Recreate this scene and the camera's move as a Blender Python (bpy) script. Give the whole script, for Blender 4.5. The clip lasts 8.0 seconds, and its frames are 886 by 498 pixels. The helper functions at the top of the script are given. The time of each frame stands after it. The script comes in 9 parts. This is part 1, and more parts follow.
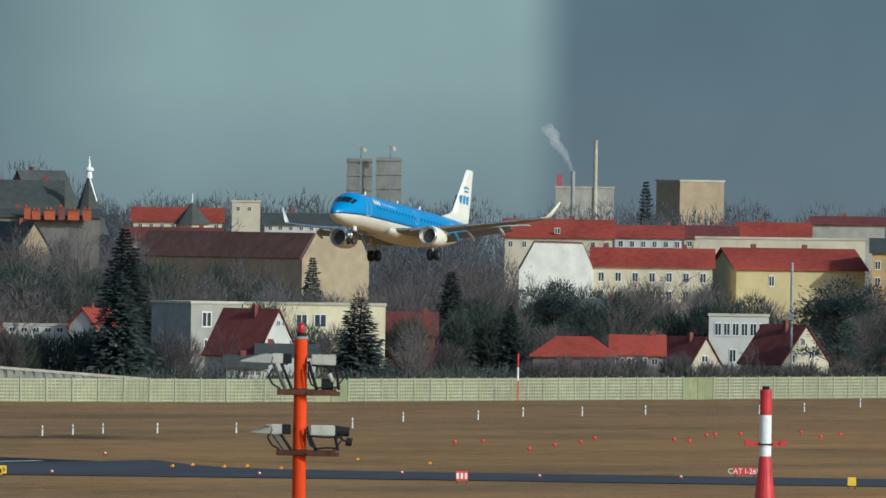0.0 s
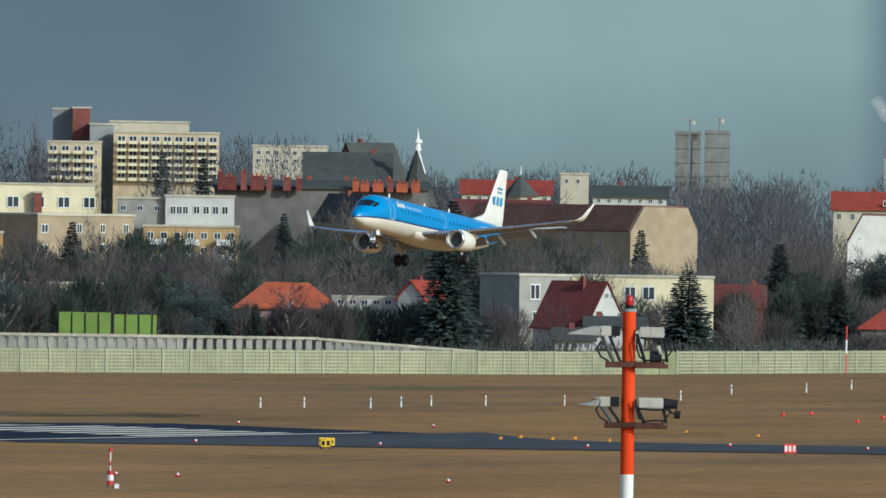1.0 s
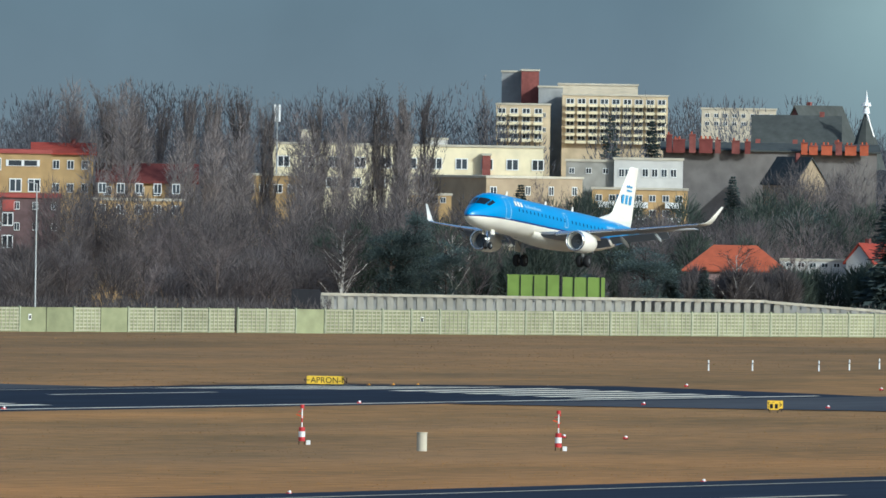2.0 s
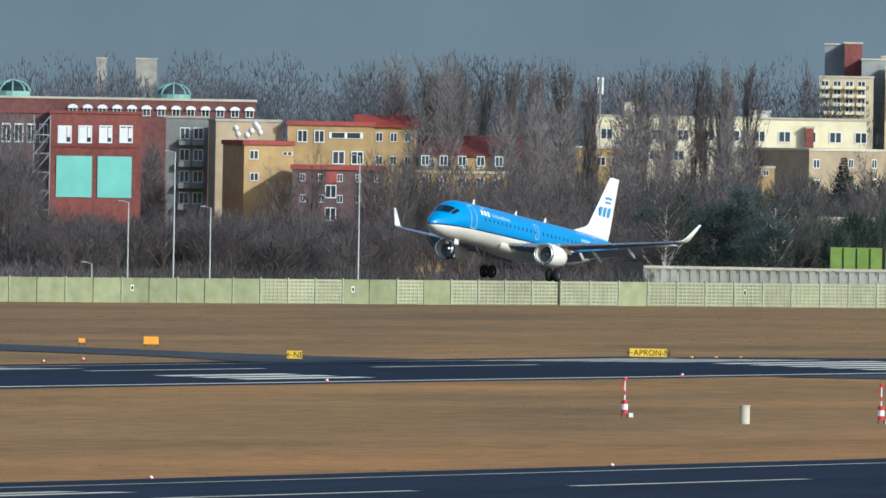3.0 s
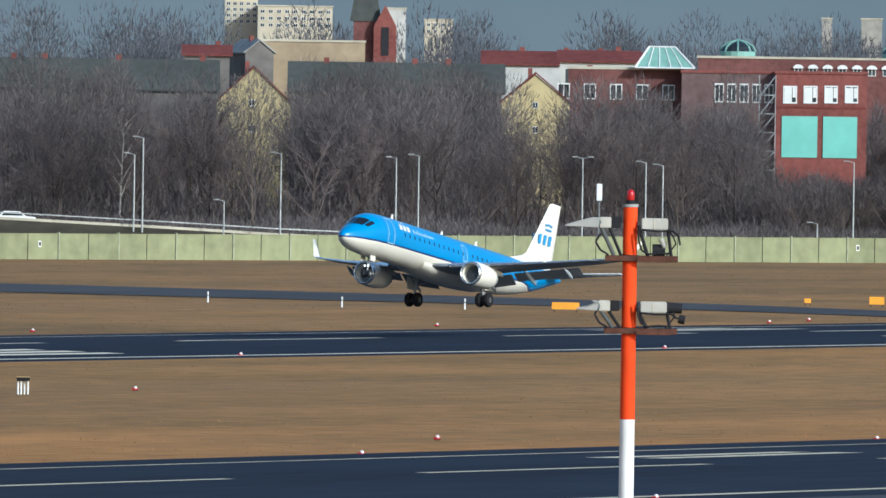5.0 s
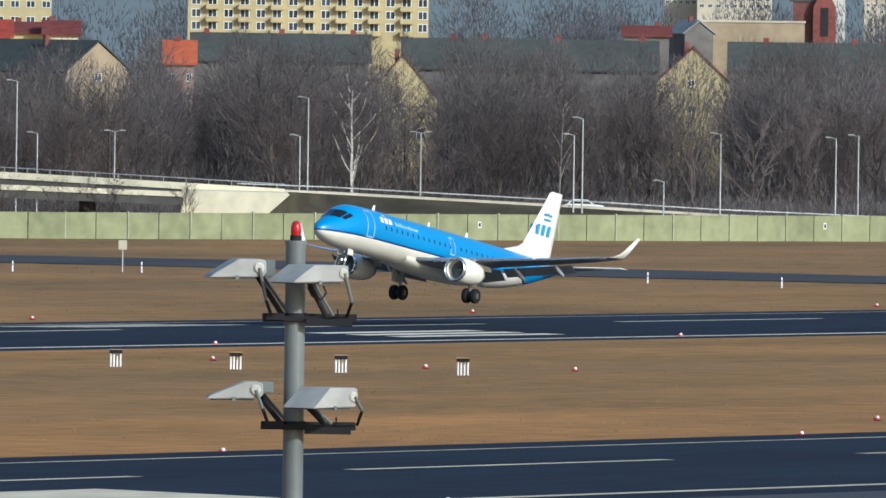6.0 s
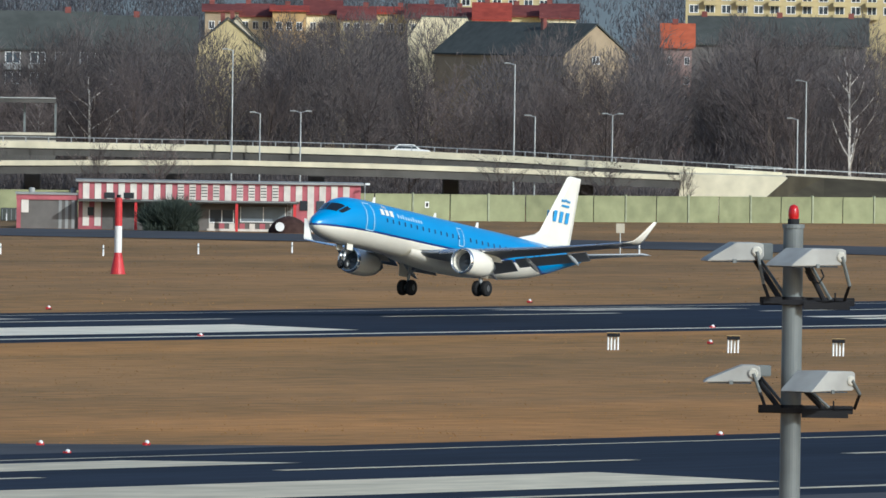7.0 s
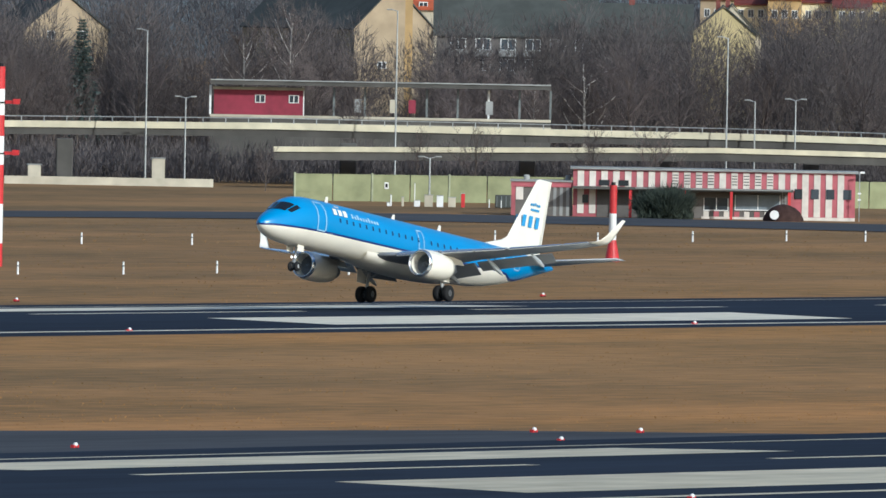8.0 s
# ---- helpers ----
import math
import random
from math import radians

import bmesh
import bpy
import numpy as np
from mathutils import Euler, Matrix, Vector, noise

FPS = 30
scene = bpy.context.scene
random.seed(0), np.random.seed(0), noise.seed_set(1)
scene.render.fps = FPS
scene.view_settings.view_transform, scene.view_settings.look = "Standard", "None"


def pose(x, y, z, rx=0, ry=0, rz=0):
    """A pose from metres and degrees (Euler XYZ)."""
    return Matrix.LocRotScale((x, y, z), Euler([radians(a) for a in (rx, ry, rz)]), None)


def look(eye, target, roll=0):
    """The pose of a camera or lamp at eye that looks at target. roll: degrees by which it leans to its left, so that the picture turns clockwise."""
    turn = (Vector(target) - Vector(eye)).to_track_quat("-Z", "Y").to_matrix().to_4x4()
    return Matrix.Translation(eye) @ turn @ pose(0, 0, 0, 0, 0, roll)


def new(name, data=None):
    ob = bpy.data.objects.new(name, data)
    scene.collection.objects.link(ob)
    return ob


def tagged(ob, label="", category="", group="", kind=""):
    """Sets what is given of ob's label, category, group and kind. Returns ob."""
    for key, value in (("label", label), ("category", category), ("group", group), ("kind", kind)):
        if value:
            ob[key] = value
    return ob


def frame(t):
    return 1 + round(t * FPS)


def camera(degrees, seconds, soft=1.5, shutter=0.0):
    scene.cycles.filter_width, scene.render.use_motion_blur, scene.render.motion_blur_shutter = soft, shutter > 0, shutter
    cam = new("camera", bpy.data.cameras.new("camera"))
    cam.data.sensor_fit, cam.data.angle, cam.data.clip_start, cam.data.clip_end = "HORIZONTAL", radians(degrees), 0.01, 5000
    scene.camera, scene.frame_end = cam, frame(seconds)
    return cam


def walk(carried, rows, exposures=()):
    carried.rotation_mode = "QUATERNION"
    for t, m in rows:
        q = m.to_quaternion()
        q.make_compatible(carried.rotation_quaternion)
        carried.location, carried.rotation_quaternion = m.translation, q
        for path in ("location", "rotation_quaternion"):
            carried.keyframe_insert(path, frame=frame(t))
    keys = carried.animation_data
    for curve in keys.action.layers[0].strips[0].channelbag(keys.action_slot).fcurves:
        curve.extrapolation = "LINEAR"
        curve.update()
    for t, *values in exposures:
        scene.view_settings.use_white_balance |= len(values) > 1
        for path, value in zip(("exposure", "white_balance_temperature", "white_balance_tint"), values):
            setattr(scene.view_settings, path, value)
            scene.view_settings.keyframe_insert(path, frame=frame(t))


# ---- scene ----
from mathutils.bvhtree import BVHTree
cam = camera(2.966, 8.0, soft=1.55)
EYE = 22.69
ROWS = [
    (0.0, -67.566, -0.163, 0.808),
    (0.2, -67.363, -0.195, 0.818),
    (0.5, -67.073, -0.207, 0.833),
    (0.8, -66.760, -0.230, 0.839),
    (1.0, -66.466, -0.271, 0.857),
    (1.1, -66.283, -0.282, 0.853),
    (1.3, -65.875, -0.308, 0.840),
    (1.5, -65.559, -0.315, 0.864),
    (1.7, -65.291, -0.362, 0.915),
    (2.8, -64.150, -0.494, 0.961),
    (3.0, -63.882, -0.529, 0.991),
    (3.5, -63.377, -0.612, 1.029),
    (4.0, -62.781, -0.643, 0.993),
    (4.3, -62.391, -0.638, 0.912),
    (4.5, -62.138, -0.645, 0.897),
    (4.7, -61.870, -0.664, 0.880),
    (5.8, -60.292, -0.780, 0.841),
    (6.0, -59.982, -0.787, 0.792),
    (6.3, -59.440, -0.824, 0.795),
    (6.5, -59.069, -0.841, 0.800),
    (6.8, -58.594, -0.852, 0.818),
    (7.0, -58.315, -0.866, 0.840),
    (7.5, -57.569, -0.895, 0.916),
    (7.7, -57.232, -0.929, 0.998),
    (8.0, -56.656, -0.934, 1.043),
]
walk(cam, [(t, pose(0, 0, EYE, 90 + pitch, -roll, yaw)) for t, yaw, pitch, roll in ROWS],
     exposures=[(0.0, -0.38, 5400, 0.0), (1.0, -0.30, 5350, 0.0), (1.7, -0.12, 5300, 1.0), (3.0, 0.02, 5300, 3.0), (5.0, 0.04, 5300, 4.0), (6.5, -0.04, 5450, 5.0), (7.0, -0.13, 5450, 5.0), (8.0, -0.16, 5450, 5.0)])

# ---- world and sun ----
SUN_AZ, SUN_EL = 197.0, 25.0      # from +y towards +x, and above the ground, in degrees
world = bpy.data.worlds.new("sky")
scene.world = world
world.use_nodes = True
wn, wl = world.node_tree.nodes, world.node_tree.links
sky = wn.new("ShaderNodeTexSky")
sky.sky_type, sky.sun_disc = 'NISHITA', False
sky.sun_elevation, sky.sun_rotation = radians(SUN_EL), radians(SUN_AZ)
sky.air_density, sky.dust_density, sky.ozone_density = 1.0, 2.0, 1.0
wn["Background"].inputs["Strength"].default_value = 0.15
wl.new(sky.outputs[0], wn["Background"].inputs["Color"])

sun = new("sun", bpy.data.lights.new("sun", 'SUN'))
sun.data.energy, sun.data.angle, sun.data.color = 3.5, radians(0.6), (1.0, 0.95, 0.86)
sa, se = radians(SUN_AZ), radians(SUN_EL)
sun.matrix_world = look((0, 0, 300), (-math.sin(sa) * math.cos(se), -math.cos(sa) * math.cos(se), 300 - math.sin(se)))


# ---- materials ----
def mat(name, color, rough=0.7, vary=0.12, scale=1.5, metal=0.0, coarse=None, bump=0.0, stretch=(1, 1, 1), local=False, color2=None, each=0.0):
    """A surface with fine grain and coarse stains, both sized in metres."""
    m = bpy.data.materials.new(name)
    m.use_nodes = True
    n, l = m.node_tree.nodes, m.node_tree.links
    bsdf = n["Principled BSDF"]
    bsdf.inputs["Specular IOR Level"].default_value = 0.5 if rough < 0.7 else 0.15
    bsdf.inputs["Roughness"].default_value, bsdf.inputs["Metallic"].default_value = rough, metal
    if local:
        co = n.new("ShaderNodeTexCoord").outputs["Object"]
    else:
        co = n.new("ShaderNodeNewGeometry").outputs["Position"]
    mp = n.new("ShaderNodeMapping")
    mp.inputs["Scale"].default_value = stretch
    l.new(co, mp.inputs["Vector"])
    fine, big = n.new("ShaderNodeTexNoise"), n.new("ShaderNodeTexNoise")
    fine.inputs["Scale"].default_value, fine.inputs["Detail"].default_value = scale, 6
    big.inputs["Scale"].default_value, big.inputs["Detail"].default_value = coarse or scale / 9, 4
    l.new(mp.outputs[0], fine.inputs["Vector"])
    l.new(mp.outputs[0], big.inputs["Vector"])
    mixn = n.new("ShaderNodeMix")
    mixn.inputs["Factor"].default_value = 0.5
    l.new(fine.outputs["Fac"], mixn.inputs["A"])
    l.new(big.outputs["Fac"], mixn.inputs["B"])
    ramp = n.new("ShaderNodeValToRGB")
    c2 = color2 or [max(0.0, c * (1 - 2.2 * vary)) for c in color]
    hi = [min(1.0, c * (1 + vary)) for c in color]
    ramp.color_ramp.elements[0].position, ramp.color_ramp.elements[1].position = 0.36, 0.62
    ramp.color_ramp.elements[0].color, ramp.color_ramp.elements[1].color = (*c2, 1), (*hi, 1)
    l.new(mixn.outputs["Result"], ramp.inputs["Fac"])
    out = ramp.outputs["Color"]
    if each:
        info, hsv, rng = n.new("ShaderNodeObjectInfo"), n.new("ShaderNodeHueSaturation"), n.new("ShaderNodeMapRange")
        rng.inputs["To Min"].default_value, rng.inputs["To Max"].default_value = 1 - each, 1 + each
        l.new(info.outputs["Random"], rng.inputs["Value"])
        l.new(rng.outputs[0], hsv.inputs["Value"])
        l.new(out, hsv.inputs["Color"])
        out = hsv.outputs["Color"]
    l.new(out, bsdf.inputs["Base Color"])
    if bump:
        b = n.new("ShaderNodeBump")
        b.inputs["Strength"].default_value, b.inputs["Distance"].default_value = bump, 0.05
        l.new(fine.outputs["Fac"], b.inputs["Height"])
        l.new(b.outputs[0], bsdf.inputs["Normal"])
    return m


def glow(name, color, strength):
    m = mat(name, color, 0.3, 0.0)
    b = m.node_tree.nodes["Principled BSDF"]
    b.inputs["Emission Color"].default_value, b.inputs["Emission Strength"].default_value = (*color, 1), strength
    return m


def leafy(m, share):
    """Thin twigs and leaves let part of the light through."""
    n, l = m.node_tree.nodes, m.node_tree.links
    b = n["Principled BSDF"]
    tr, mx = n.new("ShaderNodeBsdfTranslucent"), n.new("ShaderNodeMixShader")
    l.new(b.inputs["Base Color"].links[0].from_socket, tr.inputs["Color"])
    mx.inputs["Fac"].default_value = share
    l.new(b.outputs[0], mx.inputs[1])
    l.new(tr.outputs[0], mx.inputs[2])
    l.new(mx.outputs[0], n["Material Output"].inputs["Surface"])


GRASS = mat("dry_grass", (0.315, 0.187, 0.076), 0.95, 0.16, 0.5, coarse=0.035, bump=0.3, stretch=(0.5, 1, 1), color2=(0.185, 0.122, 0.050))


def patchy(m):
    """Broad grey and rusty patches over the grass."""
    n, l = m.node_tree.nodes, m.node_tree.links
    b = n["Principled BSDF"]
    src = b.inputs["Base Color"].links[0].from_socket
    geo, mp, noi, ramp, mix = n.new("ShaderNodeNewGeometry"), n.new("ShaderNodeMapping"), n.new("ShaderNodeTexNoise"), n.new("ShaderNodeValToRGB"), n.new("ShaderNodeMix")
    mp.inputs["Scale"].default_value = (0.35, 1.6, 1)
    noi.inputs["Scale"].default_value, noi.inputs["Detail"].default_value, noi.inputs["Roughness"].default_value = 0.028, 7, 0.62
    ramp.color_ramp.elements[0].position, ramp.color_ramp.elements[1].position = 0.38, 0.66
    ramp.color_ramp.elements[0].color, ramp.color_ramp.elements[1].color = (0.44, 0.42, 0.42, 1), (0.60, 0.52, 0.44, 1)
    mix.data_type, mix.blend_type = 'RGBA', 'OVERLAY'
    mix.inputs["Factor"].default_value = 0.8
    l.new(geo.outputs["Position"], mp.inputs["Vector"])
    l.new(mp.outputs[0], noi.inputs["Vector"])
    l.new(noi.outputs["Fac"], ramp.inputs["Fac"])
    l.new(src, mix.inputs[6])
    l.new(ramp.outputs["Color"], mix.inputs[7])
    # longer golden grass along the runway edges, thinning out with distance from them
    sep, wob, add = n.new("ShaderNodeSeparateXYZ"), n.new("ShaderNodeTexNoise"), n.new("ShaderNodeMath")
    l.new(geo.outputs["Position"], sep.inputs[0])
    wob.inputs["Scale"].default_value, wob.inputs["Detail"].default_value = 0.02, 6
    l.new(mp.outputs[0], wob.inputs["Vector"])
    add.operation = 'MULTIPLY_ADD'
    add.inputs[1].default_value = 70.0
    l.new(wob.outputs["Fac"], add.inputs[0])
    l.new(sep.outputs["Y"], add.inputs[2])
    strip_ramp, rng = n.new("ShaderNodeValToRGB"), n.new("ShaderNodeMapRange")
    rng.inputs["From Min"].default_value, rng.inputs["From Max"].default_value = 475, 975
    l.new(add.outputs[0], rng.inputs["Value"])
    e = strip_ramp.color_ramp.elements
    e[0].position, e[0].color = 0.0, (0.575, 0.50, 0.41, 1)
    e[1].position, e[1].color = 1.0, (0.40, 0.415, 0.45, 1)
    for p, c in ((0.07, (0.57, 0.51, 0.44, 1)), (0.15, (0.475, 0.462, 0.45, 1)), (0.25, (0.48, 0.47, 0.45, 1)), (0.31, (0.545, 0.50, 0.42, 1)), (0.42, (0.475, 0.465, 0.45, 1)), (0.6, (0.43, 0.43, 0.45, 1))):
        q = e.new(p)
        q.color = c
    l.new(rng.outputs[0], strip_ramp.inputs["Fac"])
    mix3 = n.new("ShaderNodeMix")
    mix3.data_type, mix3.blend_type = 'RGBA', 'OVERLAY'
    mix3.inputs["Factor"].default_value = 0.9
    l.new(mix.outputs[2], mix3.inputs[6])
    l.new(strip_ramp.outputs["Color"], mix3.inputs[7])
    l.new(mix3.outputs[2], b.inputs["Base Color"])


patchy(GRASS)
TUFT = mat("grass_tufts", (0.315, 0.195, 0.08), 0.95, 0.2, 0.9, coarse=0.04, color2=(0.20, 0.13, 0.057))
patchy(TUFT)
leafy(TUFT, 0.35)
SOIL = mat("garden_ground", (0.07, 0.06, 0.04), 0.95, 0.2, 0.3)
ASPHALT = mat("asphalt", (0.023, 0.029, 0.043), 0.85, 0.14, 0.6, coarse=0.05, stretch=(0.15, 1, 1))
for _n in ASPHALT.node_tree.nodes:
    if _n.type == 'BSDF_PRINCIPLED':
        _n.inputs["Specular IOR Level"].default_value = 0.06
SHOULDER = mat("worn_asphalt", (0.066, 0.066, 0.070), 0.9, 0.14, 0.5, stretch=(0.2, 1, 1))
PAINT = mat("runway_paint", (0.74, 0.67, 0.52), 0.7, 0.08, 0.8, stretch=(0.3, 1, 1))
PAINTN = mat("worn_runway_paint", (0.60, 0.53, 0.38), 0.75, 0.14, 0.6, stretch=(0.3, 1, 1))
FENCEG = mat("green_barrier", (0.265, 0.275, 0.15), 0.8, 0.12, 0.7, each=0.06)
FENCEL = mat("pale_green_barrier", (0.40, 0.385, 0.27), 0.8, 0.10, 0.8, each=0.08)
FENCEP = mat("barrier_post", (0.33, 0.345, 0.23), 0.7)
CONC = mat("concrete", (0.52, 0.47, 0.36), 0.85, 0.12, 0.5, coarse=0.06)
CONCP = mat("pillar_concrete", (0.36, 0.345, 0.29), 0.85, 0.12, 0.5)
CONCG = mat("grey_concrete", (0.33, 0.33, 0.31), 0.85, 0.13, 0.5)
DARK = mat("dark_void", (0.03, 0.03, 0.033), 0.8, 0.1)
STEEL = mat("galvanised_steel", (0.42, 0.43, 0.42), 0.45, 0.12, 2.0, metal=0.6)
GREYP = mat("grey_painted_steel", (0.165, 0.18, 0.172), 0.5, 0.15, 1.2)
BLACKM = mat("black_steel", (0.020, 0.020, 0.022), 0.75, 0.1)
STRUT = mat("dull_grey_steel", (0.10, 0.105, 0.10), 0.75, 0.15, 2.0)
ORANGE = mat("orange_paint", (0.80, 0.068, 0.008), 0.72, 0.10, 1.5)
WHITEP = mat("white_paint", (0.80, 0.79, 0.75), 0.5, 0.06, 1.5)
REDP = mat("red_paint", (0.55, 0.028, 0.03), 0.5, 0.1, 1.5)
LAMPRED = glow("red_lamp_glass", (0.42, 0.008, 0.01), 0.04)
FADEDR = mat("faded_red_paint", (0.4, 0.1, 0.115), 0.6, 0.12, 1.0)
SIGNY = mat("yellow_sign", (0.80, 0.52, 0.03), 0.5, 0.06)
SIGNO = mat("orange_sign", (0.85, 0.36, 0.02), 0.5, 0.06)
SIGNR = mat("red_sign", (0.70, 0.05, 0.03), 0.5, 0.06)
CREAM = mat("cream_render", (0.56, 0.49, 0.36), 0.85, 0.07, 0.6)
WHITEW = mat("white_render", (0.55, 0.53, 0.48), 0.85, 0.06, 0.6)
CHALK = mat("chalky_white_render", (0.80, 0.76, 0.66), 0.85, 0.08, 0.6)
YELLOW = mat("yellow_render", (0.50, 0.41, 0.215), 0.85, 0.07, 0.6)
OCHRE = mat("ochre_render", (0.46, 0.31, 0.14), 0.85, 0.1, 0.6)
TAN = mat("tan_render", (0.38, 0.295, 0.19), 0.85, 0.1, 0.6)
GREYW = mat("grey_render", (0.36, 0.34, 0.29), 0.85, 0.12, 0.6)
BLUEG = mat("blue_grey_render", (0.19, 0.22, 0.24), 0.85, 0.12, 0.6)
BLOCKG = mat("warm_grey_render", (0.235, 0.23, 0.205), 0.85, 0.12, 0.6)
PINK = mat("pink_render", (0.32, 0.22, 0.19), 0.85, 0.1, 0.6)
TWIGP = mat("poplar_twigs", (0.255, 0.22, 0.20), 0.95, 0.2, 0.4, each=0.25)
RUST = mat("rusty_steel", (0.10, 0.045, 0.03), 0.8, 0.2, 6.0)
# Lighter copy of the concrete: sunshine on parapets put into the colour.
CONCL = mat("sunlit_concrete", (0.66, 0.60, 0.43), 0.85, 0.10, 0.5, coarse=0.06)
CREAMY = mat("warm_cream_render", (0.78, 0.68, 0.44), 0.85, 0.07, 0.6)
# Red made darker to include the shadow of the platform roof.
HUTR = mat("canopy_shaded_crimson", (0.24, 0.02, 0.042), 0.6, 0.12, 1.0)
DBRICR = mat("dull_red_brick", (0.17, 0.075, 0.066), 0.9, 0.14, 1.4)
TANL = mat("pale_tan_render", (0.55, 0.44, 0.28), 0.85, 0.1, 0.6)
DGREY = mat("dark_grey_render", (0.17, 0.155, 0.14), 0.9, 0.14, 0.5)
# Dark concrete; on the flyover its tone holds the shade below the parapets.
CONCD = mat("dark_and_shaded_concrete", (0.10, 0.095, 0.085), 0.9, 0.15, 0.4)
# Brick darkened: the shade on these two wings is put into the colour.
DBRICK = mat("shade_darkened_brick", (0.15, 0.10, 0.095), 0.9, 0.14, 1.2)
FASCIA = mat("salmon_fascia", (0.33, 0.085, 0.07), 0.8, 0.1, 0.8)
BRICK = mat("red_brick", (0.215, 0.075, 0.062), 0.9, 0.14, 1.6)
ROOFR = mat("red_tile_roof", (0.31, 0.058, 0.038), 0.85, 0.14, 0.9)
ROOFO = mat("orange_tile_roof", (0.42, 0.105, 0.05), 0.85, 0.12, 0.9)
ROOFD = mat("dark_red_roof", (0.17, 0.05, 0.042), 0.85, 0.14, 0.9)
ROOFB = mat("brown_roof", (0.22, 0.11, 0.08), 0.85, 0.14, 0.9)
ROOFG = mat("slate_grey_roof", (0.075, 0.08, 0.072), 0.85, 0.12, 0.9)
TEAL = mat("teal_panel", (0.20, 0.52, 0.43), 0.6, 0.06, 0.5)
COPPER = mat("green_copper", (0.20, 0.36, 0.30), 0.6, 0.1, 0.8)
GLASS = mat("window_glass", (0.045, 0.055, 0.065), 0.12, 0.1, 0.3, each=0.5)
FRAMEW = mat("window_frame_white", (0.75, 0.75, 0.71), 0.5, 0.03)
GREENF = mat("green_turf_wall", (0.19, 0.27, 0.06), 0.9, 0.1, 0.6)
BARK = mat("bark", (0.085, 0.068, 0.056), 0.95, 0.2, 1.0, each=0.2)
TWIG = mat("twigs", (0.2, 0.165, 0.15), 0.95, 0.2, 0.4, each=0.3)
TWIG2 = mat("undergrowth_twigs", (0.190, 0.163, 0.150), 0.95, 0.25, 0.12)
# Bluish grey in place of brown: distance haze put into the twig colour.
TWIGF = mat("haze_greyed_twigs", (0.165, 0.165, 0.175), 0.95, 0.2, 0.05)
BIRCH = mat("birch_bark", (0.52, 0.48, 0.42), 0.85, 0.2, 1.6)
NEEDLE = mat("conifer_needles", (0.115, 0.145, 0.13), 0.9, 0.25, 0.6, each=0.3)
HEDGE = mat("evergreen_leaves", (0.098, 0.118, 0.09), 0.9, 0.25, 0.6)
for _m in (TWIG, TWIG2, TWIGF, TWIGP, NEEDLE, HEDGE):
    leafy(_m, 0.5)
ABLUE = mat("aircraft_blue", (0.018, 0.238, 0.53), 0.28, 0.03, 0.4, local=True)
ALINE = mat("aircraft_dark_blue", (0.012, 0.035, 0.16), 0.3, 0.03, local=True)
AWHITE = mat("aircraft_white", (0.80, 0.75, 0.63), 0.3, 0.04, 0.5, local=True)
AGREY = mat("aircraft_grey", (0.40, 0.42, 0.43), 0.35, 0.06, 0.5, local=True)
ADARK = mat("aircraft_shadow_grey", (0.16, 0.17, 0.18), 0.5, 0.06, local=True)
ALIP = mat("polished_metal", (0.80, 0.80, 0.79), 0.22, 0.03, metal=0.9, local=True)
AGLASS = mat("cockpit_glass", (0.010, 0.014, 0.02), 0.08, 0.0, local=True)
RUBBER = mat("tyre_rubber", (0.02, 0.02, 0.021), 0.8, 0.1, local=True)
HUB = mat("wheel_hub", (0.36, 0.36, 0.35), 0.4, 0.05, local=True)
# Wing paint darkened so that its colour holds the underside's shade.
AWING = mat("shade_darkened_wing_grey", (0.23, 0.245, 0.265), 0.4, 0.06, 0.5, local=True)
AHUB = mat("dark_wheel_hub", (0.085, 0.085, 0.085), 0.5, 0.1, local=True)
AEMB = mat("emblem_blue", (0.05, 0.30, 0.58), 0.35, 0.03, local=True)
LANDL = glow("landing_light", (1.0, 0.96, 0.85), 1.5)


# ---- mesh helpers ----
def part(name, bm, material, parent, label="", smooth=False):
    if isinstance(bm, bmesh.types.BMesh):
        me = bpy.data.meshes.new(name)
        bm.to_mesh(me)
        bm.free()
    else:
        me = bm
    if material is not None and not me.materials:
        me.materials.append(material)
    if smooth:
        me.shade_smooth()
    ob = new(name, me)
    if parent is not None:
        ob.parent = parent
    if label:
        tagged(ob, label)
    return ob


def empty(name, m, label, category, group=""):
    ob = new(name)
    ob.matrix_basis = m
    ob.empty_display_size = 0.3
    return tagged(ob, label, category, group)


def box(bm, x0, x1, y0, y1, z0, z1, m=None):
    vs = [bm.verts.new((x, y, z)) for z in (z0, z1) for y in (y0, y1) for x in (x0, x1)]
    for f in ((0, 2, 3, 1), (4, 5, 7, 6), (0, 1, 5, 4), (2, 6, 7, 3), (0, 4, 6, 2), (1, 3, 7, 5)):
        bm.faces.new([vs[i] for i in f])
    if m is not None:
        bmesh.ops.transform(bm, matrix=m, verts=vs)
    return vs


def boxm(name, x0, x1, y0, y1, z0, z1, material, parent, label="", bevel=0.0):
    bm = bmesh.new()
    box(bm, x0, x1, y0, y1, z0, z1)
    if bevel:
        bmesh.ops.bevel(bm, geom=bm.edges[:], offset=bevel, segments=2, affect='EDGES')
    return part(name, bm, material, parent, label)


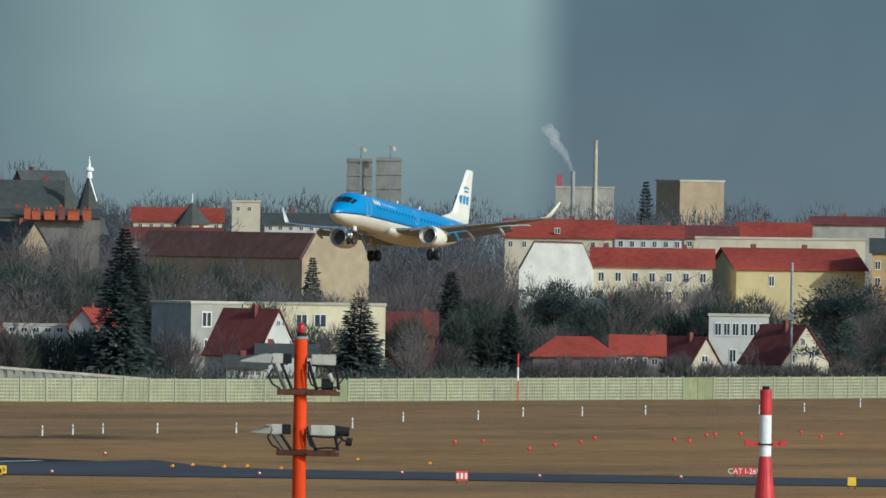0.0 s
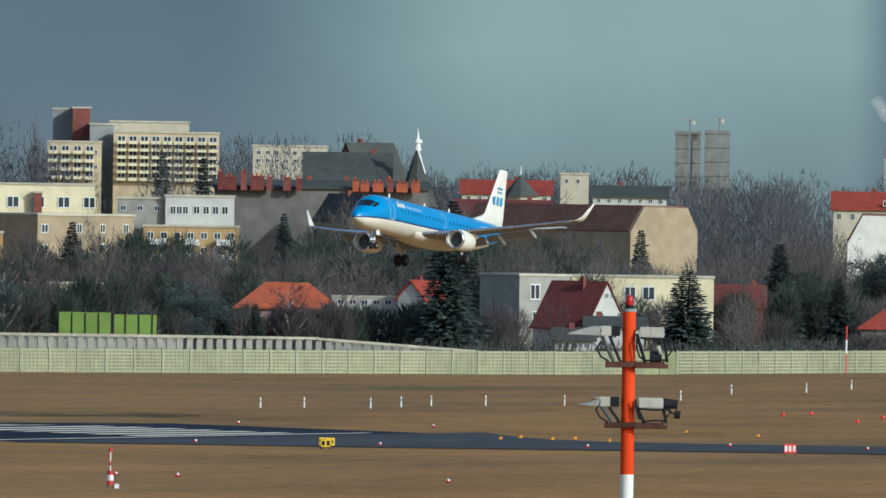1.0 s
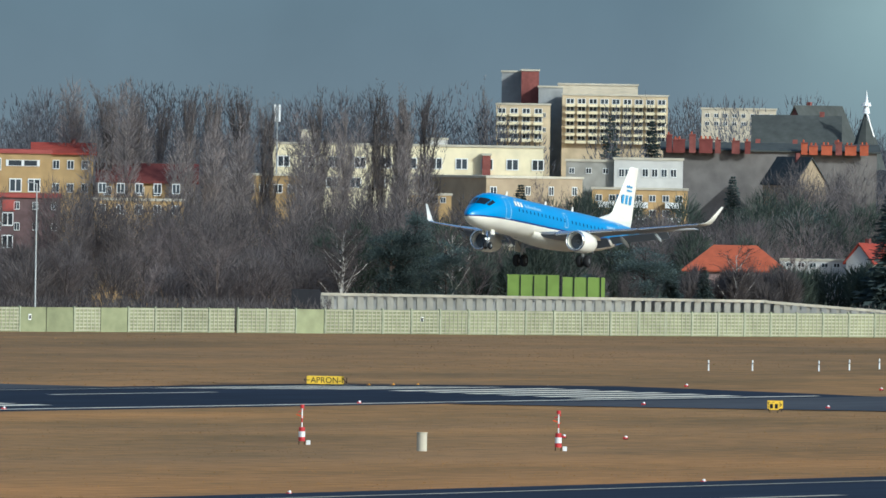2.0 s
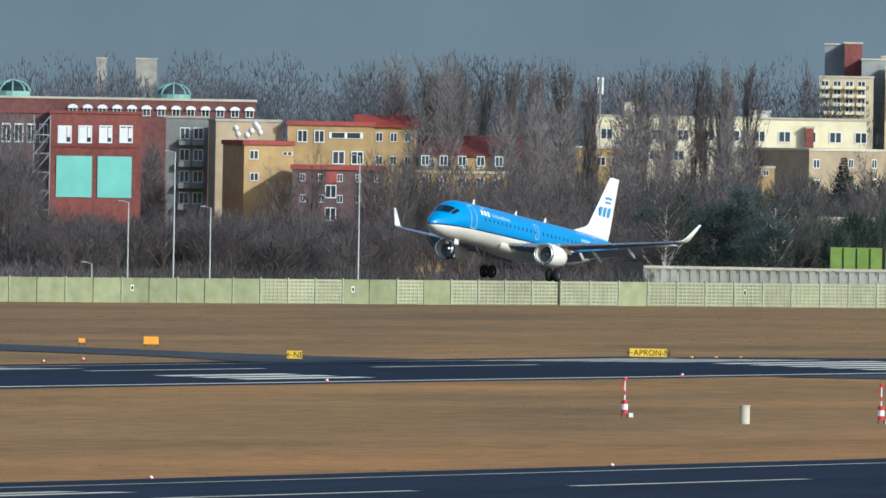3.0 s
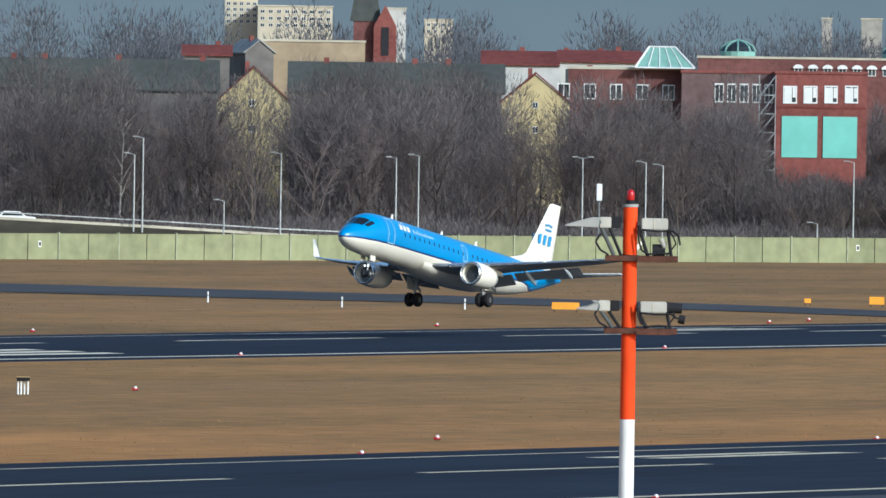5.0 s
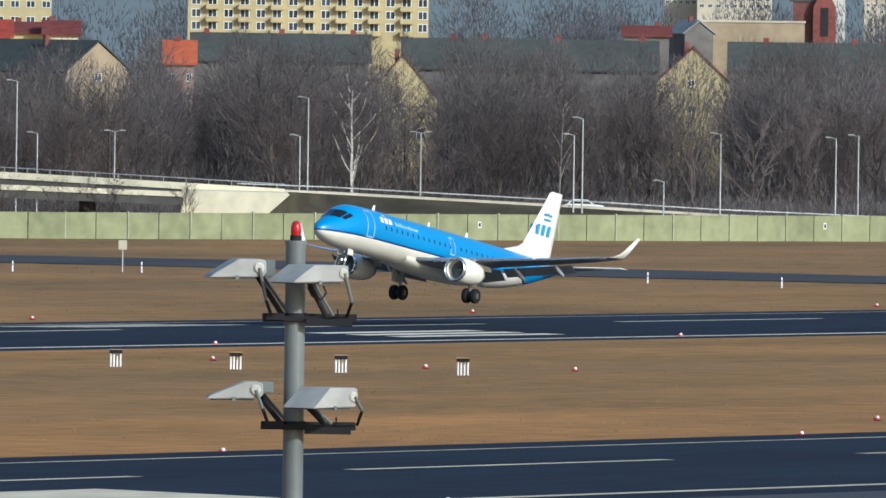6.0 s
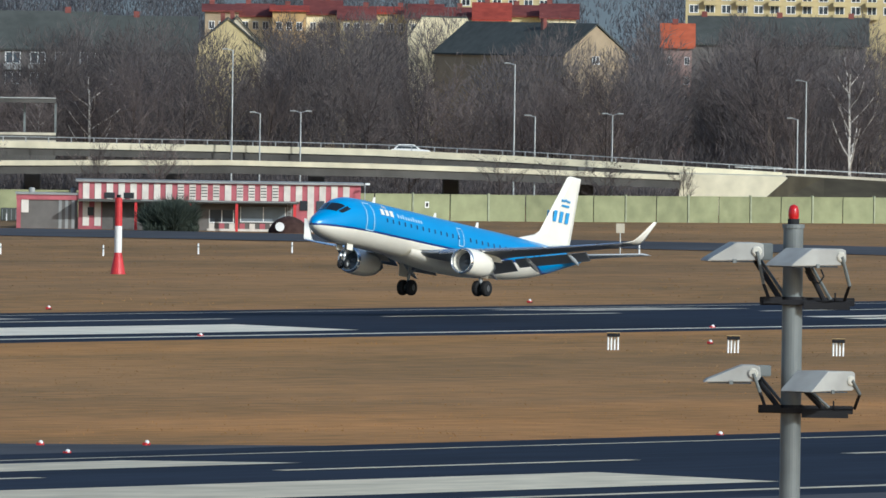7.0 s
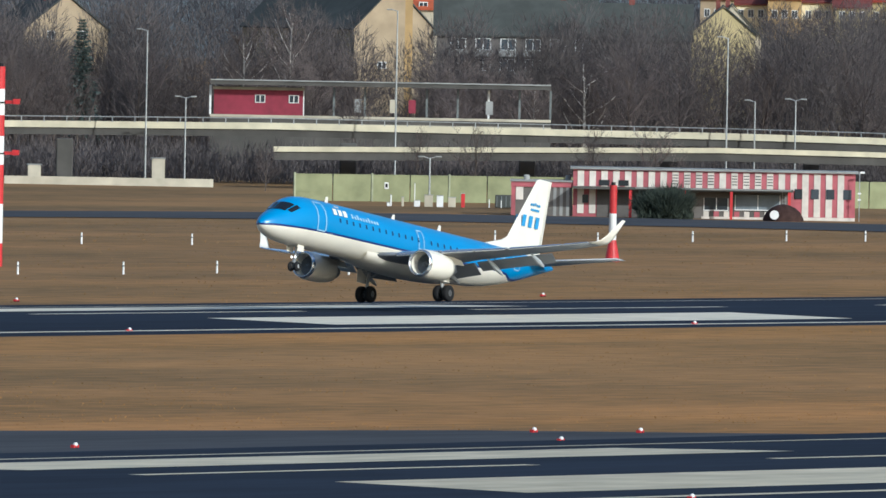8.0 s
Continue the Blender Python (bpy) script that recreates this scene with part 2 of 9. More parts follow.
def prism(bm, outline, y0, y1, m=None):
    """A solid whose x-z outline is given (counter-clockwise seen from -y), from y0 to y1."""
    a = [bm.verts.new((x, y0, z)) for x, z in outline]
    b = [bm.verts.new((x, y1, z)) for x, z in outline]
    n = len(a)
    bm.faces.new(a)
    bm.faces.new(b[::-1])
    for i in range(n):
        bm.faces.new((a[i], b[i], b[(i + 1) % n], a[(i + 1) % n]))
    if m is not None:
        bmesh.ops.transform(bm, matrix=m, verts=a + b)


def tube(bm, p0, p1, r0, r1=None, n=10, caps=True):
    p0, p1 = Vector(p0), Vector(p1)
    r1 = r0 if r1 is None else r1
    q = (p1 - p0).to_track_quat('Z', 'Y')
    rings = []
    for p, r in ((p0, r0), (p1, r1)):
        rings.append([bm.verts.new(p + q @ Vector((r * math.cos(2 * math.pi * i / n), r * math.sin(2 * math.pi * i / n), 0))) for i in range(n)])
    for i in range(n):
        bm.faces.new((rings[0][i], rings[0][(i + 1) % n], rings[1][(i + 1) % n], rings[1][i]))
    if caps:
        bm.faces.new(rings[0][::-1])
        bm.faces.new(rings[1])


def tubem(name, p0, p1, r0, material, parent, r1=None, n=10, label=""):
    bm = bmesh.new()
    tube(bm, p0, p1, r0, r1, n)
    return part(name, bm, material, parent, label, smooth=False)


def lathe(bm, profile, m, n=20):
    """Rings of (distance along local x, radius), turned round local x."""
    rings = []
    for x, r in profile:
        rings.append([bm.verts.new(m @ Vector((x, r * math.cos(2 * math.pi * i / n), r * math.sin(2 * math.pi * i / n)))) for i in range(n)])
    for a, b in zip(rings, rings[1:]):
        for i in range(n):
            bm.faces.new((a[i], a[(i + 1) % n], b[(i + 1) % n], b[i]))
    return rings


def spot(bearing, dist, z=0.0, turn=0.0):
    """A pose at a bearing (from +y towards +x) and distance from the terrace; its x runs to the right, its y away."""
    a = radians(bearing)
    return pose(dist * math.sin(a), dist * math.cos(a), z, 0, 0, -bearing + turn)


def setback(b):
    """How much further the barrier, and all behind it, stands back towards the east."""
    pts = ((0, 0), (62.0, 0), (62.6, 8), (64.2, 42), (65.6, 80), (66.1, 85), (67.06, 115), (67.8, 190), (68.35, 240), (69.0, 270), (70.0, 295), (180, 295))
    for (a, p), (c, q) in zip(pts, pts[1:]):
        if a <= b <= c:
            return p + (q - p) * (b - a) / (c - a)
    return 0.0


def drawn_back(b, dist, z):
    """A height kept in the same line of sight when its thing stands back."""
    return EYE + (z - EYE) * (dist + setback(b)) / dist


# ---- ground, runways ----
NEAR_Y, FAR_Y = 418.5, 628.5


def lie(x, y):
    """Height of the field's gentle slope."""
    w = min(max((FAR_Y - y) / 210.0, 0.0), 1.3)
    return w * (0.485 - 0.0002 * (x - 900)) + (1 - w) * (-0.00075 * (x - 900))


def gz(x, y):
    return lie(x, y) - 0.45


def sheet(name, xs, ys, zfun, material, label=""):
    verts = [(x, y, zfun(x, y)) for y in ys for x in xs]
    k = len(xs)
    faces = [(j * k + i, j * k + i + 1, (j + 1) * k + i + 1, (j + 1) * k + i) for j in range(len(ys) - 1) for i in range(k - 1)]
    me = bpy.data.meshes.new(name)
    me.from_pydata(verts, [], faces)
    return part(name, me, material, None, label)


xs = [-5000, -2000, -600] + [float(x) for x in range(0, 2400, 60)] + [2600, 3200, 4000, 6000]
ys = [-5000, -1500, -200, 200, 355.5] + [float(y) for y in range(380, 1000, 20)] + [1200, 1800, 3000, 5000]
ys = sorted(ys + [FAR_Y])
tagged(sheet("ground", xs, ys, gz, GRASS), "flat airfield of dry brown winter grass", "ground", kind="structure")


def crown(off, edge=22.5):
    return max(-0.41, -0.334 * (abs(off) / edge) ** 1.15)


def runway(name, yc, x0, x1, label):
    offs = [-30, -26, -22.5, -16, -10, -5, 0, 5, 10, 16, 22.5, 26, 30]
    rx = [x0 + (x1 - x0) * i / 60 for i in range(61)]
    return tagged(sheet(name, rx, [yc + o for o in offs], lambda x, y: lie(x, yc) + crown(y - yc) + 0.012, ASPHALT), label, "runway", kind="structure")


runway("runway_far", FAR_Y, -900, 1384, "dark asphalt runway with white markings")
runway("runway_near", NEAR_Y, -900, 1500, "dark asphalt runway with white markings")


def lies_on(yc):
    return lambda x, y: lie(x, yc) + crown(y - yc) + 0.030


def mark(name, yc, x0, x1, o0, o1, parent, skew=0.0):
    f = lies_on(yc)
    k = max(2, int((x1 - x0) / 30) + 1)
    o = [o0 + (o1 - o0) * i / 2 for i in range(3)] if o1 - o0 > 2 else [o0, o1]
    xx = [x0 + (x1 - x0) * i / (k - 1) for i in range(k)]
    ob = sheet(name, xx, [yc + q for q in o], f, PAINT if yc == FAR_Y else PAINTN)
    ob.parent = parent
    return ob


def markings(yc, dash0, bar0, zones, keys, ends):
    road = bpy.data.objects["runway_far" if yc == FAR_Y else "runway_near"]
    mark("edge_line", yc, ends[0], ends[1], -23.0, -22.1, road)
    mark("edge_line", yc, ends[0], ends[1], 22.1, 23.0, road)
    x = dash0 - 517
    while x < ends[1] - 60:
        mark("centre_dash", yc, x, x + 31.5, -0.45, 0.45, road)
        x += 51.7
    for s in (-1, 1):
        mark("aiming_bar", yc, bar0, bar0 + 63, *sorted((s * 8.0, s * 18.0)), road)
        for zx, n in zones:
            for k in range(n):
                mark("touchdown_bar", yc, zx, zx + 23, *sorted((s * (9.0 + 3.3 * k), s * (10.9 + 3.3 * k))), road)
        for k in range(keys):
            mark("threshold_bar", yc, ends[1] - 45, ends[1] - 12, *sorted((s * (2.0 + 3.4 * k), s * (3.8 + 3.4 * k))), road)


markings(FAR_Y, 1114.5, 916, [(1053, 3), (1212, 3), (780, 2)], 6, (-900, 1376))
markings(NEAR_Y, 716.0, 616, [(812, 2), (480, 2)], 0, (-900, 1450))


def slab(name, outline, dz, material, label):
    """A flat piece of pavement on the field."""
    bm = bmesh.new()
    f = bm.faces.new([bm.verts.new((x, y, gz(x, y) + dz)) for x, y in outline])
    if f.normal.z < 0:
        f.normal_flip()
    bmesh.ops.triangulate(bm, faces=bm.faces[:])
    return tagged(part(name, bm, material, None), label, "taxiway", kind="structure")


def strip(name, left, right, dz, material, label, steps=8):
    """Pavement between two edge lines of equal count, smoothed."""
    def smooth(pts):
        out = []
        for i in range(len(pts) - 1):
            p = [Vector(pts[max(0, min(len(pts) - 1, i + k))]) for k in (-1, 0, 1, 2)]
            for s in range(steps):
                u = s / steps
                out.append(0.5 * (2 * p[1] + (p[2] - p[0]) * u + (2 * p[0] - 5 * p[1] + 4 * p[2] - p[3]) * u * u + (3 * p[1] - p[0] - 3 * p[2] + p[3]) * u ** 3))
        return out + [Vector(pts[-1])]
    a, b = smooth(left), smooth(right)
    bm = bmesh.new()
    va = [bm.verts.new((p.x, p.y, gz(p.x, p.y) + dz)) for p in a]
    vb = [bm.verts.new((p.x, p.y, gz(p.x, p.y) + dz)) for p in b]
    for i in range(len(va) - 1):
        bm.faces.new((va[i], vb[i], vb[i + 1], va[i + 1]))
    bmesh.ops.recalc_face_normals(bm, faces=bm.faces[:])
    return tagged(part(name, bm, material, None), label, "taxiway", kind="structure")


strip("taxiway_north", [(1300, 655), (1322, 677), (1335, 712), (1338, 752), (1344, 814), (1338, 858), (1322, 884), (1285, 897), (1200, 902), (900, 906)],
      [(1340, 655), (1346, 680), (1366, 716), (1380, 760), (1388, 805), (1384, 860), (1372, 905), (1310, 922), (1200, 926), (900, 930)], 0.06, SHOULDER, "worn grey asphalt taxiway curving past the runway")
strip("taxiway_south", [(1290, 602), (1296, 575), (1306, 540), (1312, 500), (1312, 470)],
      [(1392, 602), (1352, 575), (1349, 540), (1352, 500), (1352, 470)], 0.06, SHOULDER, "asphalt taxiway meeting the runway end")
slab("exit_north", [(722, 446), (705, 462), (660, 480), (560, 505), (300, 560), (300, 446)], 0.05, SHOULDER, "asphalt exit taxiway beside the runway")
slab("exit_south", [(560, 391), (820, 391), (790, 372), (700, 352), (560, 340)], 0.05, SHOULDER, "asphalt exit taxiway beside the runway")


# ---- the airliner ----
# local x runs aft, y to its right, z up; the origin is on the ground between the main wheels
FUS = [(0.0, 2.70, 2.80, 0.04), (0.12, 2.50, 2.99, 0.24), (0.35, 2.33, 3.22, 0.45), (0.8, 2.13, 3.53, 0.71), (1.3, 1.98, 3.80, 0.91), (1.75, 1.90, 4.05, 1.06),
       (2.1, 1.85, 4.30, 1.15), (2.55, 1.81, 4.60, 1.26), (3.0, 1.79, 4.82, 1.35), (3.6, 1.77, 4.99, 1.42), (4.5, 1.765, 5.09, 1.48), (6.0, 1.765, 5.13, 1.505),
       (9, 1.765, 5.13, 1.505), (12, 1.765, 5.13, 1.505), (15, 1.765, 5.13, 1.505), (18, 1.765, 5.13, 1.505), (21, 1.765, 5.13, 1.505), (23.5, 1.80, 5.13, 1.505),
       (25.5, 1.93, 5.13, 1.48), (27.5, 2.20, 5.12, 1.40), (29.5, 2.60, 5.09, 1.26), (31.5, 3.10, 5.03, 1.04), (33.3, 3.62, 4.93, 0.76), (34.8, 4.05, 4.80, 0.46), (35.8, 4.32, 4.66, 0.20), (36.1, 4.42, 4.58, 0.06)]
X0 = -17.6


def at_x(x):
    for a, b in zip(FUS, FUS[1:]):
        if a[0] <= x <= b[0]:
            u = (x - a[0]) / (b[0] - a[0])
            return [p + (q - p) * u for p, q in zip(a, b)]
    return list(FUS[-1])


def belt(x):
    """Height of the line between blue and white."""
    pts = [(0, 2.74), (0.8, 2.80), (3, 2.88), (6, 2.95), (12, 3.0), (20, 3.08), (25, 3.20), (27.4, 3.28), (28.5, 3.18), (29.3, 2.92), (30.5, 3.02), (31.5, 3.24), (33.3, 3.72), (36.1, 4.44)]
    for a, b in zip(pts, pts[1:]):
        if a[0] <= x <= b[0]:
            return a[1] + (b[1] - a[1]) * (x - a[0]) / (b[0] - a[0])
    return pts[-1][1]


def half(x, z):
    _, zb, zt, hw = at_x(x)
    zc, hh = (zb + zt) / 2, (zt - zb) / 2
    return hw * math.sqrt(max(0.0, 1 - min(1, abs((z - zc) / hh)) ** 2.15))


def shell(name, lo, hi, n, material, parent, label=""):
    bm = bmesh.new()
    rows = []
    fine = sorted(set([s[0] for s in FUS] + [0.05, 0.2, 0.55, 1.05, 1.5, 1.9, 2.3, 2.8, 3.3, 4.0, 5.0, 7.5, 10.5, 13.5, 16.5, 19.5, 22.3, 24.5, 26.5, 28.5, 30.5, 32.4, 34.0, 35.3]))
    for x in fine:
        a, b = lo(x), hi(x)
        zs = [a + (b - a) * (0.5 - 0.5 * math.cos(math.pi * k / n)) for k in range(n + 1)]
        rows.append([bm.verts.new((x + X0, -half(x, z), z)) for z in zs] + [bm.verts.new((x + X0, half(x, z), z)) for z in reversed(zs)])
    for a, b in zip(rows, rows[1:]):
        for i in range(len(a) - 1):
            bm.faces.new((a[i], a[i + 1], b[i + 1], b[i]))
        bm.faces.new((a[-1], a[0], b[0], b[-1]))
    bmesh.ops.remove_doubles(bm, verts=bm.verts[:], dist=0.002)
    bmesh.ops.recalc_face_normals(bm, faces=bm.faces[:])
    return part(name, bm, material, parent, label, smooth=True)


def patch(name, x0, x1, z0, z1, side, material, parent, out=0.02, n=4, slant=0.0, label=""):
    """A thin plate lying on the skin."""
    bm = bmesh.new()
    rows = []
    for i in range(n + 1):
        row = []
        for j in range(n + 1):
            z = z0 + (z1 - z0) * j / n
            x = x0 + (x1 - x0) * i / n + slant * (z - z0)
            row.append(bm.verts.new((x + X0, side * (half(x, z) + out), z)))
        rows.append(row)
    for a, b in zip(rows, rows[1:]):
        for i in range(n):
            bm.faces.new((a[i], a[i + 1], b[i + 1], b[i]))
    if side > 0:
        bmesh.ops.reverse_faces(bm, faces=bm.faces[:])
    return part(name, bm, material, parent, label)


def foil(name, stations, material, parent, label="", n=9):
    """A lifting surface through stations (leading edge x, y, z, chord, thickness, twist); upright where the stations climb."""
    bm = bmesh.new()
    rings = []
    for k, (lx, y, z, c, th, tw) in enumerate(stations):
        a, b = stations[max(0, k - 1)], stations[min(len(stations) - 1, k + 1)]
        d = Vector((0, b[1] - a[1], b[2] - a[2])).normalized()
        nrm = Vector((0, -d.z, d.y)) if d.y >= 0 else Vector((0, d.z, -d.y))
        ring = []
        for i in range(2 * n):
            u = i / n if i < n else (2 * n - i) / n
            s = 1 if i < n else -1
            xc = u ** 1.6 if u < 1 else 1.0
            t = th * c * (1.48 * math.sqrt(xc) - 0.63 * xc - 1.76 * xc ** 2 + 1.42 * xc ** 3 - 0.51 * xc ** 4) * (1 if s > 0 else 0.75)
            ring.append(bm.verts.new(Vector((lx + X0 + xc * c, y, z - math.sin(radians(tw)) * xc * c)) + nrm * (s * t)))
        rings.append(ring)
    for a, b in zip(rings, rings[1:]):
        for i in range(2 * n):
            bm.faces.new((a[i], a[(i + 1) % (2 * n)], b[(i + 1) % (2 * n)], b[i]))
    bm.faces.new(rings[0][::-1])
    bm.faces.new(rings[-1])
    bmesh.ops.recalc_face_normals(bm, faces=bm.faces[:])
    return part(name, bm, material, parent, label, smooth=True)


def wheel(parent, x, y, z, r, w, rim, rimlabel, name="wheel"):
    bm = bmesh.new()
    m = Matrix.Translation((x, y, z)) @ pose(0, 0, 0, 0, 0, 90)
    lathe(bm, [(-w / 2, r * 0.42), (-w / 2, r * 0.86), (-w / 2 + 0.05, r * 0.96), (-w / 5, r), (w / 5, r), (w / 2 - 0.05, r * 0.96), (w / 2, r * 0.86), (w / 2, r * 0.42)], m, 22)
    tyre = part(name, bm, RUBBER, parent, "black rubber tyre", smooth=True)
    bm = bmesh.new()
    rings = lathe(bm, [(-w / 2 + 0.04, 0.02), (-w / 2 + 0.02, r * 0.3), (-w / 2 + 0.03, r * 0.43), (w / 2 - 0.03, r * 0.43), (w / 2 - 0.02, r * 0.3), (w / 2 - 0.04, 0.02)], m, 16)
    part("rim", bm, rim, tyre, rimlabel, smooth=True)


ACABIN = mat("cabin_window_glass", (0.02, 0.07, 0.16), 0.15, 0.0, local=True)
AOUT = mat("pale_blue_lettering", (0.35, 0.55, 0.72), 0.35, 0.03, local=True)


def airliner():
    jet = empty("airliner", Matrix(), "blue and white twin-engine regional jet landing with wheels down", "airplane")
    shell("upper_fuselage", belt, lambda x: at_x(x)[2], 12, ABLUE, jet, "glossy bright blue upper fuselage")
    shell("cheat_line", lambda x: max(at_x(x)[1], belt(x) - 0.13), belt, 2, ALINE, jet, "dark blue stripe along the fuselage")
    shell("lower_fuselage", lambda x: at_x(x)[1], lambda x: max(at_x(x)[1] + 0.002, belt(x) - 0.13), 8, AWHITE, jet, "white lower fuselage")
    # belly fairing
    bm = bmesh.new()
    rings = []
    for k in range(13):
        u = k / 12
        x = 11.2 + 11.6 * u
        g = math.sin(math.pi * u) ** 0.55
        ring = []
        for i in range(17):
            a = math.pi * (i / 16)
            ring.append(bm.verts.new((x + X0, -math.cos(a) * (1.30 + 0.42 * g), 2.35 - math.sin(a) ** 0.8 * (0.58 + 0.40 * g))))
        rings.append(ring)
    for a, b in zip(rings, rings[1:]):
        for i in range(16):
            bm.faces.new((a[i], b[i], b[i + 1], a[i + 1]))
    bmesh.ops.recalc_face_normals(bm, faces=bm.faces[:])
    part("belly_fairing", bm, AWHITE, jet, "white wing root fairing", smooth=True)
    # cockpit windows: two front panes and one side pane a side
    for s in (-1, 1):
        bm = bmesh.new()
        for (f0, f1, xb, xt) in ((0.012, 0.72, 1.42, 2.30), (0.755, 0.955, 1.55, 2.42)):
            rows = []
            for i in range(6):
                v = i / 5
                row = []
                for j in range(7):
                    f = f0 + (f1 - f0) * j / 6
                    x = xb + (xt - xb) * v + 0.75 * f ** 2
                    _, zb, zt, hw = at_x(x)
                    zz = (zb + zt) / 2 + (zt - zb) / 2 * (1 - f ** 2.15) ** 0.5
                    zz = max(zz, 3.72 + 0.40 * v) if f > 0.72 else zz
                    row.append(bm.verts.new((x + X0 - 0.02, s * (half(x, zz) if f > 0.72 else f * hw) + s * 0.02, zz + 0.025)))
                rows.append(row)
            for a, b in zip(rows, rows[1:]):
                for i in range(6):
                    bm.faces.new((a[i], a[i + 1], b[i + 1], b[i]))
        bmesh.ops.recalc_face_normals(bm, faces=bm.faces[:])
        part("windshield", bm, AGLASS, jet, "dark cockpit windows")
        k = 0
        x = 7.35
        while x < 29.0:
            if not (17.0 < x < 17.9):
                patch("cabin_window", x, x + 0.19, 3.74, 4.02, s, ACABIN, jet, 0.03, 2)
            x += 0.80
        # door outlines
        for (dx, dw, z0, z1) in ((4.75, 0.95, 2.95, 4.75), (17.05, 0.62, 3.35, 4.5), (29.3, 0.75, 3.6, 4.75)):
            for (a, b, c, d) in ((dx, dx + 0.09, z0, z1), (dx + dw, dx + dw + 0.09, z0, z1), (dx, dx + dw, z1, z1 + 0.08), (dx, dx + dw, z0 - 0.08, z0)):
                patch("door_outline", a, b, c, d, s, AOUT, jet, 0.032, 4, label="pale blue door outline")
        # title on the fuselage as plain bars, and the registration as bars
        for k in range(3):
            patch("title_bar", 6.75 + 0.62 * k, 7.18 + 0.62 * k, 4.20, 4.62, s, AWHITE, jet, 0.035, 3, slant=0.25, label="white title bar")
        for k in range(10):
            patch("title_bar", 9.0 + 0.34 * k, 9.2 + 0.34 * k, 4.22, 4.42 + (0.12 if k in (0, 2, 6) else 0), s, AOUT, jet, 0.035, 2, label="thin white title bar")
        for k in range(5):
            patch("registration_bar", 26.3 + 0.38 * k, 26.56 + 0.38 * k, 4.08, 4.32, s, AOUT, jet, 0.035, 2, label="white registration bar")
        # crown shape over the title
        for k in range(3):
            patch("title_bar", 7.35 + 0.2 * k, 7.48 + 0.2 * k, 4.74, 4.86, s, AWHITE, jet, 0.035, 2)
    # wings
    for s in (-1, 1):
        st = [(11.9, s * 1.2, 2.20, 7.0, 0.10, 0.5), (13.0, s * 2.6, 2.38, 5.9, 0.09, 0.0), (14.75, s * 4.9, 2.72, 4.35, 0.075, -0.5), (17.1, s * 8.6, 3.22, 2.95, 0.068, -0.5),
              (19.05, s * 11.6, 3.71, 2.05, 0.065, 0.0), (20.0, s * 13.0, 3.98, 1.62, 0.065, 0.0)]
        foil("wing", st, AWING, jet, "swept wing in grey darkened for shade")
        wl = [(20.0, s * 13.0, 3.98, 1.62, 0.075, 0.0), (20.3, s * 13.3, 4.05, 1.45, 0.07, 0.0), (20.62, s * 13.55, 4.22, 1.22, 0.06, 0.0), (20.95, s * 13.72, 4.50, 1.02, 0.055, 0.0), (21.85, s * 14.36, 5.70, 0.44, 0.05, 0.0)]
        foil("winglet", wl, AWHITE, jet, "white upturned winglet")
        # drooped slats
        bm = bmesh.new()
        for (a, b) in zip(st[1:], st[2:]):
            for t0, t1 in ((0.03, 0.5), (0.52, 0.97)):
                pts = []
                for t in (t0, t1):
                    lx, y, z, c = [p + (q - p) * t for p, q in zip(a[:4], b[:4])]
                    pts.append((lx, y, z, c))
                va = []
                for (lx, y, z, c) in pts:
                    sl = 0.10 * c
                    va.append([bm.verts.new((lx + X0 + dx * sl, y, z + dz * c)) for dx, dz in ((-0.6, -0.035), (-0.7, -0.02), (-0.35, 0.012), (0.3, 0.035), (0.2, 0.02), (-0.3, -0.015))])
                for i in range(6):
                    bm.faces.new((va[0][i], va[0][(i + 1) % 6], va[1][(i + 1) % 6], va[1][i]))
                bm.faces.new(va[0])
                bm.faces.new(va[1][::-1])
        bmesh.ops.recalc_face_normals(bm, faces=bm.faces[:])
        part("slat", bm, ALIP, jet, "white drooped leading edge slats")
        # flaps, deployed, and their track fairings
        for (y0, y1, cx, dr) in ((1.75, 4.75, 1.25, 34), (5.0, 9.9, 0.95, 34)):
            bm = bmesh.new()
            vs = []
            for y in (y0, y1):
                for a, b in zip(st, st[1:]):
                    if abs(a[1]) <= y <= abs(b[1]):
                        t = (y - abs(a[1])) / (abs(b[1]) - abs(a[1]))
                        lx, z, c = a[0] + (b[0] - a[0]) * t, a[2] + (b[2] - a[2]) * t, a[3] + (b[3] - a[3]) * t
                te = lx + c - 0.18
                r = radians(dr)
                vs.append([bm.verts.new((te + X0 + p * math.cos(r) * cx + q * math.sin(r), s * y, z - 0.10 - p * math.sin(r) * cx + q * math.cos(r))) for p, q in ((0, -0.05), (0.1, 0.09), (0.5, 0.07), (1, 0.0), (0.5, -0.03))])
            for i in range(5):
                bm.faces.new((vs[0][i], vs[0][(i + 1) % 5], vs[1][(i + 1) % 5], vs[1][i]))
            bm.faces.new(vs[0])
            bm.faces.new(vs[1][::-1])
            bmesh.ops.recalc_face_normals(bm, faces=bm.faces[:])
            part("flap", bm, AWING, jet, "grey lowered flap")
        for (y, x0, z0, ln) in ((3.3, 17.3, 2.15, 2.5), (6.6, 17.6, 2.66, 2.3), (9.4, 18.6, 3.1, 1.9)):
            bm = bmesh.new()
            lathe(bm, [(0, 0.02), (0.3 * ln, 0.15), (0.6 * ln, 0.17), (0.85 * ln, 0.12), (ln, 0.02)], Matrix.Translation((x0 + X0, s * y, z0)) @ pose(0, 0, 0, 0, 22, 0), 10)
            part("flap_fairing", bm, AGREY, jet, "pale grey flap track fairing", smooth=True)
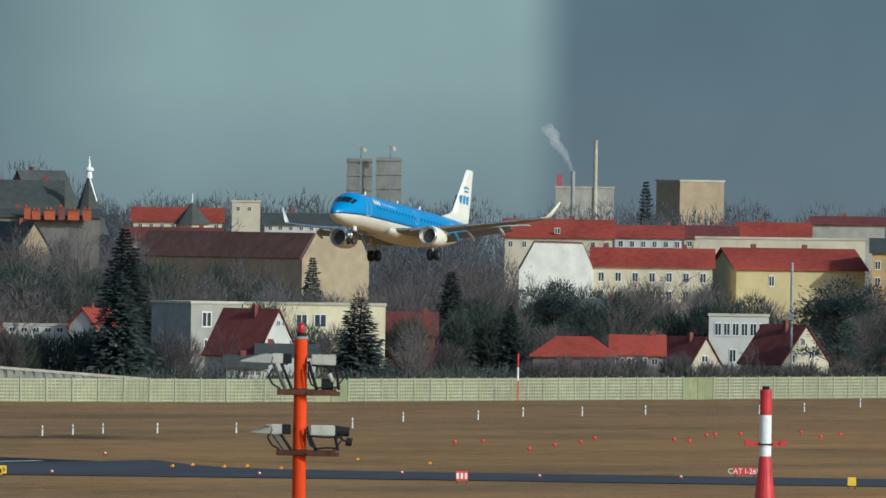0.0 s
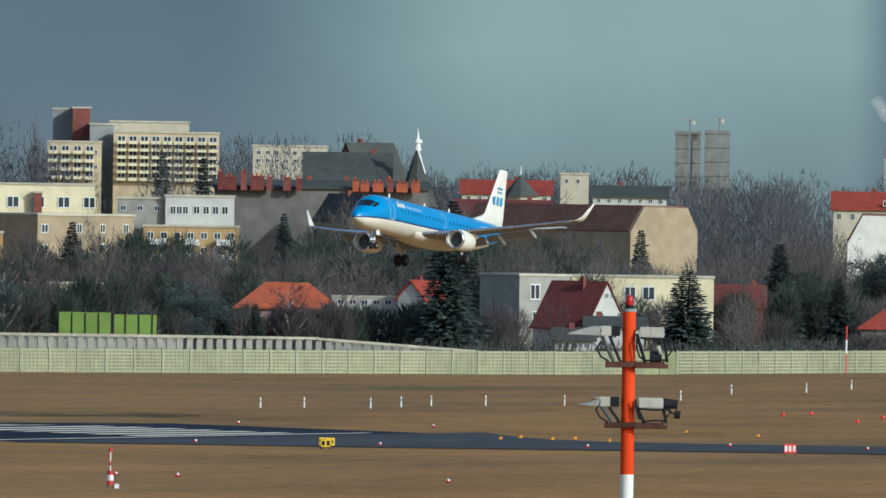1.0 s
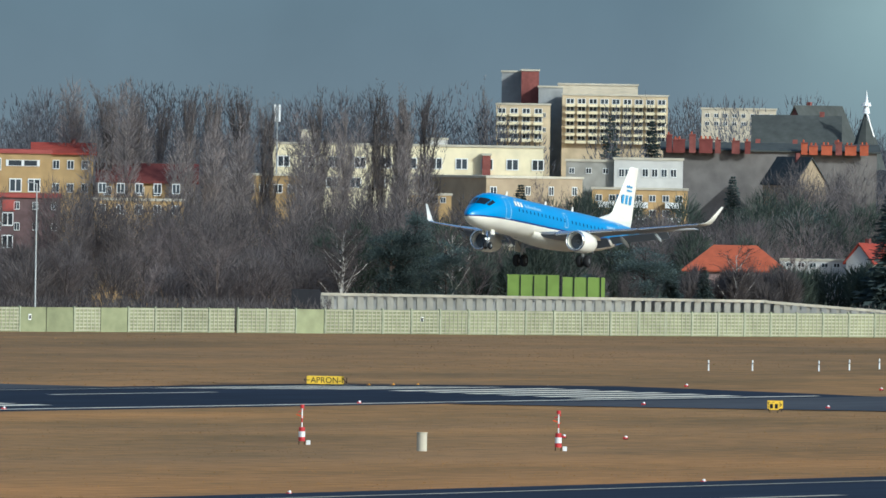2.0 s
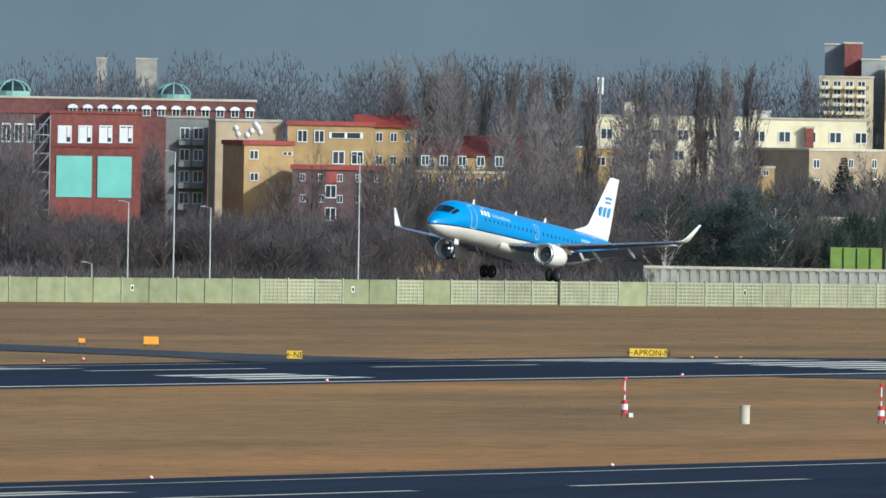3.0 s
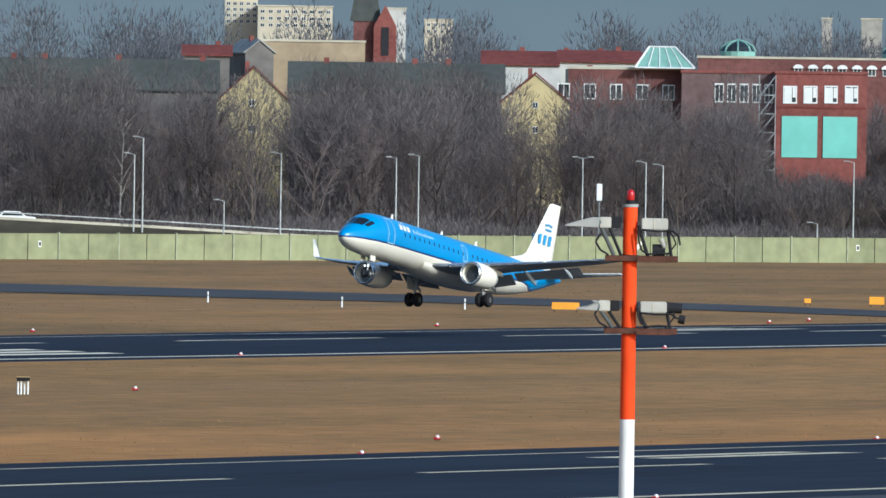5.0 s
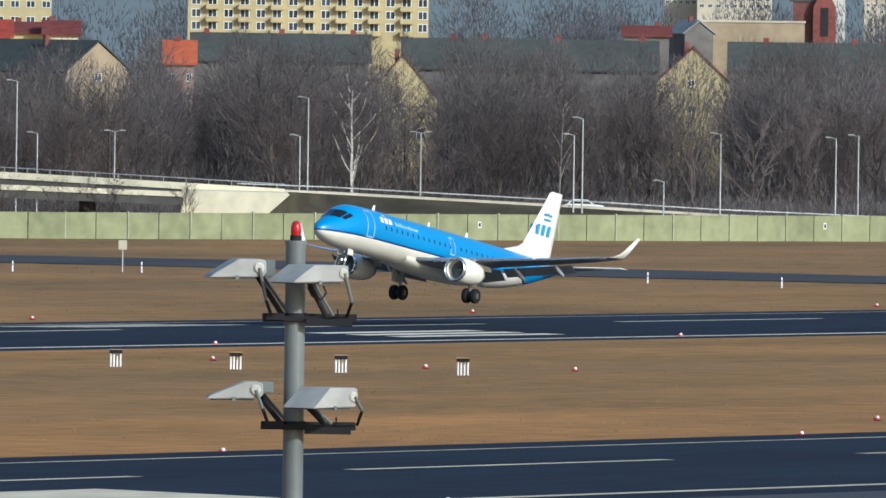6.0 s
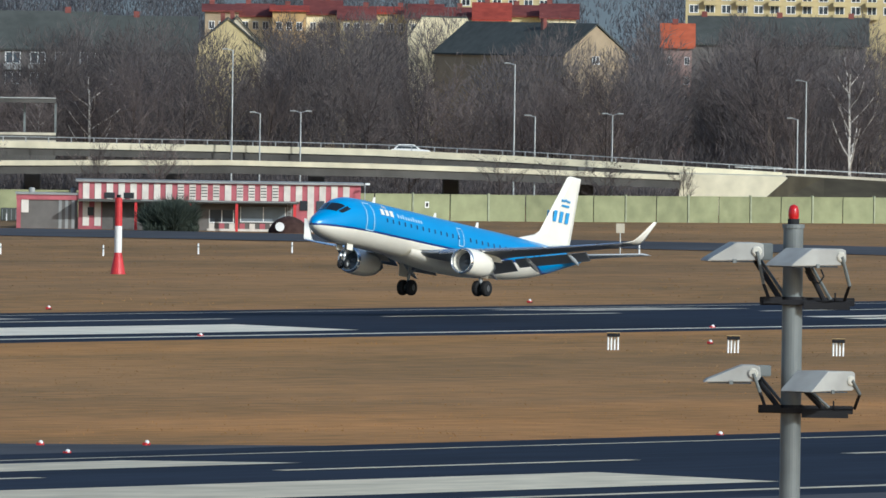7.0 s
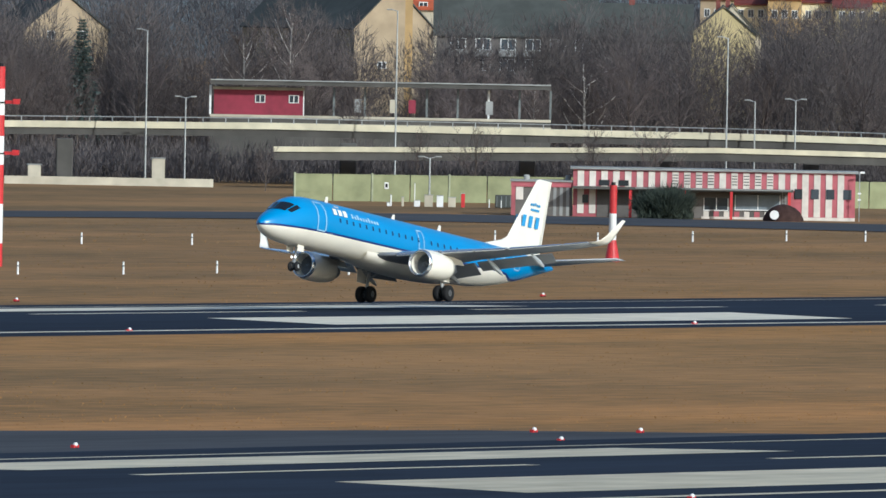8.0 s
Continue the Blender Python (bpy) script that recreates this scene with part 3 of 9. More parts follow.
        # engine
        m = Matrix.Translation((X0 + 12.45, s * 4.62, 1.72))
        bm = bmesh.new()
        lathe(bm, [(0.20, 0.74), (0.08, 0.76), (0.0, 0.80), (0.02, 0.84), (0.08, 0.875), (0.24, 0.918)], m, 32)
        nac = bmesh.new()
        lathe(nac, [(0.24, 0.918), (0.6, 0.955), (1.3, 0.97), (2.2, 0.93), (2.9, 0.83), (3.3, 0.73), (3.28, 0.70), (2.9, 0.68)], m, 32)
        nacelle = part("engine_nacelle", nac, AWHITE, jet, "white engine nacelle", smooth=True)
        part("intake_lip", bm, ALIP, nacelle, "polished metal intake lip", smooth=True)
        bm = bmesh.new()
        lathe(bm, [(0.20, 0.74), (0.6, 0.70), (1.0, 0.70)], m, 32)
        part("intake_duct", bm, AWHITE, nacelle, "pale intake duct", smooth=True)
        blade = None
        for k in range(22):
            if blade is None:
                bm = bmesh.new()
                bm.faces.new([bm.verts.new(p) for p in ((0, -0.03, 0.18), (0.06, 0.04, 0.18), (0.10, 0.13, 0.69), (-0.02, -0.06, 0.69))])
                blade = bpy.data.meshes.new("fan_blade")
                bm.to_mesh(blade)
                bm.free()
                blade.materials.append(ADARK)
            fb = new("fan_blade", blade)
            fb.parent = nacelle
            fb.matrix_basis = m @ Matrix.Translation((0.86, 0, 0)) @ Matrix.Rotation(2 * math.pi * k / 22, 4, 'X')
        bm = bmesh.new()
        lathe(bm, [(0.97, 0.01), (0.98, 0.71)], m, 24)
        part("fan_disc", bm, ADARK, nacelle, "dark fan in the intake")
        bm = bmesh.new()
        lathe(bm, [(0.45, 0.01), (0.62, 0.11), (0.85, 0.19)], m, 16)
        part("spinner", bm, ADARK, nacelle, smooth=True)
        bm = bmesh.new()
        lathe(bm, [(2.7, 0.50), (3.5, 0.46), (4.1, 0.36), (4.1, 0.30), (3.9, 0.26), (4.7, 0.02)], m, 20)
        part("exhaust_cone", bm, ADARK, nacelle, "dark metal exhaust cone", smooth=True)
        bm = bmesh.new()
        prism(bm, [(13.3 + X0, 2.45), (14.0 + X0, 2.35), (16.0 + X0, 2.1), (17.8 + X0, 2.2), (17.4 + X0, 2.5), (15.0 + X0, 2.72), (13.9 + X0, 2.66)], s * 4.62 - 0.13, s * 4.62 + 0.13)
        part("engine_pylon", bm, AWHITE, jet)
        # tailplane
        foil("tailplane", [(30.7, s * 0.6, 4.25, 3.4, 0.10, -2), (32.3, s * 3.2, 4.55, 2.45, 0.09, -2), (34.3, s * 6.04, 4.90, 1.45, 0.09, -2)], AGREY, jet, "pale grey tailplane")
        # main gear
        leg = bmesh.new()
        tube(leg, (0.27 - 0.1, s * 2.75, 2.15), (0.42, s * 3.05, 0.42), 0.13, 0.10, 12)
        tube(leg, (0.27, s * 3.05, 1.3), (0.27, s * 1.75, 1.95), 0.06, 0.06, 8)
        tube(leg, (0.42, s * 2.60, 0.42), (0.42, s * 3.50, 0.42), 0.07, 0.07, 10)
        tube(leg, (0.45, s * 3.05, 1.15), (0.5, s * 3.05, 0.55), 0.035, 0.035, 6)
        gear = part("main_gear_leg", leg, HUB, jet, "pale metal landing gear leg")
        wheel(gear, 0.42, s * 2.72, 0.42, 0.55, 0.42, AHUB, "dark wheel hub")
        wheel(gear, 0.42, s * 3.42, 0.42, 0.55, 0.42, AHUB, "dark wheel hub")
        bm = bmesh.new()
        box(bm, -0.45, 0.75, s * 3.26 - 0.03, s * 3.26 + 0.03, 1.15, 2.05)
        part("gear_door", bm, AWHITE, gear)
    # nose gear
    nose = 4.5 + X0
    bm = bmesh.new()
    tube(bm, (nose + 0.12, 0, 1.9), (nose, 0, 0.48), 0.075, 0.06, 10)
    tube(bm, (nose, 0, 1.0), (nose + 0.7, 0, 1.75), 0.04, 0.04, 8)
    tube(bm, (nose, -0.32, 0.45), (nose, 0.32, 0.45), 0.05, 0.05, 8)
    gear = part("nose_gear_leg", bm, HUB, jet, "pale metal nose gear leg")
    for s in (-1, 1):
        wheel(gear, nose, s * 0.24, 0.45, 0.33, 0.22, HUB, "pale metal wheel hub")
        boxm("gear_door", nose - 0.40, nose + 0.35, s * 0.42 - 0.02, s * 0.42 + 0.02, 1.42, 1.86, AWHITE, gear)
        bm = bmesh.new()
        lathe(bm, [(0, 0.10), (0.05, 0.10), (0.14, 0.03)], Matrix.Translation((nose - 0.16, s * 0.14, 1.05)), 12)
        part("landing_lamp", bm, HUB, gear, smooth=True)
        bm = bmesh.new()
        lathe(bm, [(-0.002, 0.001), (-0.001, 0.085)], Matrix.Translation((nose - 0.165, s * 0.14, 1.05)), 12)
        part("lamp_lens", bm, LANDL, gear, "bright lamp lens")
    # fin with dorsal fillet
    bm = bmesh.new()
    outline = [(27.0, 5.06, 0.10), (29.5, 5.62, 0.16), (30.2, 5.95, 0.22), (33.5, 10.20, 0.10), (33.9, 10.32, 0.08), (35.35, 10.30, 0.03), (34.5, 5.6, 0.10), (34.2, 4.75, 0.12)]
    mid = []
    for s in (-1, 1):
        mid.append([bm.verts.new((x + X0, 0.012 * s, z)) for x, z, w in outline])
    inner = []
    for s in (-1, 1):
        inner.append([bm.verts.new((x + X0, s * w, z)) for x, z, w in ((28.6, 5.0, 0.16), (30.8, 5.9, 0.28), (34.0, 10.16, 0.13), (34.9, 10.16, 0.10), (33.8, 5.4, 0.22))])
    for k, s in enumerate((-1, 1)):
        o, i = mid[k], inner[k]
        for q in ((o[0], o[1], i[1], i[0]), (o[1], o[2], i[1]), (o[2], o[3], i[2], i[1]), (o[3], o[4], i[2]), (o[4], o[5], i[3], i[2]), (o[5], o[6], i[4], i[3]), (o[6], o[7], i[0], i[4]), (i[0], i[1], i[4]), (i[1], i[2], i[3], i[4])):
            f = bm.faces.new(q)
    for a in range(len(outline)):
        b = (a + 1) % len(outline)
        bm.faces.new((mid[0][a], mid[0][b], mid[1][b], mid[1][a]))
    bmesh.ops.recalc_face_normals(bm, faces=bm.faces[:])
    fin = part("fin", bm, AWHITE, jet, "white tail fin with blue crown emblem")
    for s in (-1, 1):
        for k in range(3):
            bm = bmesh.new()
            prism(bm, [(31.45 + 0.82 * k + X0, 6.85), (31.88 + 0.82 * k + X0, 6.85), (32.05 + 0.82 * k + X0, 7.65), (31.62 + 0.82 * k + X0, 7.65)], s * 0.285 - 0.01, s * 0.285 + 0.01)
            part("fin_bar", bm, AEMB, fin, "blue emblem bar")
        bm = bmesh.new()
        prism(bm, [(32.62 + X0, 8.02), (33.62 + X0, 8.02), (33.66 + X0, 8.17), (32.64 + X0, 8.17)], s * 0.245 - 0.01, s * 0.245 + 0.01)
        part("fin_bar", bm, AEMB, fin)
        for k in range(5):
            bm = bmesh.new()
            lathe(bm, [(-0.01, 0.10), (0.01, 0.10)], Matrix.Translation((32.66 + 0.25 * k + X0, s * 0.24, 8.45 + (0.06 if k == 2 else 0))) @ pose(0, 0, 0, 0, 0, 90), 10)
            lathe(bm, [(0.0, 0.001), (0.0, 0.10)], Matrix.Translation((32.66 + 0.25 * k + X0, s * 0.252, 8.45 + (0.06 if k == 2 else 0))) @ pose(0, 0, 0, 0, 0, 90), 10)
            part("crown_dot", bm, AEMB, fin)
    # aerials
    for x, z, hgt in ((7.6, 5.12, 0.42), (15.8, 5.12, 0.35), (21.5, 5.12, 0.4)):
        bm = bmesh.new()
        prism(bm, [(x + X0, z - 0.03), (x + 0.42 + X0, z - 0.03), (x + 0.40 + X0, z + hgt), (x + 0.2 + X0, z + hgt)], -0.025, 0.025)
        part("aerial", bm, AWHITE, jet)
    return jet


JET = airliner()


# ---- sky backdrop ----
def backdrop():
    """A far curtain of overcast sky: grey-blue, with a pale band painted towards the east for an out-of-focus veil
    close by.
    """
    bm = bmesh.new()
    cols = []
    for i in range(121):
        a = radians(30 + 70 * i / 120)
        cols.append([bm.verts.new((4700 * math.sin(a), 4700 * math.cos(a), z)) for z in (-60, 0, 40, 90, 160, 300, 700)])
    for a, b in zip(cols, cols[1:]):
        for k in range(6):
            bm.faces.new((a[k], b[k], b[k + 1], a[k + 1]))
    m = bpy.data.materials.new("overcast_sky")
    m.use_nodes = True
    n, l = m.node_tree.nodes, m.node_tree.links
    n.remove(n["Principled BSDF"])
    em = n.new("ShaderNodeEmission")
    geo, sep = n.new("ShaderNodeNewGeometry"), n.new("ShaderNodeSeparateXYZ")
    l.new(geo.outputs["Position"], sep.inputs[0])
    hgt = n.new("ShaderNodeMapRange")
    hgt.inputs["From Min"].default_value, hgt.inputs["From Max"].default_value = 15, 75
    l.new(sep.outputs["Z"], hgt.inputs["Value"])
    ramp = n.new("ShaderNodeValToRGB")
    ramp.color_ramp.elements[0].color, ramp.color_ramp.elements[1].color = (0.195, 0.225, 0.235, 1), (0.165, 0.215, 0.235, 1)
    l.new(hgt.outputs[0], ramp.inputs["Fac"])
    # the pale veil painted into the sky's glow, bounded in bearing
    div, at = n.new("ShaderNodeMath"), n.new("ShaderNodeMath")
    at.operation = 'ARCTAN2'
    l.new(sep.outputs["X"], at.inputs[0])
    l.new(sep.outputs["Y"], at.inputs[1])
    noi = n.new("ShaderNodeTexNoise")
    noi.inputs["Scale"].default_value, noi.inputs["Detail"].default_value = 0.012, 5
    l.new(geo.outputs["Position"], noi.inputs["Vector"])
    rise, fall, mul = n.new("ShaderNodeMapRange"), n.new("ShaderNodeMapRange"), n.new("ShaderNodeMath")
    rise.interpolation_type = fall.interpolation_type = 'SMOOTHSTEP'
    rise.inputs["From Min"].default_value, rise.inputs["From Max"].default_value = radians(65.6), radians(66.75)
    fall.inputs["From Min"].default_value, fall.inputs["From Max"].default_value = radians(68.02), radians(67.80)
    l.new(at.outputs[0], rise.inputs["Value"])
    l.new(at.outputs[0], fall.inputs["Value"])
    mul.operation = 'MULTIPLY'
    l.new(rise.outputs[0], mul.inputs[0])
    l.new(fall.outputs[0], mul.inputs[1])
    mul2, up = n.new("ShaderNodeMath"), n.new("ShaderNodeMapRange")
    up.inputs["From Min"].default_value, up.inputs["From Max"].default_value = 20, 55
    up.inputs["To Min"].default_value = 0.45
    l.new(sep.outputs["Z"], up.inputs["Value"])
    mul2.operation = 'MULTIPLY'
    l.new(mul.outputs[0], mul2.inputs[0])
    l.new(up.outputs[0], mul2.inputs[1])
    mix = n.new("ShaderNodeMix")
    mix.data_type = 'RGBA'
    l.new(mul2.outputs[0], mix.inputs["Factor"])
    l.new(ramp.outputs["Color"], mix.inputs[6])
    mix.inputs[7].default_value = (0.375, 0.455, 0.41, 1)
    mix2 = n.new("ShaderNodeMix")
    mix2.data_type, mix2.blend_type = 'RGBA', 'OVERLAY'
    mix2.inputs["Factor"].default_value = 0.22
    l.new(mix.outputs[2], mix2.inputs[6])
    l.new(noi.outputs["Fac"], mix2.inputs[7])
    l.new(mix2.outputs[2], em.inputs["Color"])
    l.new(em.outputs[0], n["Material Output"].inputs["Surface"])
    return tagged(part("backdrop", bm, m, None), "grey-blue overcast sky with a painted pale veil", "sky", kind="structure")


backdrop()


# ---- boundary barrier ----
def along(pts, step):
    """Points every step metres along a line, with the heading there."""
    out, rest = [], 0.0
    for (x0, y0), (x1, y1) in zip(pts, pts[1:]):
        ln = math.hypot(x1 - x0, y1 - y0)
        s = rest
        while s < ln:
            out.append((x0 + (x1 - x0) * s / ln, y0 + (y1 - y0) * s / ln, math.degrees(math.atan2(y1 - y0, x1 - x0))))
            s += step
        rest = s - ln
    return out


FENCE = [(1437, 963), (1500, 912), (1560, 889), (1640, 863), (1721, 832), (1776, 804), (1830, 781), (1900, 774), (1994, 765), (2120, 750)]


def fence_panel_mesh(name, w, hgt, style):
    bm = bmesh.new()
    box(bm, 0.0, w, -0.05, 0.05, 0.0, hgt)
    if style == "ribbed":
        for k in range(7):
            z = 0.12 + k * (hgt - 0.34) / 6
            box(bm, 0.05, w - 0.05, -0.15, -0.04, z, z + 0.15)
        for k in range(7):
            x = 0.2 + k * (w - 0.4) / 6
            box(bm, x - 0.05, x + 0.05, -0.13, -0.04, 0.1, hgt - 0.08)
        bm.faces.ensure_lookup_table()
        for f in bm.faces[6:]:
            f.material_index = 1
    else:
        box(bm, 0.0, w, -0.09, -0.04, hgt - 0.14, hgt)
        box(bm, 0.0, w, -0.08, -0.04, 0.9, 0.98)
    me = bpy.data.meshes.new(name)
    bm.to_mesh(me)
    bm.free()
    return me


HATCHES = []
for _b in (56.41, 57.17, 58.19, 60.09, 61.19, 62.80, 63.58, 64.9):
    _best = min(enumerate(along(FENCE, 4.1)), key=lambda q: abs(math.degrees(math.atan2(q[1][0], q[1][1])) - _b))
    HATCHES.append(_best[0])


def fence():
    thing = tagged(new("boundary_fence"), "long pale green noise barrier of panels between posts", "fence", kind="structure")
    step = 4.1
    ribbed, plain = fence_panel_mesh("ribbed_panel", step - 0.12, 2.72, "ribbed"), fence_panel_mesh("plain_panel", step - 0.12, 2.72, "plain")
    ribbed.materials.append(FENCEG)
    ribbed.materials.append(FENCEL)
    plain.materials.append(FENCEG)
    bm = bmesh.new()
    box(bm, -0.09, 0.09, -0.16, 0.12, 0, 2.86)
    post = bpy.data.meshes.new("post")
    bm.to_mesh(post)
    bm.free()
    post.materials.append(FENCEP)
    for i, (x, y, a) in enumerate(along(FENCE, step)):
        bearing = math.degrees(math.atan2(x, y))
        green = bearing < 63.2 or (63.55 < bearing < 63.66) or (63.75 < bearing < 63.86) or (64.4 < bearing < 64.52) or (67.12 < bearing < 67.2) or (68.35 < bearing < 68.43)
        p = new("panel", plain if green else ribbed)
        p.parent = thing
        p.matrix_basis = pose(x, y, gz(x, y), 0, 0, a)
        if i % (1 if not green else 2) == 0:
            q = new("post", post)
            q.parent = thing
            q.matrix_basis = pose(x, y, gz(x, y), 0, 0, a)
        if i in HATCHES:
            hatch = boxm("hatch", 1.3, 1.72, -0.13, -0.09, 1.3, 1.95, WHITEP, thing, "small white-framed dark hatch")
            hatch.matrix_basis = pose(x, y, gz(x, y), 0, 0, a)
            boxm("hatch_plate", 1.39, 1.63, -0.16, -0.13, 1.42, 1.83, BLACKM, hatch)


fence()


# ---- concrete wall with pillars behind the barrier ----
def pillar_wall():
    wall = tagged(new("pillar_wall"), "grey concrete barrier on close pillars", "wall", kind="structure")
    n = 62
    me = None
    for i in range(n):
        b = 64.565 + (66.59 - 64.565) * i / (n - 1)
        r = 1900 + setback(b)
        z = drawn_back(b, 1900, 3.72 - max(0, (b - 66.03)) / 0.56 * 1.2)
        if me is None:
            bm = bmesh.new()
            box(bm, -0.36, 0.36, -0.3, 0.3, 0, 4.2)
            me = bpy.data.meshes.new("pillar")
            bm.to_mesh(me)
            bm.free()
            me.materials.append(CONCP)
        p = new("pillar", me)
        p.parent = wall
        p.matrix_basis = spot(b, r, z - 4.4)
        if i < n - 1:
            bm = bmesh.new()
            wdt = r * radians((66.59 - 64.565) / (n - 1))
            drop = (1.35 * (66.59 - 64.565) / (n - 1) / 0.56) if b > 66.03 else 0
            prism(bm, [(0, z - 0.30), (wdt, z - 0.30 - drop), (wdt, z - drop), (0, z)], -0.45, 0.2)
            cap = part("cap_beam", bm, CONC, wall, "pale cap beam")
            cap.matrix_basis = spot(b, r)
            bm = bmesh.new()
            box(bm, 0, wdt, 0.7, 0.9, -1.2, z - 0.31 - drop)
            back = part("infill_panel", bm, CONCG, wall, "grey infill panel set back")
            back.matrix_basis = spot(b, r)
    bm = bmesh.new()
    box(bm, 0, 3.3, 0, 0.4, -1.2, 3.6)
    part("end_panel", bm, DARK, wall).matrix_basis = spot(64.466, 1948)


pillar_wall()


# ---- motorway flyover ----
def span(name, pts, thick, depth, material, parent, label=""):
    """A beam through (bearing, distance, top height) points."""
    bm = bmesh.new()
    rows = []
    for b, r, z in pts:
        a = radians(b)
        s, c = math.sin(a), math.cos(a)
        rows.append([bm.verts.new(v) for v in ((r * s, r * c, z), ((r + depth) * s, (r + depth) * c, z), ((r + depth) * s, (r + depth) * c, z - thick), (r * s, r * c, z - thick))])
    for a, b in zip(rows, rows[1:]):
        for i in range(4):
            bm.faces.new((a[i], a[(i + 1) % 4], b[(i + 1) % 4], b[i]))
    bm.faces.new(rows[0])
    bm.faces.new(rows[-1][::-1])
    bmesh.ops.recalc_face_normals(bm, faces=bm.faces[:])
    return part(name, bm, material, parent, label)


def flyover():
    fly = tagged(new("flyover"), "two pale concrete motorway ramps one above the other", "bridge", kind="structure")
    up = [(54.9, 1858, 5.45), (56.1, 1856, 5.80), (57.05, 1854, 5.66), (57.6, 1852, 5.60), (58.1, 1850, 5.42), (58.55, 1848, 4.95), (59.0, 1846, 4.30), (59.46, 1845, 3.60)]
    low = [(56.1, 1826, 3.54), (56.6, 1826, 3.75), (57.2, 1826, 4.05), (57.6, 1826, 4.25), (58.1, 1826, 4.10), (58.55, 1828, 3.80), (59.12, 1830, 3.30)]
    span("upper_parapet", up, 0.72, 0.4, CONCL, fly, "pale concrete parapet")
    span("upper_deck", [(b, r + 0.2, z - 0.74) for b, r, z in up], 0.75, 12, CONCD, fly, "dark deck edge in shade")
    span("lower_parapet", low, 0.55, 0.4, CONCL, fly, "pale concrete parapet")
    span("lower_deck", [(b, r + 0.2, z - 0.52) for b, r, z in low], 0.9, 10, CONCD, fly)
    span("guard_rail", [(b, r, z + 0.55) for b, r, z in up], 0.10, 0.08, STEEL, fly, "steel guard rail")
    for i in range(0, 60):
        b = 54.95 + i * 0.076
        for (b0, r0, z0), (b1, r1, z1) in zip(up, up[1:]):
            if b0 <= b <= b1:
                z = z0 + (z1 - z0) * (b - b0) / (b1 - b0)
        p = boxm("rail_post", -0.05, 0.05, 0, 0.1, z - 0.05, z + 0.5, STEEL, fly)
        p.matrix_basis = spot(b, 1852 if b < 58.6 else 1846)
    for b in (55.4, 56.35, 56.95, 57.42, 57.9, 58.35, 58.8):
        bm = bmesh.new()
        box(bm, -0.9, 0.9, 0, 1.4, -1.4, 4.6)
        bmesh.ops.bevel(bm, geom=bm.edges[:], offset=0.12, segments=1, affect='EDGES')
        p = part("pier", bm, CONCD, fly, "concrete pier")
        p.matrix_basis = spot(b, 1838, -0.7)
    # abutment and the sloping bank
    bm = bmesh.new()
    prism(bm, [(0, -1.4), (6.6, -1.4), (11.6, 3.1), (11.2, 3.3), (0, 3.45)], 0, 14)
    part("abutment", bm, CONCL, fly, "pale concrete abutment").matrix_basis = spot(59.115, 1832)
    road = [(59.30, 1846, 3.62), (59.6, 1848, 3.35), (60.05, 1850, 2.72), (60.55, 1852, 2.02), (60.9, 1854, 1.45), (61.4, 1858, 0.9), (62.1, 1862, 0.5)]
    span("ramp_edge", road, 0.30, 0.5, CONC, fly, "pale edge of the ramp road")
    span("ramp_rail", [(b, r - 0.3, z + 0.55) for b, r, z in road], 0.12, 0.1, STEEL, fly, "steel guard rail")
    bm = bmesh.new()
    rows = []
    for foot, b, r, z in [(59.33, 59.475, 1838, 3.55)] + [(q[0], *q) for q in road[1:]]:
        rows.append([bm.verts.new((q * math.sin(radians(p)), q * math.cos(radians(p)), w)) for p, q, w in ((foot, r - 12, -1.3), (b, r, z - 0.28), (b, r + 14, z - 0.3), (b, r + 30, -1.3))])
    for a, b in zip(rows, rows[1:]):
        for i in range(3):
            bm.faces.new((a[i], a[i + 1], b[i + 1], b[i]))
    bm.faces.new(rows[0])
    bmesh.ops.recalc_face_normals(bm, faces=bm.faces[:])
    tagged(part("embankment", bm, SOIL, None), "dark earth bank carrying the ramp", "bank", kind="structure")


flyover()


# ---- buildings ----
WIN_FRAME, WIN_PANE = None, None


def unit_window():
    global WIN_FRAME, WIN_PANE
    bm = bmesh.new()
    for a in ((-0.5, -0.42, -0.5, 0.5), (0.42, 0.5, -0.5, 0.5), (-0.42, 0.42, 0.42, 0.5), (-0.42, 0.42, -0.5, -0.42), (-0.04, 0.04, -0.42, 0.42)):
        box(bm, a[0], a[1], -0.10, 0.02, a[2], a[3])
    WIN_FRAME = bpy.data.meshes.new("window")
    bm.to_mesh(WIN_FRAME)
    bm.free()
    WIN_FRAME.materials.append(FRAMEW)
    bm = bmesh.new()
    box(bm, -0.43, 0.43, -0.03, 0.02, -0.43, 0.43)
    WIN_PANE = bpy.data.meshes.new("pane")
    bm.to_mesh(WIN_PANE)
    bm.free()
    WIN_PANE.materials.append(GLASS)


unit_window()


def window(parent, x, z, w, hgt):
    fr = new("window", WIN_FRAME)
    fr.parent = parent
    fr.matrix_basis = Matrix.LocRotScale((x, 0, z), None, (w, 1, hgt))
    pn = new("pane", WIN_PANE)
    pn.parent = fr


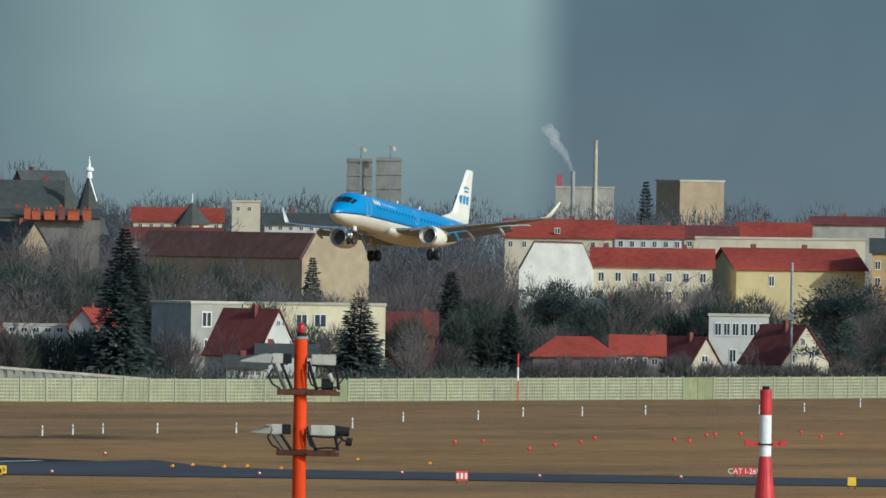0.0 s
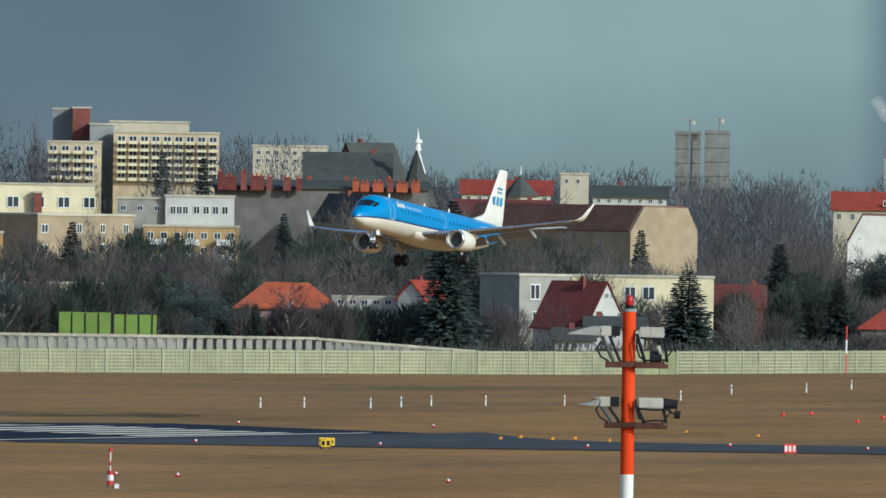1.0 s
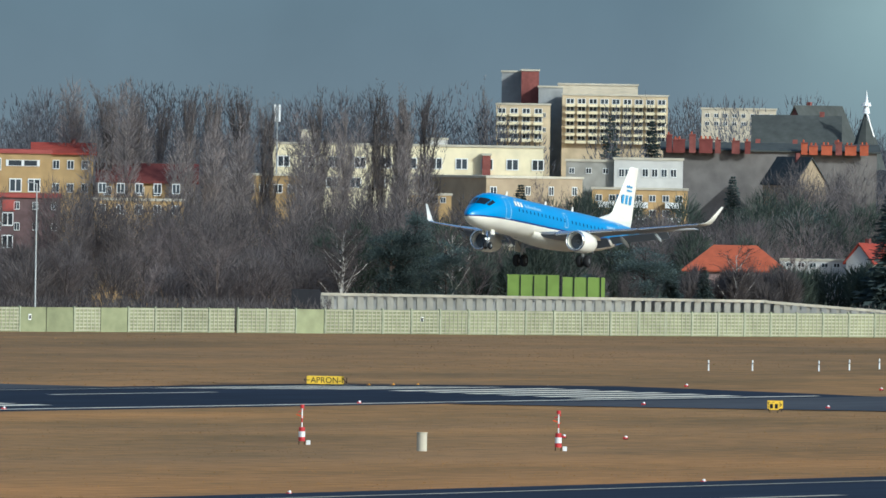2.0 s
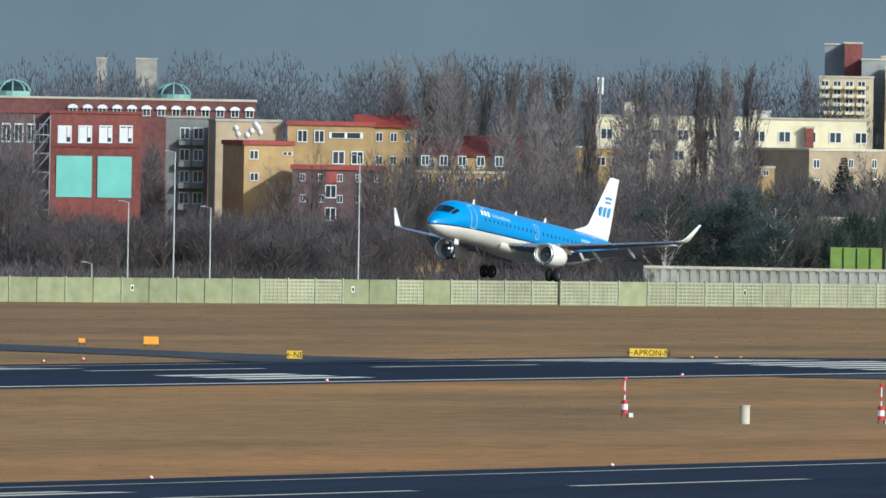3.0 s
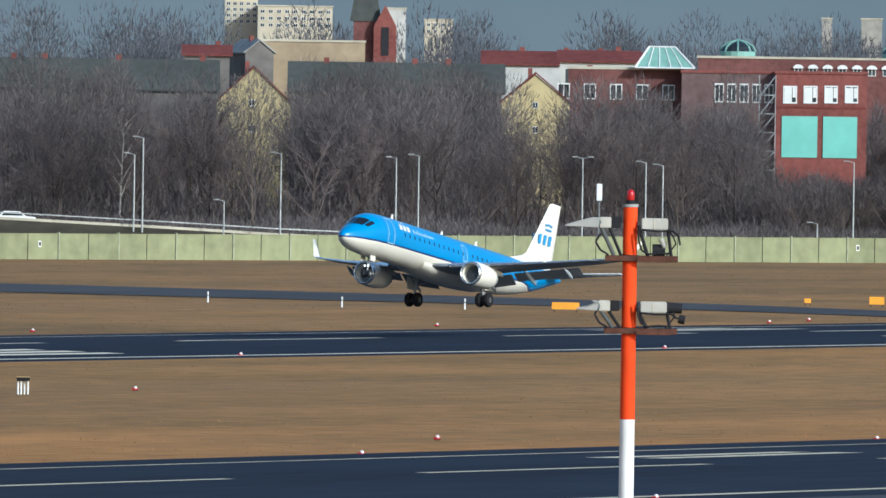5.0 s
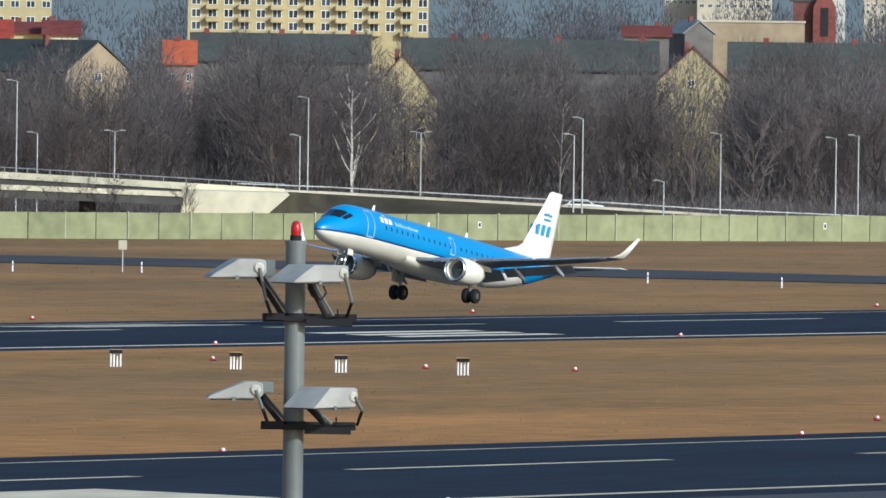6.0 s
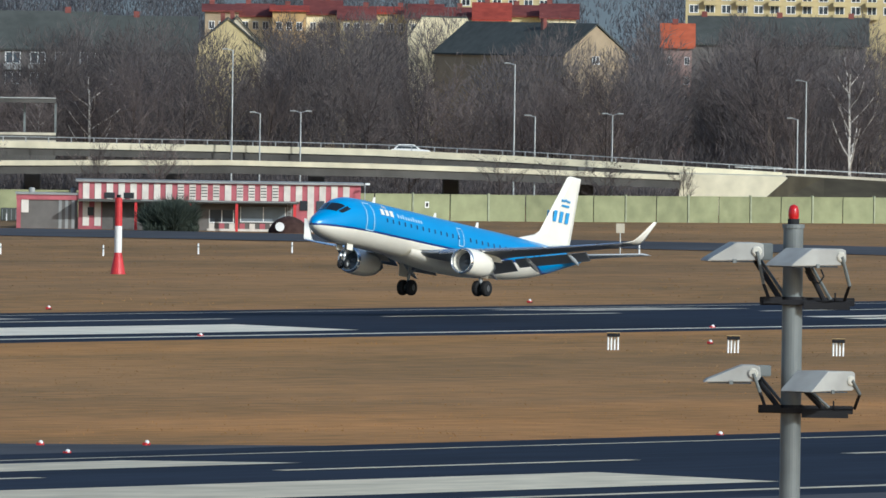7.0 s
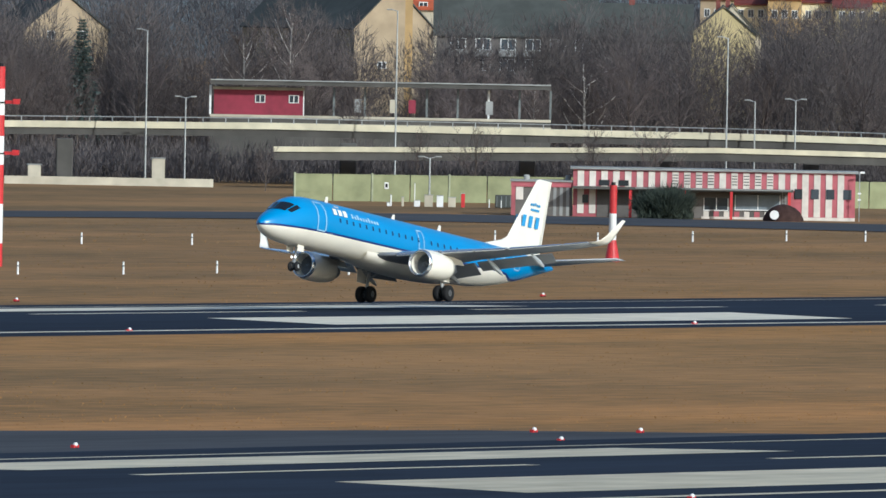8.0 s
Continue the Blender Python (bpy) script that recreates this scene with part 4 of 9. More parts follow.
def building(label, category, bearing, dist, w, d, ztop, wall, roof="flat", zr=0.0, roofmat=None, turn=0, wins=(), grids=(), balconies=(), parapet=None):
    """A house whose front left corner stands at the bearing and distance; its front faces the field."""
    name = category.replace(" ", "_")
    ob = empty(name, spot(bearing, dist, 0.0, turn), label, category)
    zb = -1.6
    body = bmesh.new()
    if roof == "end":
        prism(body, [(0, zb), (w, zb), (w, ztop), (w / 2, zr - 0.12), (0, ztop)], 0, d)
    elif roof == "mansard":
        prism(body, [(0, zb), (w, zb), (w, ztop), (w * 0.85, zr), (w * 0.2, zr + 0.1), (0, ztop - 0.2)], 0, d)
    else:
        prism(body, [(0, zb), (w, zb), (w, ztop), (0, ztop)], 0, d)
    part("wall", body, wall, ob)
    rb = bmesh.new()
    if roof == "flat":
        box(rb, -0.15, w + 0.15, -0.15, d + 0.15, ztop - 0.02, ztop + 0.28)
        part("roof_edge", rb, CONC if roofmat is None else roofmat, ob)
    elif roof == "ridge":
        y, e = d / 2, 0.45
        for s in (0, 1):
            ya, yb = (-e, y) if s == 0 else (d + e, y)
            k = (zr - ztop) / y
            za = ztop - k * e + 0.02
            v = [rb.verts.new(p) for p in ((-e, ya, za), (w + e, ya, za), (w + e, yb, zr), (-e, yb, zr), (-e, ya, za + 0.22), (w + e, ya, za + 0.22), (w + e, yb, zr + 0.22), (-e, yb, zr + 0.22))]
            for f in ((0, 1, 2, 3), (4, 5, 6, 7), (0, 1, 5, 4), (1, 2, 6, 5), (3, 0, 4, 7), (2, 3, 7, 6)):
                rb.faces.new([v[i] for i in f])
            bmesh.ops.recalc_face_normals(rb, faces=rb.faces[:])
            part("roof_slope", rb, roofmat, ob)
            rb = bmesh.new()
        for x in (0.02, w - 0.22):
            gb = bmesh.new()
            v = [gb.verts.new(p) for p in ((x, 0, ztop), (x, d, ztop), (x, y, zr - 0.03), (x + 0.2, 0, ztop), (x + 0.2, d, ztop), (x + 0.2, y, zr - 0.03))]
            for f in ((0, 1, 2), (5, 4, 3), (0, 3, 4, 1), (1, 4, 5, 2), (2, 5, 3, 0)):
                gb.faces.new([v[i] for i in f])
            bmesh.ops.recalc_face_normals(gb, faces=gb.faces[:])
            part("gable", gb, wall, ob)
        for k in range(max(1, int(w / 7))):
            cx = (k + 0.5 + 0.3 * math.sin(k * 2.1 + bearing * 50)) * w / max(1, int(w / 7))
            boxm("chimney", cx - 0.35, cx + 0.35, y - 0.3, y + 0.3, zr - 0.3, zr + 0.75, BRICK, ob)
    elif roof == "end":
        e = 0.35
        k = (zr - ztop) / (w / 2)
        for s in (0, 1):
            xa, xb = (-e, w / 2) if s == 0 else (w + e, w / 2)
            za = ztop - k * e
            v = [rb.verts.new(p) for p in ((xa, -0.25, za), (xb, -0.25, zr), (xb, d + 0.25, zr), (xa, d + 0.25, za), (xa, -0.25, za + 0.2), (xb, -0.25, zr + 0.2), (xb, d + 0.25, zr + 0.2), (xa, d + 0.25, za + 0.2))]
            for f in ((0, 1, 2, 3), (4, 5, 6, 7), (0, 1, 5, 4), (1, 2, 6, 5), (3, 0, 4, 7), (2, 3, 7, 6)):
                rb.faces.new([v[i] for i in f])
            bmesh.ops.recalc_face_normals(rb, faces=rb.faces[:])
            part("roof_slope", rb, roofmat, ob)
            rb = bmesh.new()
        cb = bmesh.new()
        box(cb, w * 0.38, w * 0.38 + 0.55, d * 0.35, d * 0.35 + 0.55, zr - 1.0, zr + 0.7)
        part("chimney", cb, BRICK, ob)
    elif roof == "mansard":
        for (x0, z0, x1, z1) in ((-0.1, ztop - 0.2, w * 0.2, zr + 0.1), (w * 0.2, zr + 0.1, w * 0.85, zr), (w * 0.85, zr, w + 0.1, ztop)):
            v = [rb.verts.new(p) for p in ((x0, 0.35, z0 + 0.02), (x1, 0.35, z1 + 0.02), (x1, d + 0.1, z1 + 0.02), (x0, d + 0.1, z0 + 0.02), (x0, 0.35, z0 + 0.2), (x1, 0.35, z1 + 0.2), (x1, d + 0.1, z1 + 0.2), (x0, d + 0.1, z0 + 0.2))]
            for f in ((0, 1, 2, 3), (4, 5, 6, 7), (0, 1, 5, 4), (1, 2, 6, 5), (3, 0, 4, 7), (2, 3, 7, 6)):
                rb.faces.new([v[i] for i in f])
            bmesh.ops.recalc_face_normals(rb, faces=rb.faces[:])
            part("roof_slope", rb, roofmat, ob)
            rb = bmesh.new()
    elif roof == "hip":
        e = 0.5
        i = min(d / 2, w * 0.28)
        v = [rb.verts.new(p) for p in ((-e, -e, ztop), (w + e, -e, ztop), (w + e, d + e, ztop), (-e, d + e, ztop), (i, d / 2, zr), (w - i, d / 2, zr), (-e, -e, ztop - 0.2), (w + e, -e, ztop - 0.2), (w + e, d + e, ztop - 0.2), (-e, d + e, ztop - 0.2))]
        for f in ((0, 1, 5, 4), (1, 2, 5), (2, 3, 4, 5), (3, 0, 4), (0, 1, 7, 6), (1, 2, 8, 7), (2, 3, 9, 8), (3, 0, 6, 9), (6, 7, 8, 9)):
            rb.faces.new([v[i] for i in f])
        bmesh.ops.recalc_face_normals(rb, faces=rb.faces[:])
        part("roof", rb, roofmat, ob)
    for x, z, ww, wh in wins:
        window(ob, x, z, ww, wh)
    for gx0, gx1, nx, z0, z1, nz, ww, wh in grids:
        for j in range(nz):
            for k in range(nx):
                window(ob, gx0 + (gx1 - gx0) * k / max(1, nx - 1), z0 + (z1 - z0) * j / max(1, nz - 1), ww, wh)
    for gx0, gx1, nx, z0, z1, nz, ww, wh in balconies:
        for j in range(nz):
            for k in range(nx):
                x, z = gx0 + (gx1 - gx0) * k / max(1, nx - 1), z0 + (z1 - z0) * j / max(1, nz - 1)
                bal = boxm("balcony", x - ww / 2, x + ww / 2, -1.1, -0.02, z - wh, z - wh + 0.16, CONCG, ob, "projecting balcony")
                boxm("parapet", x - ww / 2, x + ww / 2, -1.18, -1.1, z - wh, z, parapet or FRAMEW, bal)
                for q in (-ww / 2, ww / 2 - 0.08):
                    boxm("side_panel", x + q, x + q + 0.08, -1.1, -0.02, z - wh + 0.16, z, parapet or FRAMEW, bal)
    return ob


building('yellow rendered apartment block with red tiled roof', 'house', 68.552, 2469, 19.00, 18.4, 13.39, YELLOW, 'ridge', 16.25, ROOFR, turn=12, wins=[(5.19, 11.7, 0.81, 1.64)])
building('cream apartment house with red roof behind bare trees', 'house', 68.070, 2461, 17.22, 12.0, 13.61, CREAM, 'ridge', 16.05, ROOFR, grids=[(1.24, 15.9, 7, 12.04, 9.41, 2, 0.89, 1.46)])
building('house with a blank white gable wall', 'house', 67.824, 2405, 10.48, 60.0, 13.15, CHALK, 'mansard', 16.80, ROOFB)
building('apartment house with red roof and dormer', 'house', 67.775, 2620, 16.44, 12.0, 17.32, CREAM, 'ridge', 19.83, ROOFR, wins=[(8.03, 18.27, 0.85, 0.88)], grids=[(0.88, 15.59, 8, 16.17, 16.38, 1, 0.69, 1.04)])
building('apartment house with red tiled roof', 'house', 68.144, 2641, 10.29, 12.0, 17.38, WHITEW, 'ridge', 19.04, ROOFR, grids=[(0.89, 9.6, 6, 16.36, 16.49, 1, 0.7, 1.05)])
building('apartment house with dark red roof', 'house', 68.375, 2659, 8.16, 12.0, 17.39, CREAM, 'ridge', 19.15, ROOFD, grids=[(0.89, 7.3, 5, 16.47, 16.56, 1, 0.7, 0.88)])
building('apartment house with red mansard roof', 'house', 68.556, 2666, 16.45, 12.0, 17.56, CREAM, 'ridge', 19.76, ROOFR, grids=[(0.89, 15.85, 9, 16.57, 16.79, 1, 0.7, 0.88)])
building('long cream flat-roofed block', 'house', 68.414, 2599, 25.74, 10.0, 17.49, CREAM)
building('ochre house with dark windows', 'house', 69.005, 2465, 7.73, 12.0, 16.05, OCHRE, 'ridge', 17.92, ROOFG, grids=[(0.84, 6.97, 5, 14.22, 11.86, 2, 0.81, 1.3)])
building('house with a blank ochre gable wall and long dull red roof', 'house', 67.097, 2322, 11.58, 37.4, 14.59, TAN, 'mansard', 17.73, ROOFB, turn=38, wins=[(0.84, 10.86, 0.76, 0.93)])
building('modern cream two-storey house', 'house', 66.902, 2162, 17.99, 10.0, 9.25, CREAMY, wins=[(7.42, 7.23, 1.48, 1.73), (9.77, 7.26, 1.62, 1.74), (15.06, 7.2, 1.05, 1.44), (8.35, 4.32, 1.12, 1.3), (10.45, 4.52, 1.05, 1.23)])
# Grey wall colour carries the shade on this house's side.
building('flat-roofed house with a balcony, greyed for shade', 'house', 66.728, 2115, 7.26, 9.8, 9.52, GREYW, turn=30, wins=[(2.21, 7.55, 1.42, 1.97), (5.15, 7.51, 1.35, 1.55), (2.34, 4.4, 0.94, 1.55)])
building('white gabled house with dark red roof', 'house', 66.954, 2083, 7.19, 8.8, 3.77, WHITEW, 'end', 9.00, ROOFD, turn=48, wins=[(3.57, 7.42, 0.7, 0.69), (4.6, 7.43, 0.7, 0.69), (2.55, 4.86, 1.0, 1.11), (5.94, 4.96, 0.8, 0.97)])
building('white lean-to shed with windows', 'house', 66.849, 2062, 4.63, 4.0, 2.27, WHITEW, 'ridge', 3.49, ROOFG, grids=[(0.69, 3.96, 5, 1.56, 1.61, 1, 0.48, 0.61)])
building('small white annex with grey roof', 'house', 66.954, 2080, 7.00, 6.0, 3.68, WHITEW, 'ridge', 4.77, ROOFG, wins=[(1.66, 2.76, 0.81, 0.97), (3.31, 2.78, 0.81, 0.97)])
building('brick house with dark red roof', 'house', 67.384, 2199, 6.25, 10.0, 5.42, BRICK, 'ridge', 8.04, ROOFD, wins=[(1.47, 4.02, 0.86, 1.03), (4.37, 4.31, 0.86, 1.1)])
# Dark walls: the shadow under the wide roof is put into their colour.
building('low house with wide red roof', 'house', 67.875, 2172, 10.40, 10.0, 3.21, DGREY, 'hip', 5.64, ROOFR, grids=[(10.98, 13.99, 3, 2.57, 2.61, 1, 1.15, 1.0)])
building('grey garden house with red roof', 'house', 68.140, 2180, 6.48, 8.0, 3.39, GREYW, 'ridge', 5.69, ROOFR, grids=[(1.09, 5.41, 4, 2.49, 2.55, 1, 0.79, 0.86)])
building('small gabled house with red roof', 'house', 68.400, 2197, 5.30, 7.0, 1.91, CREAM, 'end', 5.47, ROOFD, turn=40, wins=[(2.45, 2.78, 1.12, 0.88)])
building('white house with a band of windows', 'house', 68.462, 2244, 7.85, 8.0, 8.05, WHITEW, wins=[(3.18, 2.85, 0.86, 1.79)], grids=[(1.21, 6.99, 6, 6.3, 6.39, 1, 0.89, 1.78)])
building('gabled house with dark red tiled roof', 'house', 68.710, 2204, 8.03, 8.2, 2.47, CREAM, 'end', 7.13, ROOFD, turn=42, wins=[(1.65, 2.95, 0.96, 1.03), (4.97, 3.43, 0.96, 1.03), (3.47, 5.08, 0.77, 0.88)])
building('house with dark roof behind trees', 'house', 68.023, 2273, 5.70, 9.0, 5.94, WHITEW, 'ridge', 9.70, ROOFG, wins=[(1.66, 5.1, 0.89, 0.76)])
building('tan factory block in the distance', 'building', 68.359, 2950, 8.38, 9.7, 26.53, TAN, turn=25)
building('low grey power station hall', 'building', 67.943, 3500, 11.90, 20.0, 25.64, GREYW)
building('cream block in the distance', 'building', 66.860, 2750, 4.54, 14.0, 21.97, CREAM, wins=[(1.01, 20.86, 0.53, 0.73), (2.83, 20.89, 0.53, 0.73)])
building('row of houses with red roofs in the distance', 'house', 66.531, 2620, 13.58, 12.0, 18.92, CREAM, 'ridge', 20.82, ROOFR, grids=[(1.05, 12.72, 8, 18.15, 18.31, 1, 0.61, 0.87)])
building('row of houses with grey roofs in the distance', 'house', 66.970, 2640, 11.33, 12.0, 18.63, WHITEW, 'ridge', 20.20, ROOFG, grids=[(0.88, 10.47, 7, 18.04, 18.18, 1, 0.61, 0.7)])
building('red-roofed house in the distance', 'house', 68.805, 2620, 11.07, 12.0, 19.85, GREYW, 'ridge', 20.89, ROOFD)
building('half-timbered gabled hall with dark steep roof', 'hall', 66.077, 2568, 6.66, 14.0, 19.39, DBRICR, 'end', 26.17, ROOFG, turn=-30, wins=[(3.49, 21.55, 1.54, 1.29)])
building('long dark grey house with slate roof and brick chimneys', 'house', 65.703, 2395, 29.89, 12.0, 19.56, DGREY, 'ridge', 20.55, ROOFG)
building('steep grey roof of a hall behind houses', 'hall', 66.006, 2500, 12.38, 14.0, 19.48, DGREY, 'ridge', 24.60, ROOFG)
building('house with a lit beige gable', 'house', 66.151, 2375, 4.34, 13.8, 15.44, TAN, 'end', 18.73, ROOFG, turn=20)
building('apartment house with dark red roof among trees', 'house', 66.514, 2438, 13.28, 12.0, 16.35, CREAM, 'ridge', 18.12, ROOFD, grids=[(0.82, 12.49, 7, 14.98, 15.15, 1, 0.64, 0.97)])
building('grey stair tower of a high-rise', 'building', 65.158, 2830, 3.36, 12.0, 31.43, CONCG)
building('dark red lift tower of a high-rise', 'building', 65.224, 2820, 2.89, 12.0, 31.63, BRICK)
building('cream rooftop storey of a high-rise', 'building', 65.348, 2830, 13.17, 12.0, 29.49, CREAM)
building('beige high-rise slab with rows of balconies', 'apartment block', 65.362, 2800, 17.29, 14.0, 27.71, TANL, grids=[(1.31, 16.28, 9, 26.76, 20.79, 6, 1.35, 0.85)], balconies=[(1.31, 16.28, 9, 26.3, 20.3, 6, 1.55, 0.45)], parapet=CREAMY)
building('beige apartment wing with balconies', 'apartment block', 65.141, 2795, 8.86, 14.0, 26.00, TANL, wins=[(7.87, 24.39, 0.54, 0.75), (7.9, 21.99, 0.54, 0.75)], grids=[(0.94, 6.91, 4, 25.02, 20.86, 4, 1.3, 0.85)], balconies=[(0.94, 6.91, 4, 24.56, 20.4, 4, 1.6, 0.45)], parapet=CREAMY)
building('grey blank wall of a high-rise', 'building', 65.282, 2815, 4.00, 14.0, 28.97, CONCG)
building('cream apartment block far away', 'apartment block', 65.829, 2720, 11.85, 14.0, 25.71, CREAM, grids=[(0.91, 10.99, 8, 24.73, 23.45, 2, 0.72, 0.63)])
building('long cream three-storey apartment block', 'apartment block', 64.394, 2322, 36.79, 11.0, 19.60, CREAMY, grids=[(1.56, 36.06, 11, 17.28, 17.8, 1, 1.69, 1.53), (1.6, 27.67, 9, 14.52, 14.91, 1, 1.53, 1.38)])
building('roof hut on an apartment block', 'roof hut', 64.491, 2325, 2.28, 6.0, 21.33, CREAM)
building('roof hut on an apartment block', 'roof hut', 64.912, 2325, 2.75, 6.0, 20.51, WHITEW)
building('dark red stairwell on an apartment block', 'stairwell', 65.098, 2321, 1.10, 3.0, 18.49, BRICK)
building('beige apartment wing below a cream block', 'apartment block', 65.112, 2300, 17.50, 14.5, 15.54, TAN, turn=42, grids=[(1.25, 1.29, 1, 13.77, 11.02, 2, 1.22, 1.22), (7.5, 16.0, 3, 13.85, 11.19, 2, 0.92, 1.22)])
building('ochre house beside poplar trees', 'house', 64.286, 2289, 9.82, 9.0, 15.38, OCHRE, grids=[(1.38, 8.94, 5, 13.66, 13.78, 1, 1.21, 1.21)])
building('small beige pavilion with windows', 'house', 64.860, 2286, 5.44, 7.0, 13.12, OCHRE, grids=[(1.14, 4.32, 4, 12.49, 12.54, 1, 0.76, 0.76)])
building('grey apartment block side', 'apartment block', 65.378, 2323, 6.67, 9.0, 17.90, GREYW, grids=[(0.79, 5.39, 3, 16.64, 16.71, 1, 0.77, 0.77)])
building('white apartment block with balconies', 'apartment block', 65.539, 2322, 9.35, 10.0, 18.26, WHITEW, grids=[(1.02, 2.71, 3, 16.44, 16.46, 1, 0.77, 1.15), (4.24, 8.08, 4, 16.49, 16.54, 1, 0.84, 1.15)])
building('ochre apartment block with white balconies', 'apartment block', 65.467, 2314, 12.91, 8.0, 14.20, OCHRE, grids=[(0.93, 11.78, 7, 13.05, 13.22, 1, 0.92, 0.92), (0.96, 11.81, 7, 11.07, 11.23, 1, 0.92, 0.92)], balconies=[(1.9, 11.0, 3, 12.55, 10.5, 2, 2.2, 0.8)])
building('low pale garden hall among trees', 'hall', 64.970, 2098, 13.5, 6.0, 7.75, TANL, grids=[(1.2, 12.2, 7, 6.7, 6.7, 1, 0.9, 0.9)])
building('house with hipped orange-red roof', 'house', 65.785, 2070, 11.89, 12.0, 5.56, PINK, 'hip', 8.57, ROOFO)
building('low white sheds among gardens', 'shed', 66.102, 2088, 8.96, 6.0, 6.68, WHITEW, grids=[(1.04, 8.28, 6, 6.21, 6.32, 1, 0.83, 0.55)])
building('small gabled hut with red roof', 'house', 66.321, 2085, 3.66, 6.0, 6.78, WHITEW, 'end', 8.84, ROOFR, turn=-30)
building('red brick workshop with teal panels', 'workshop', 62.569, 2114, 11.30, 14.0, 19.16, BRICK, wins=[(1.82, 16.54, 1.71, 2.19), (4.34, 16.58, 1.71, 2.19), (6.88, 16.63, 1.64, 2.19), (9.4, 16.68, 1.64, 2.19)], roofmat=BRICK)
building('brick wing with outside stairs, darkened for shade', 'workshop', 62.255, 2116, 11.52, 14.0, 19.09, DBRICK, grids=[(4.65, 10.8, 5, 16.62, 16.73, 1, 1.12, 2.38)], roofmat=BRICK)
building('long red brick office wing', 'office building', 61.875, 2121, 14.07, 14.0, 19.34, DBRICR, grids=[(-3.8, 12.44, 6, 16.55, 16.84, 1, 1.54, 1.96)])
building('long brick block with arched white windows', 'office building', 62.309, 2322, 38.40, 14.0, 20.77, DBRICR, grids=[(13.59, 37.58, 13, 19.13, 19.57, 1, 1.07, 1.07)])
building('houses with dark red roofs', 'house', 61.846, 2331, 10.62, 12.0, 19.94, WHITEW, 'ridge', 21.33, ROOFD)
# The warm grey is deepened here for a face that lies in shade.
building('apartment tower in shade-darkened grey with white windows and balconies', 'apartment block', 62.957, 2159, 5.34, 10.0, 18.72, BLOCKG, grids=[(2.39, 4.1, 2, 16.79, 8.62, 4, 1.25, 1.5)], balconies=[(2.39, 4.1, 2, 16.0, 7.83, 4, 1.5, 0.7)], parapet=BLOCKG, roofmat=GREYW)
building('tan stairwell block with satellite dishes', 'apartment block', 63.124, 2154, 8.60, 2.8, 18.44, TAN, turn=18, roofmat=GREYW)
building('ochre apartment block with red roof edge', 'apartment block', 63.220, 2130, 6.33, 10.3, 15.86, OCHRE, turn=15, wins=[(1.26, 14.35, 1.14, 1.15), (1.32, 11.61, 1.15, 1.0), (5.56, 14.56, 1.3, 0.44)], roofmat=ROOFR)
building('tan apartment block with red roof line', 'apartment block', 63.364, 2155, 10.89, 10.0, 18.34, OCHRE, wins=[(7.36, 16.88, 4.26, 0.79)], grids=[(1.88, 4.01, 2, 16.71, 16.74, 1, 1.28, 1.57), (6.48, 8.83, 2, 14.08, 14.13, 1, 1.57, 1.71)], roofmat=ROOFR)
building('brick and grey apartment wing', 'apartment block', 63.382, 2121, 11.34, 9.0, 12.96, DBRICK, grids=[(4.81, 4.87, 1, 10.0, 7.2, 2, 1.4, 1.68), (1.28, 10.53, 5, 11.69, 11.86, 1, 0.7, 0.98), (1.33, 10.57, 5, 9.1, 9.26, 1, 0.7, 0.98)], roofmat=ROOFR)
building('ochre house behind tall poplars', 'house', 63.799, 2180, 11.51, 9.0, 12.25, OCHRE, grids=[(1.05, 10.46, 5, 13.82, 11.11, 2, 1.01, 1.3)])
building('house with red roof behind poplars', 'house', 63.597, 2213, 7.67, 10.0, 17.98, OCHRE, 'ridge', 19.23, ROOFR, grids=[(1.0, 6.6, 4, 16.6, 13.6, 2, 0.9, 1.2)])
building('red-roofed house behind poplars', 'house', 63.816, 2211, 12.41, 10.0, 14.53, OCHRE, 'ridge', 16.72, ROOFD, grids=[(1.11, 11.7, 6, 13.35, 13.54, 1, 1.02, 1.17)])
building('yellow gable end of a long house', 'house', 61.654, 2120, 8.40, 34.0, 15.11, YELLOW, 'end', 18.61, ROOFD, wins=[(4.14, 14.73, 0.69, 0.78), (4.18, 11.68, 0.69, 0.85)])
building('yellow gable end of a long house', 'house', 60.699, 2120, 9.16, 34.0, 14.57, YELLOW, 'end', 18.91, ROOFD, wins=[(4.37, 14.5, 0.76, 0.85), (4.42, 11.31, 0.76, 0.92), (4.47, 8.2, 0.76, 0.85)])
building('long dark-roofed house among trees', 'house', 60.947, 2160, 26.67, 12.0, 16.12, DGREY, 'ridge', 19.47, ROOFG)
building('long dark-roofed house among trees', 'house', 59.854, 2160, 31.84, 12.0, 15.88, DGREY, 'ridge', 19.44, ROOFG)
building('long dark-roofed house among trees', 'house', 61.877, 2160, 3.92, 12.0, 16.14, DGREY, 'ridge', 18.99, ROOFG)
building('long low beige house in the distance', 'house', 60.850, 2420, 14.5, 10.0, 22.10, TAN)
building('dark house with gabled roof', 'house', 60.793, 2415, 4.13, 10.0, 20.55, DGREY, 'end', 22.14, CONCG, turn=15)
building('red-roofed house in the distance', 'house', 60.589, 2400, 6.33, 10.0, 19.97, DGREY, 'ridge', 21.24, ROOFD)
building('pale high-rise slab in the distance', 'apartment block', 60.722, 3350, 6.41, 20.0, 30.05, CREAM, grids=[(0.68, 5.82, 5, 29.13, 25.67, 4, 0.77, 0.66)])
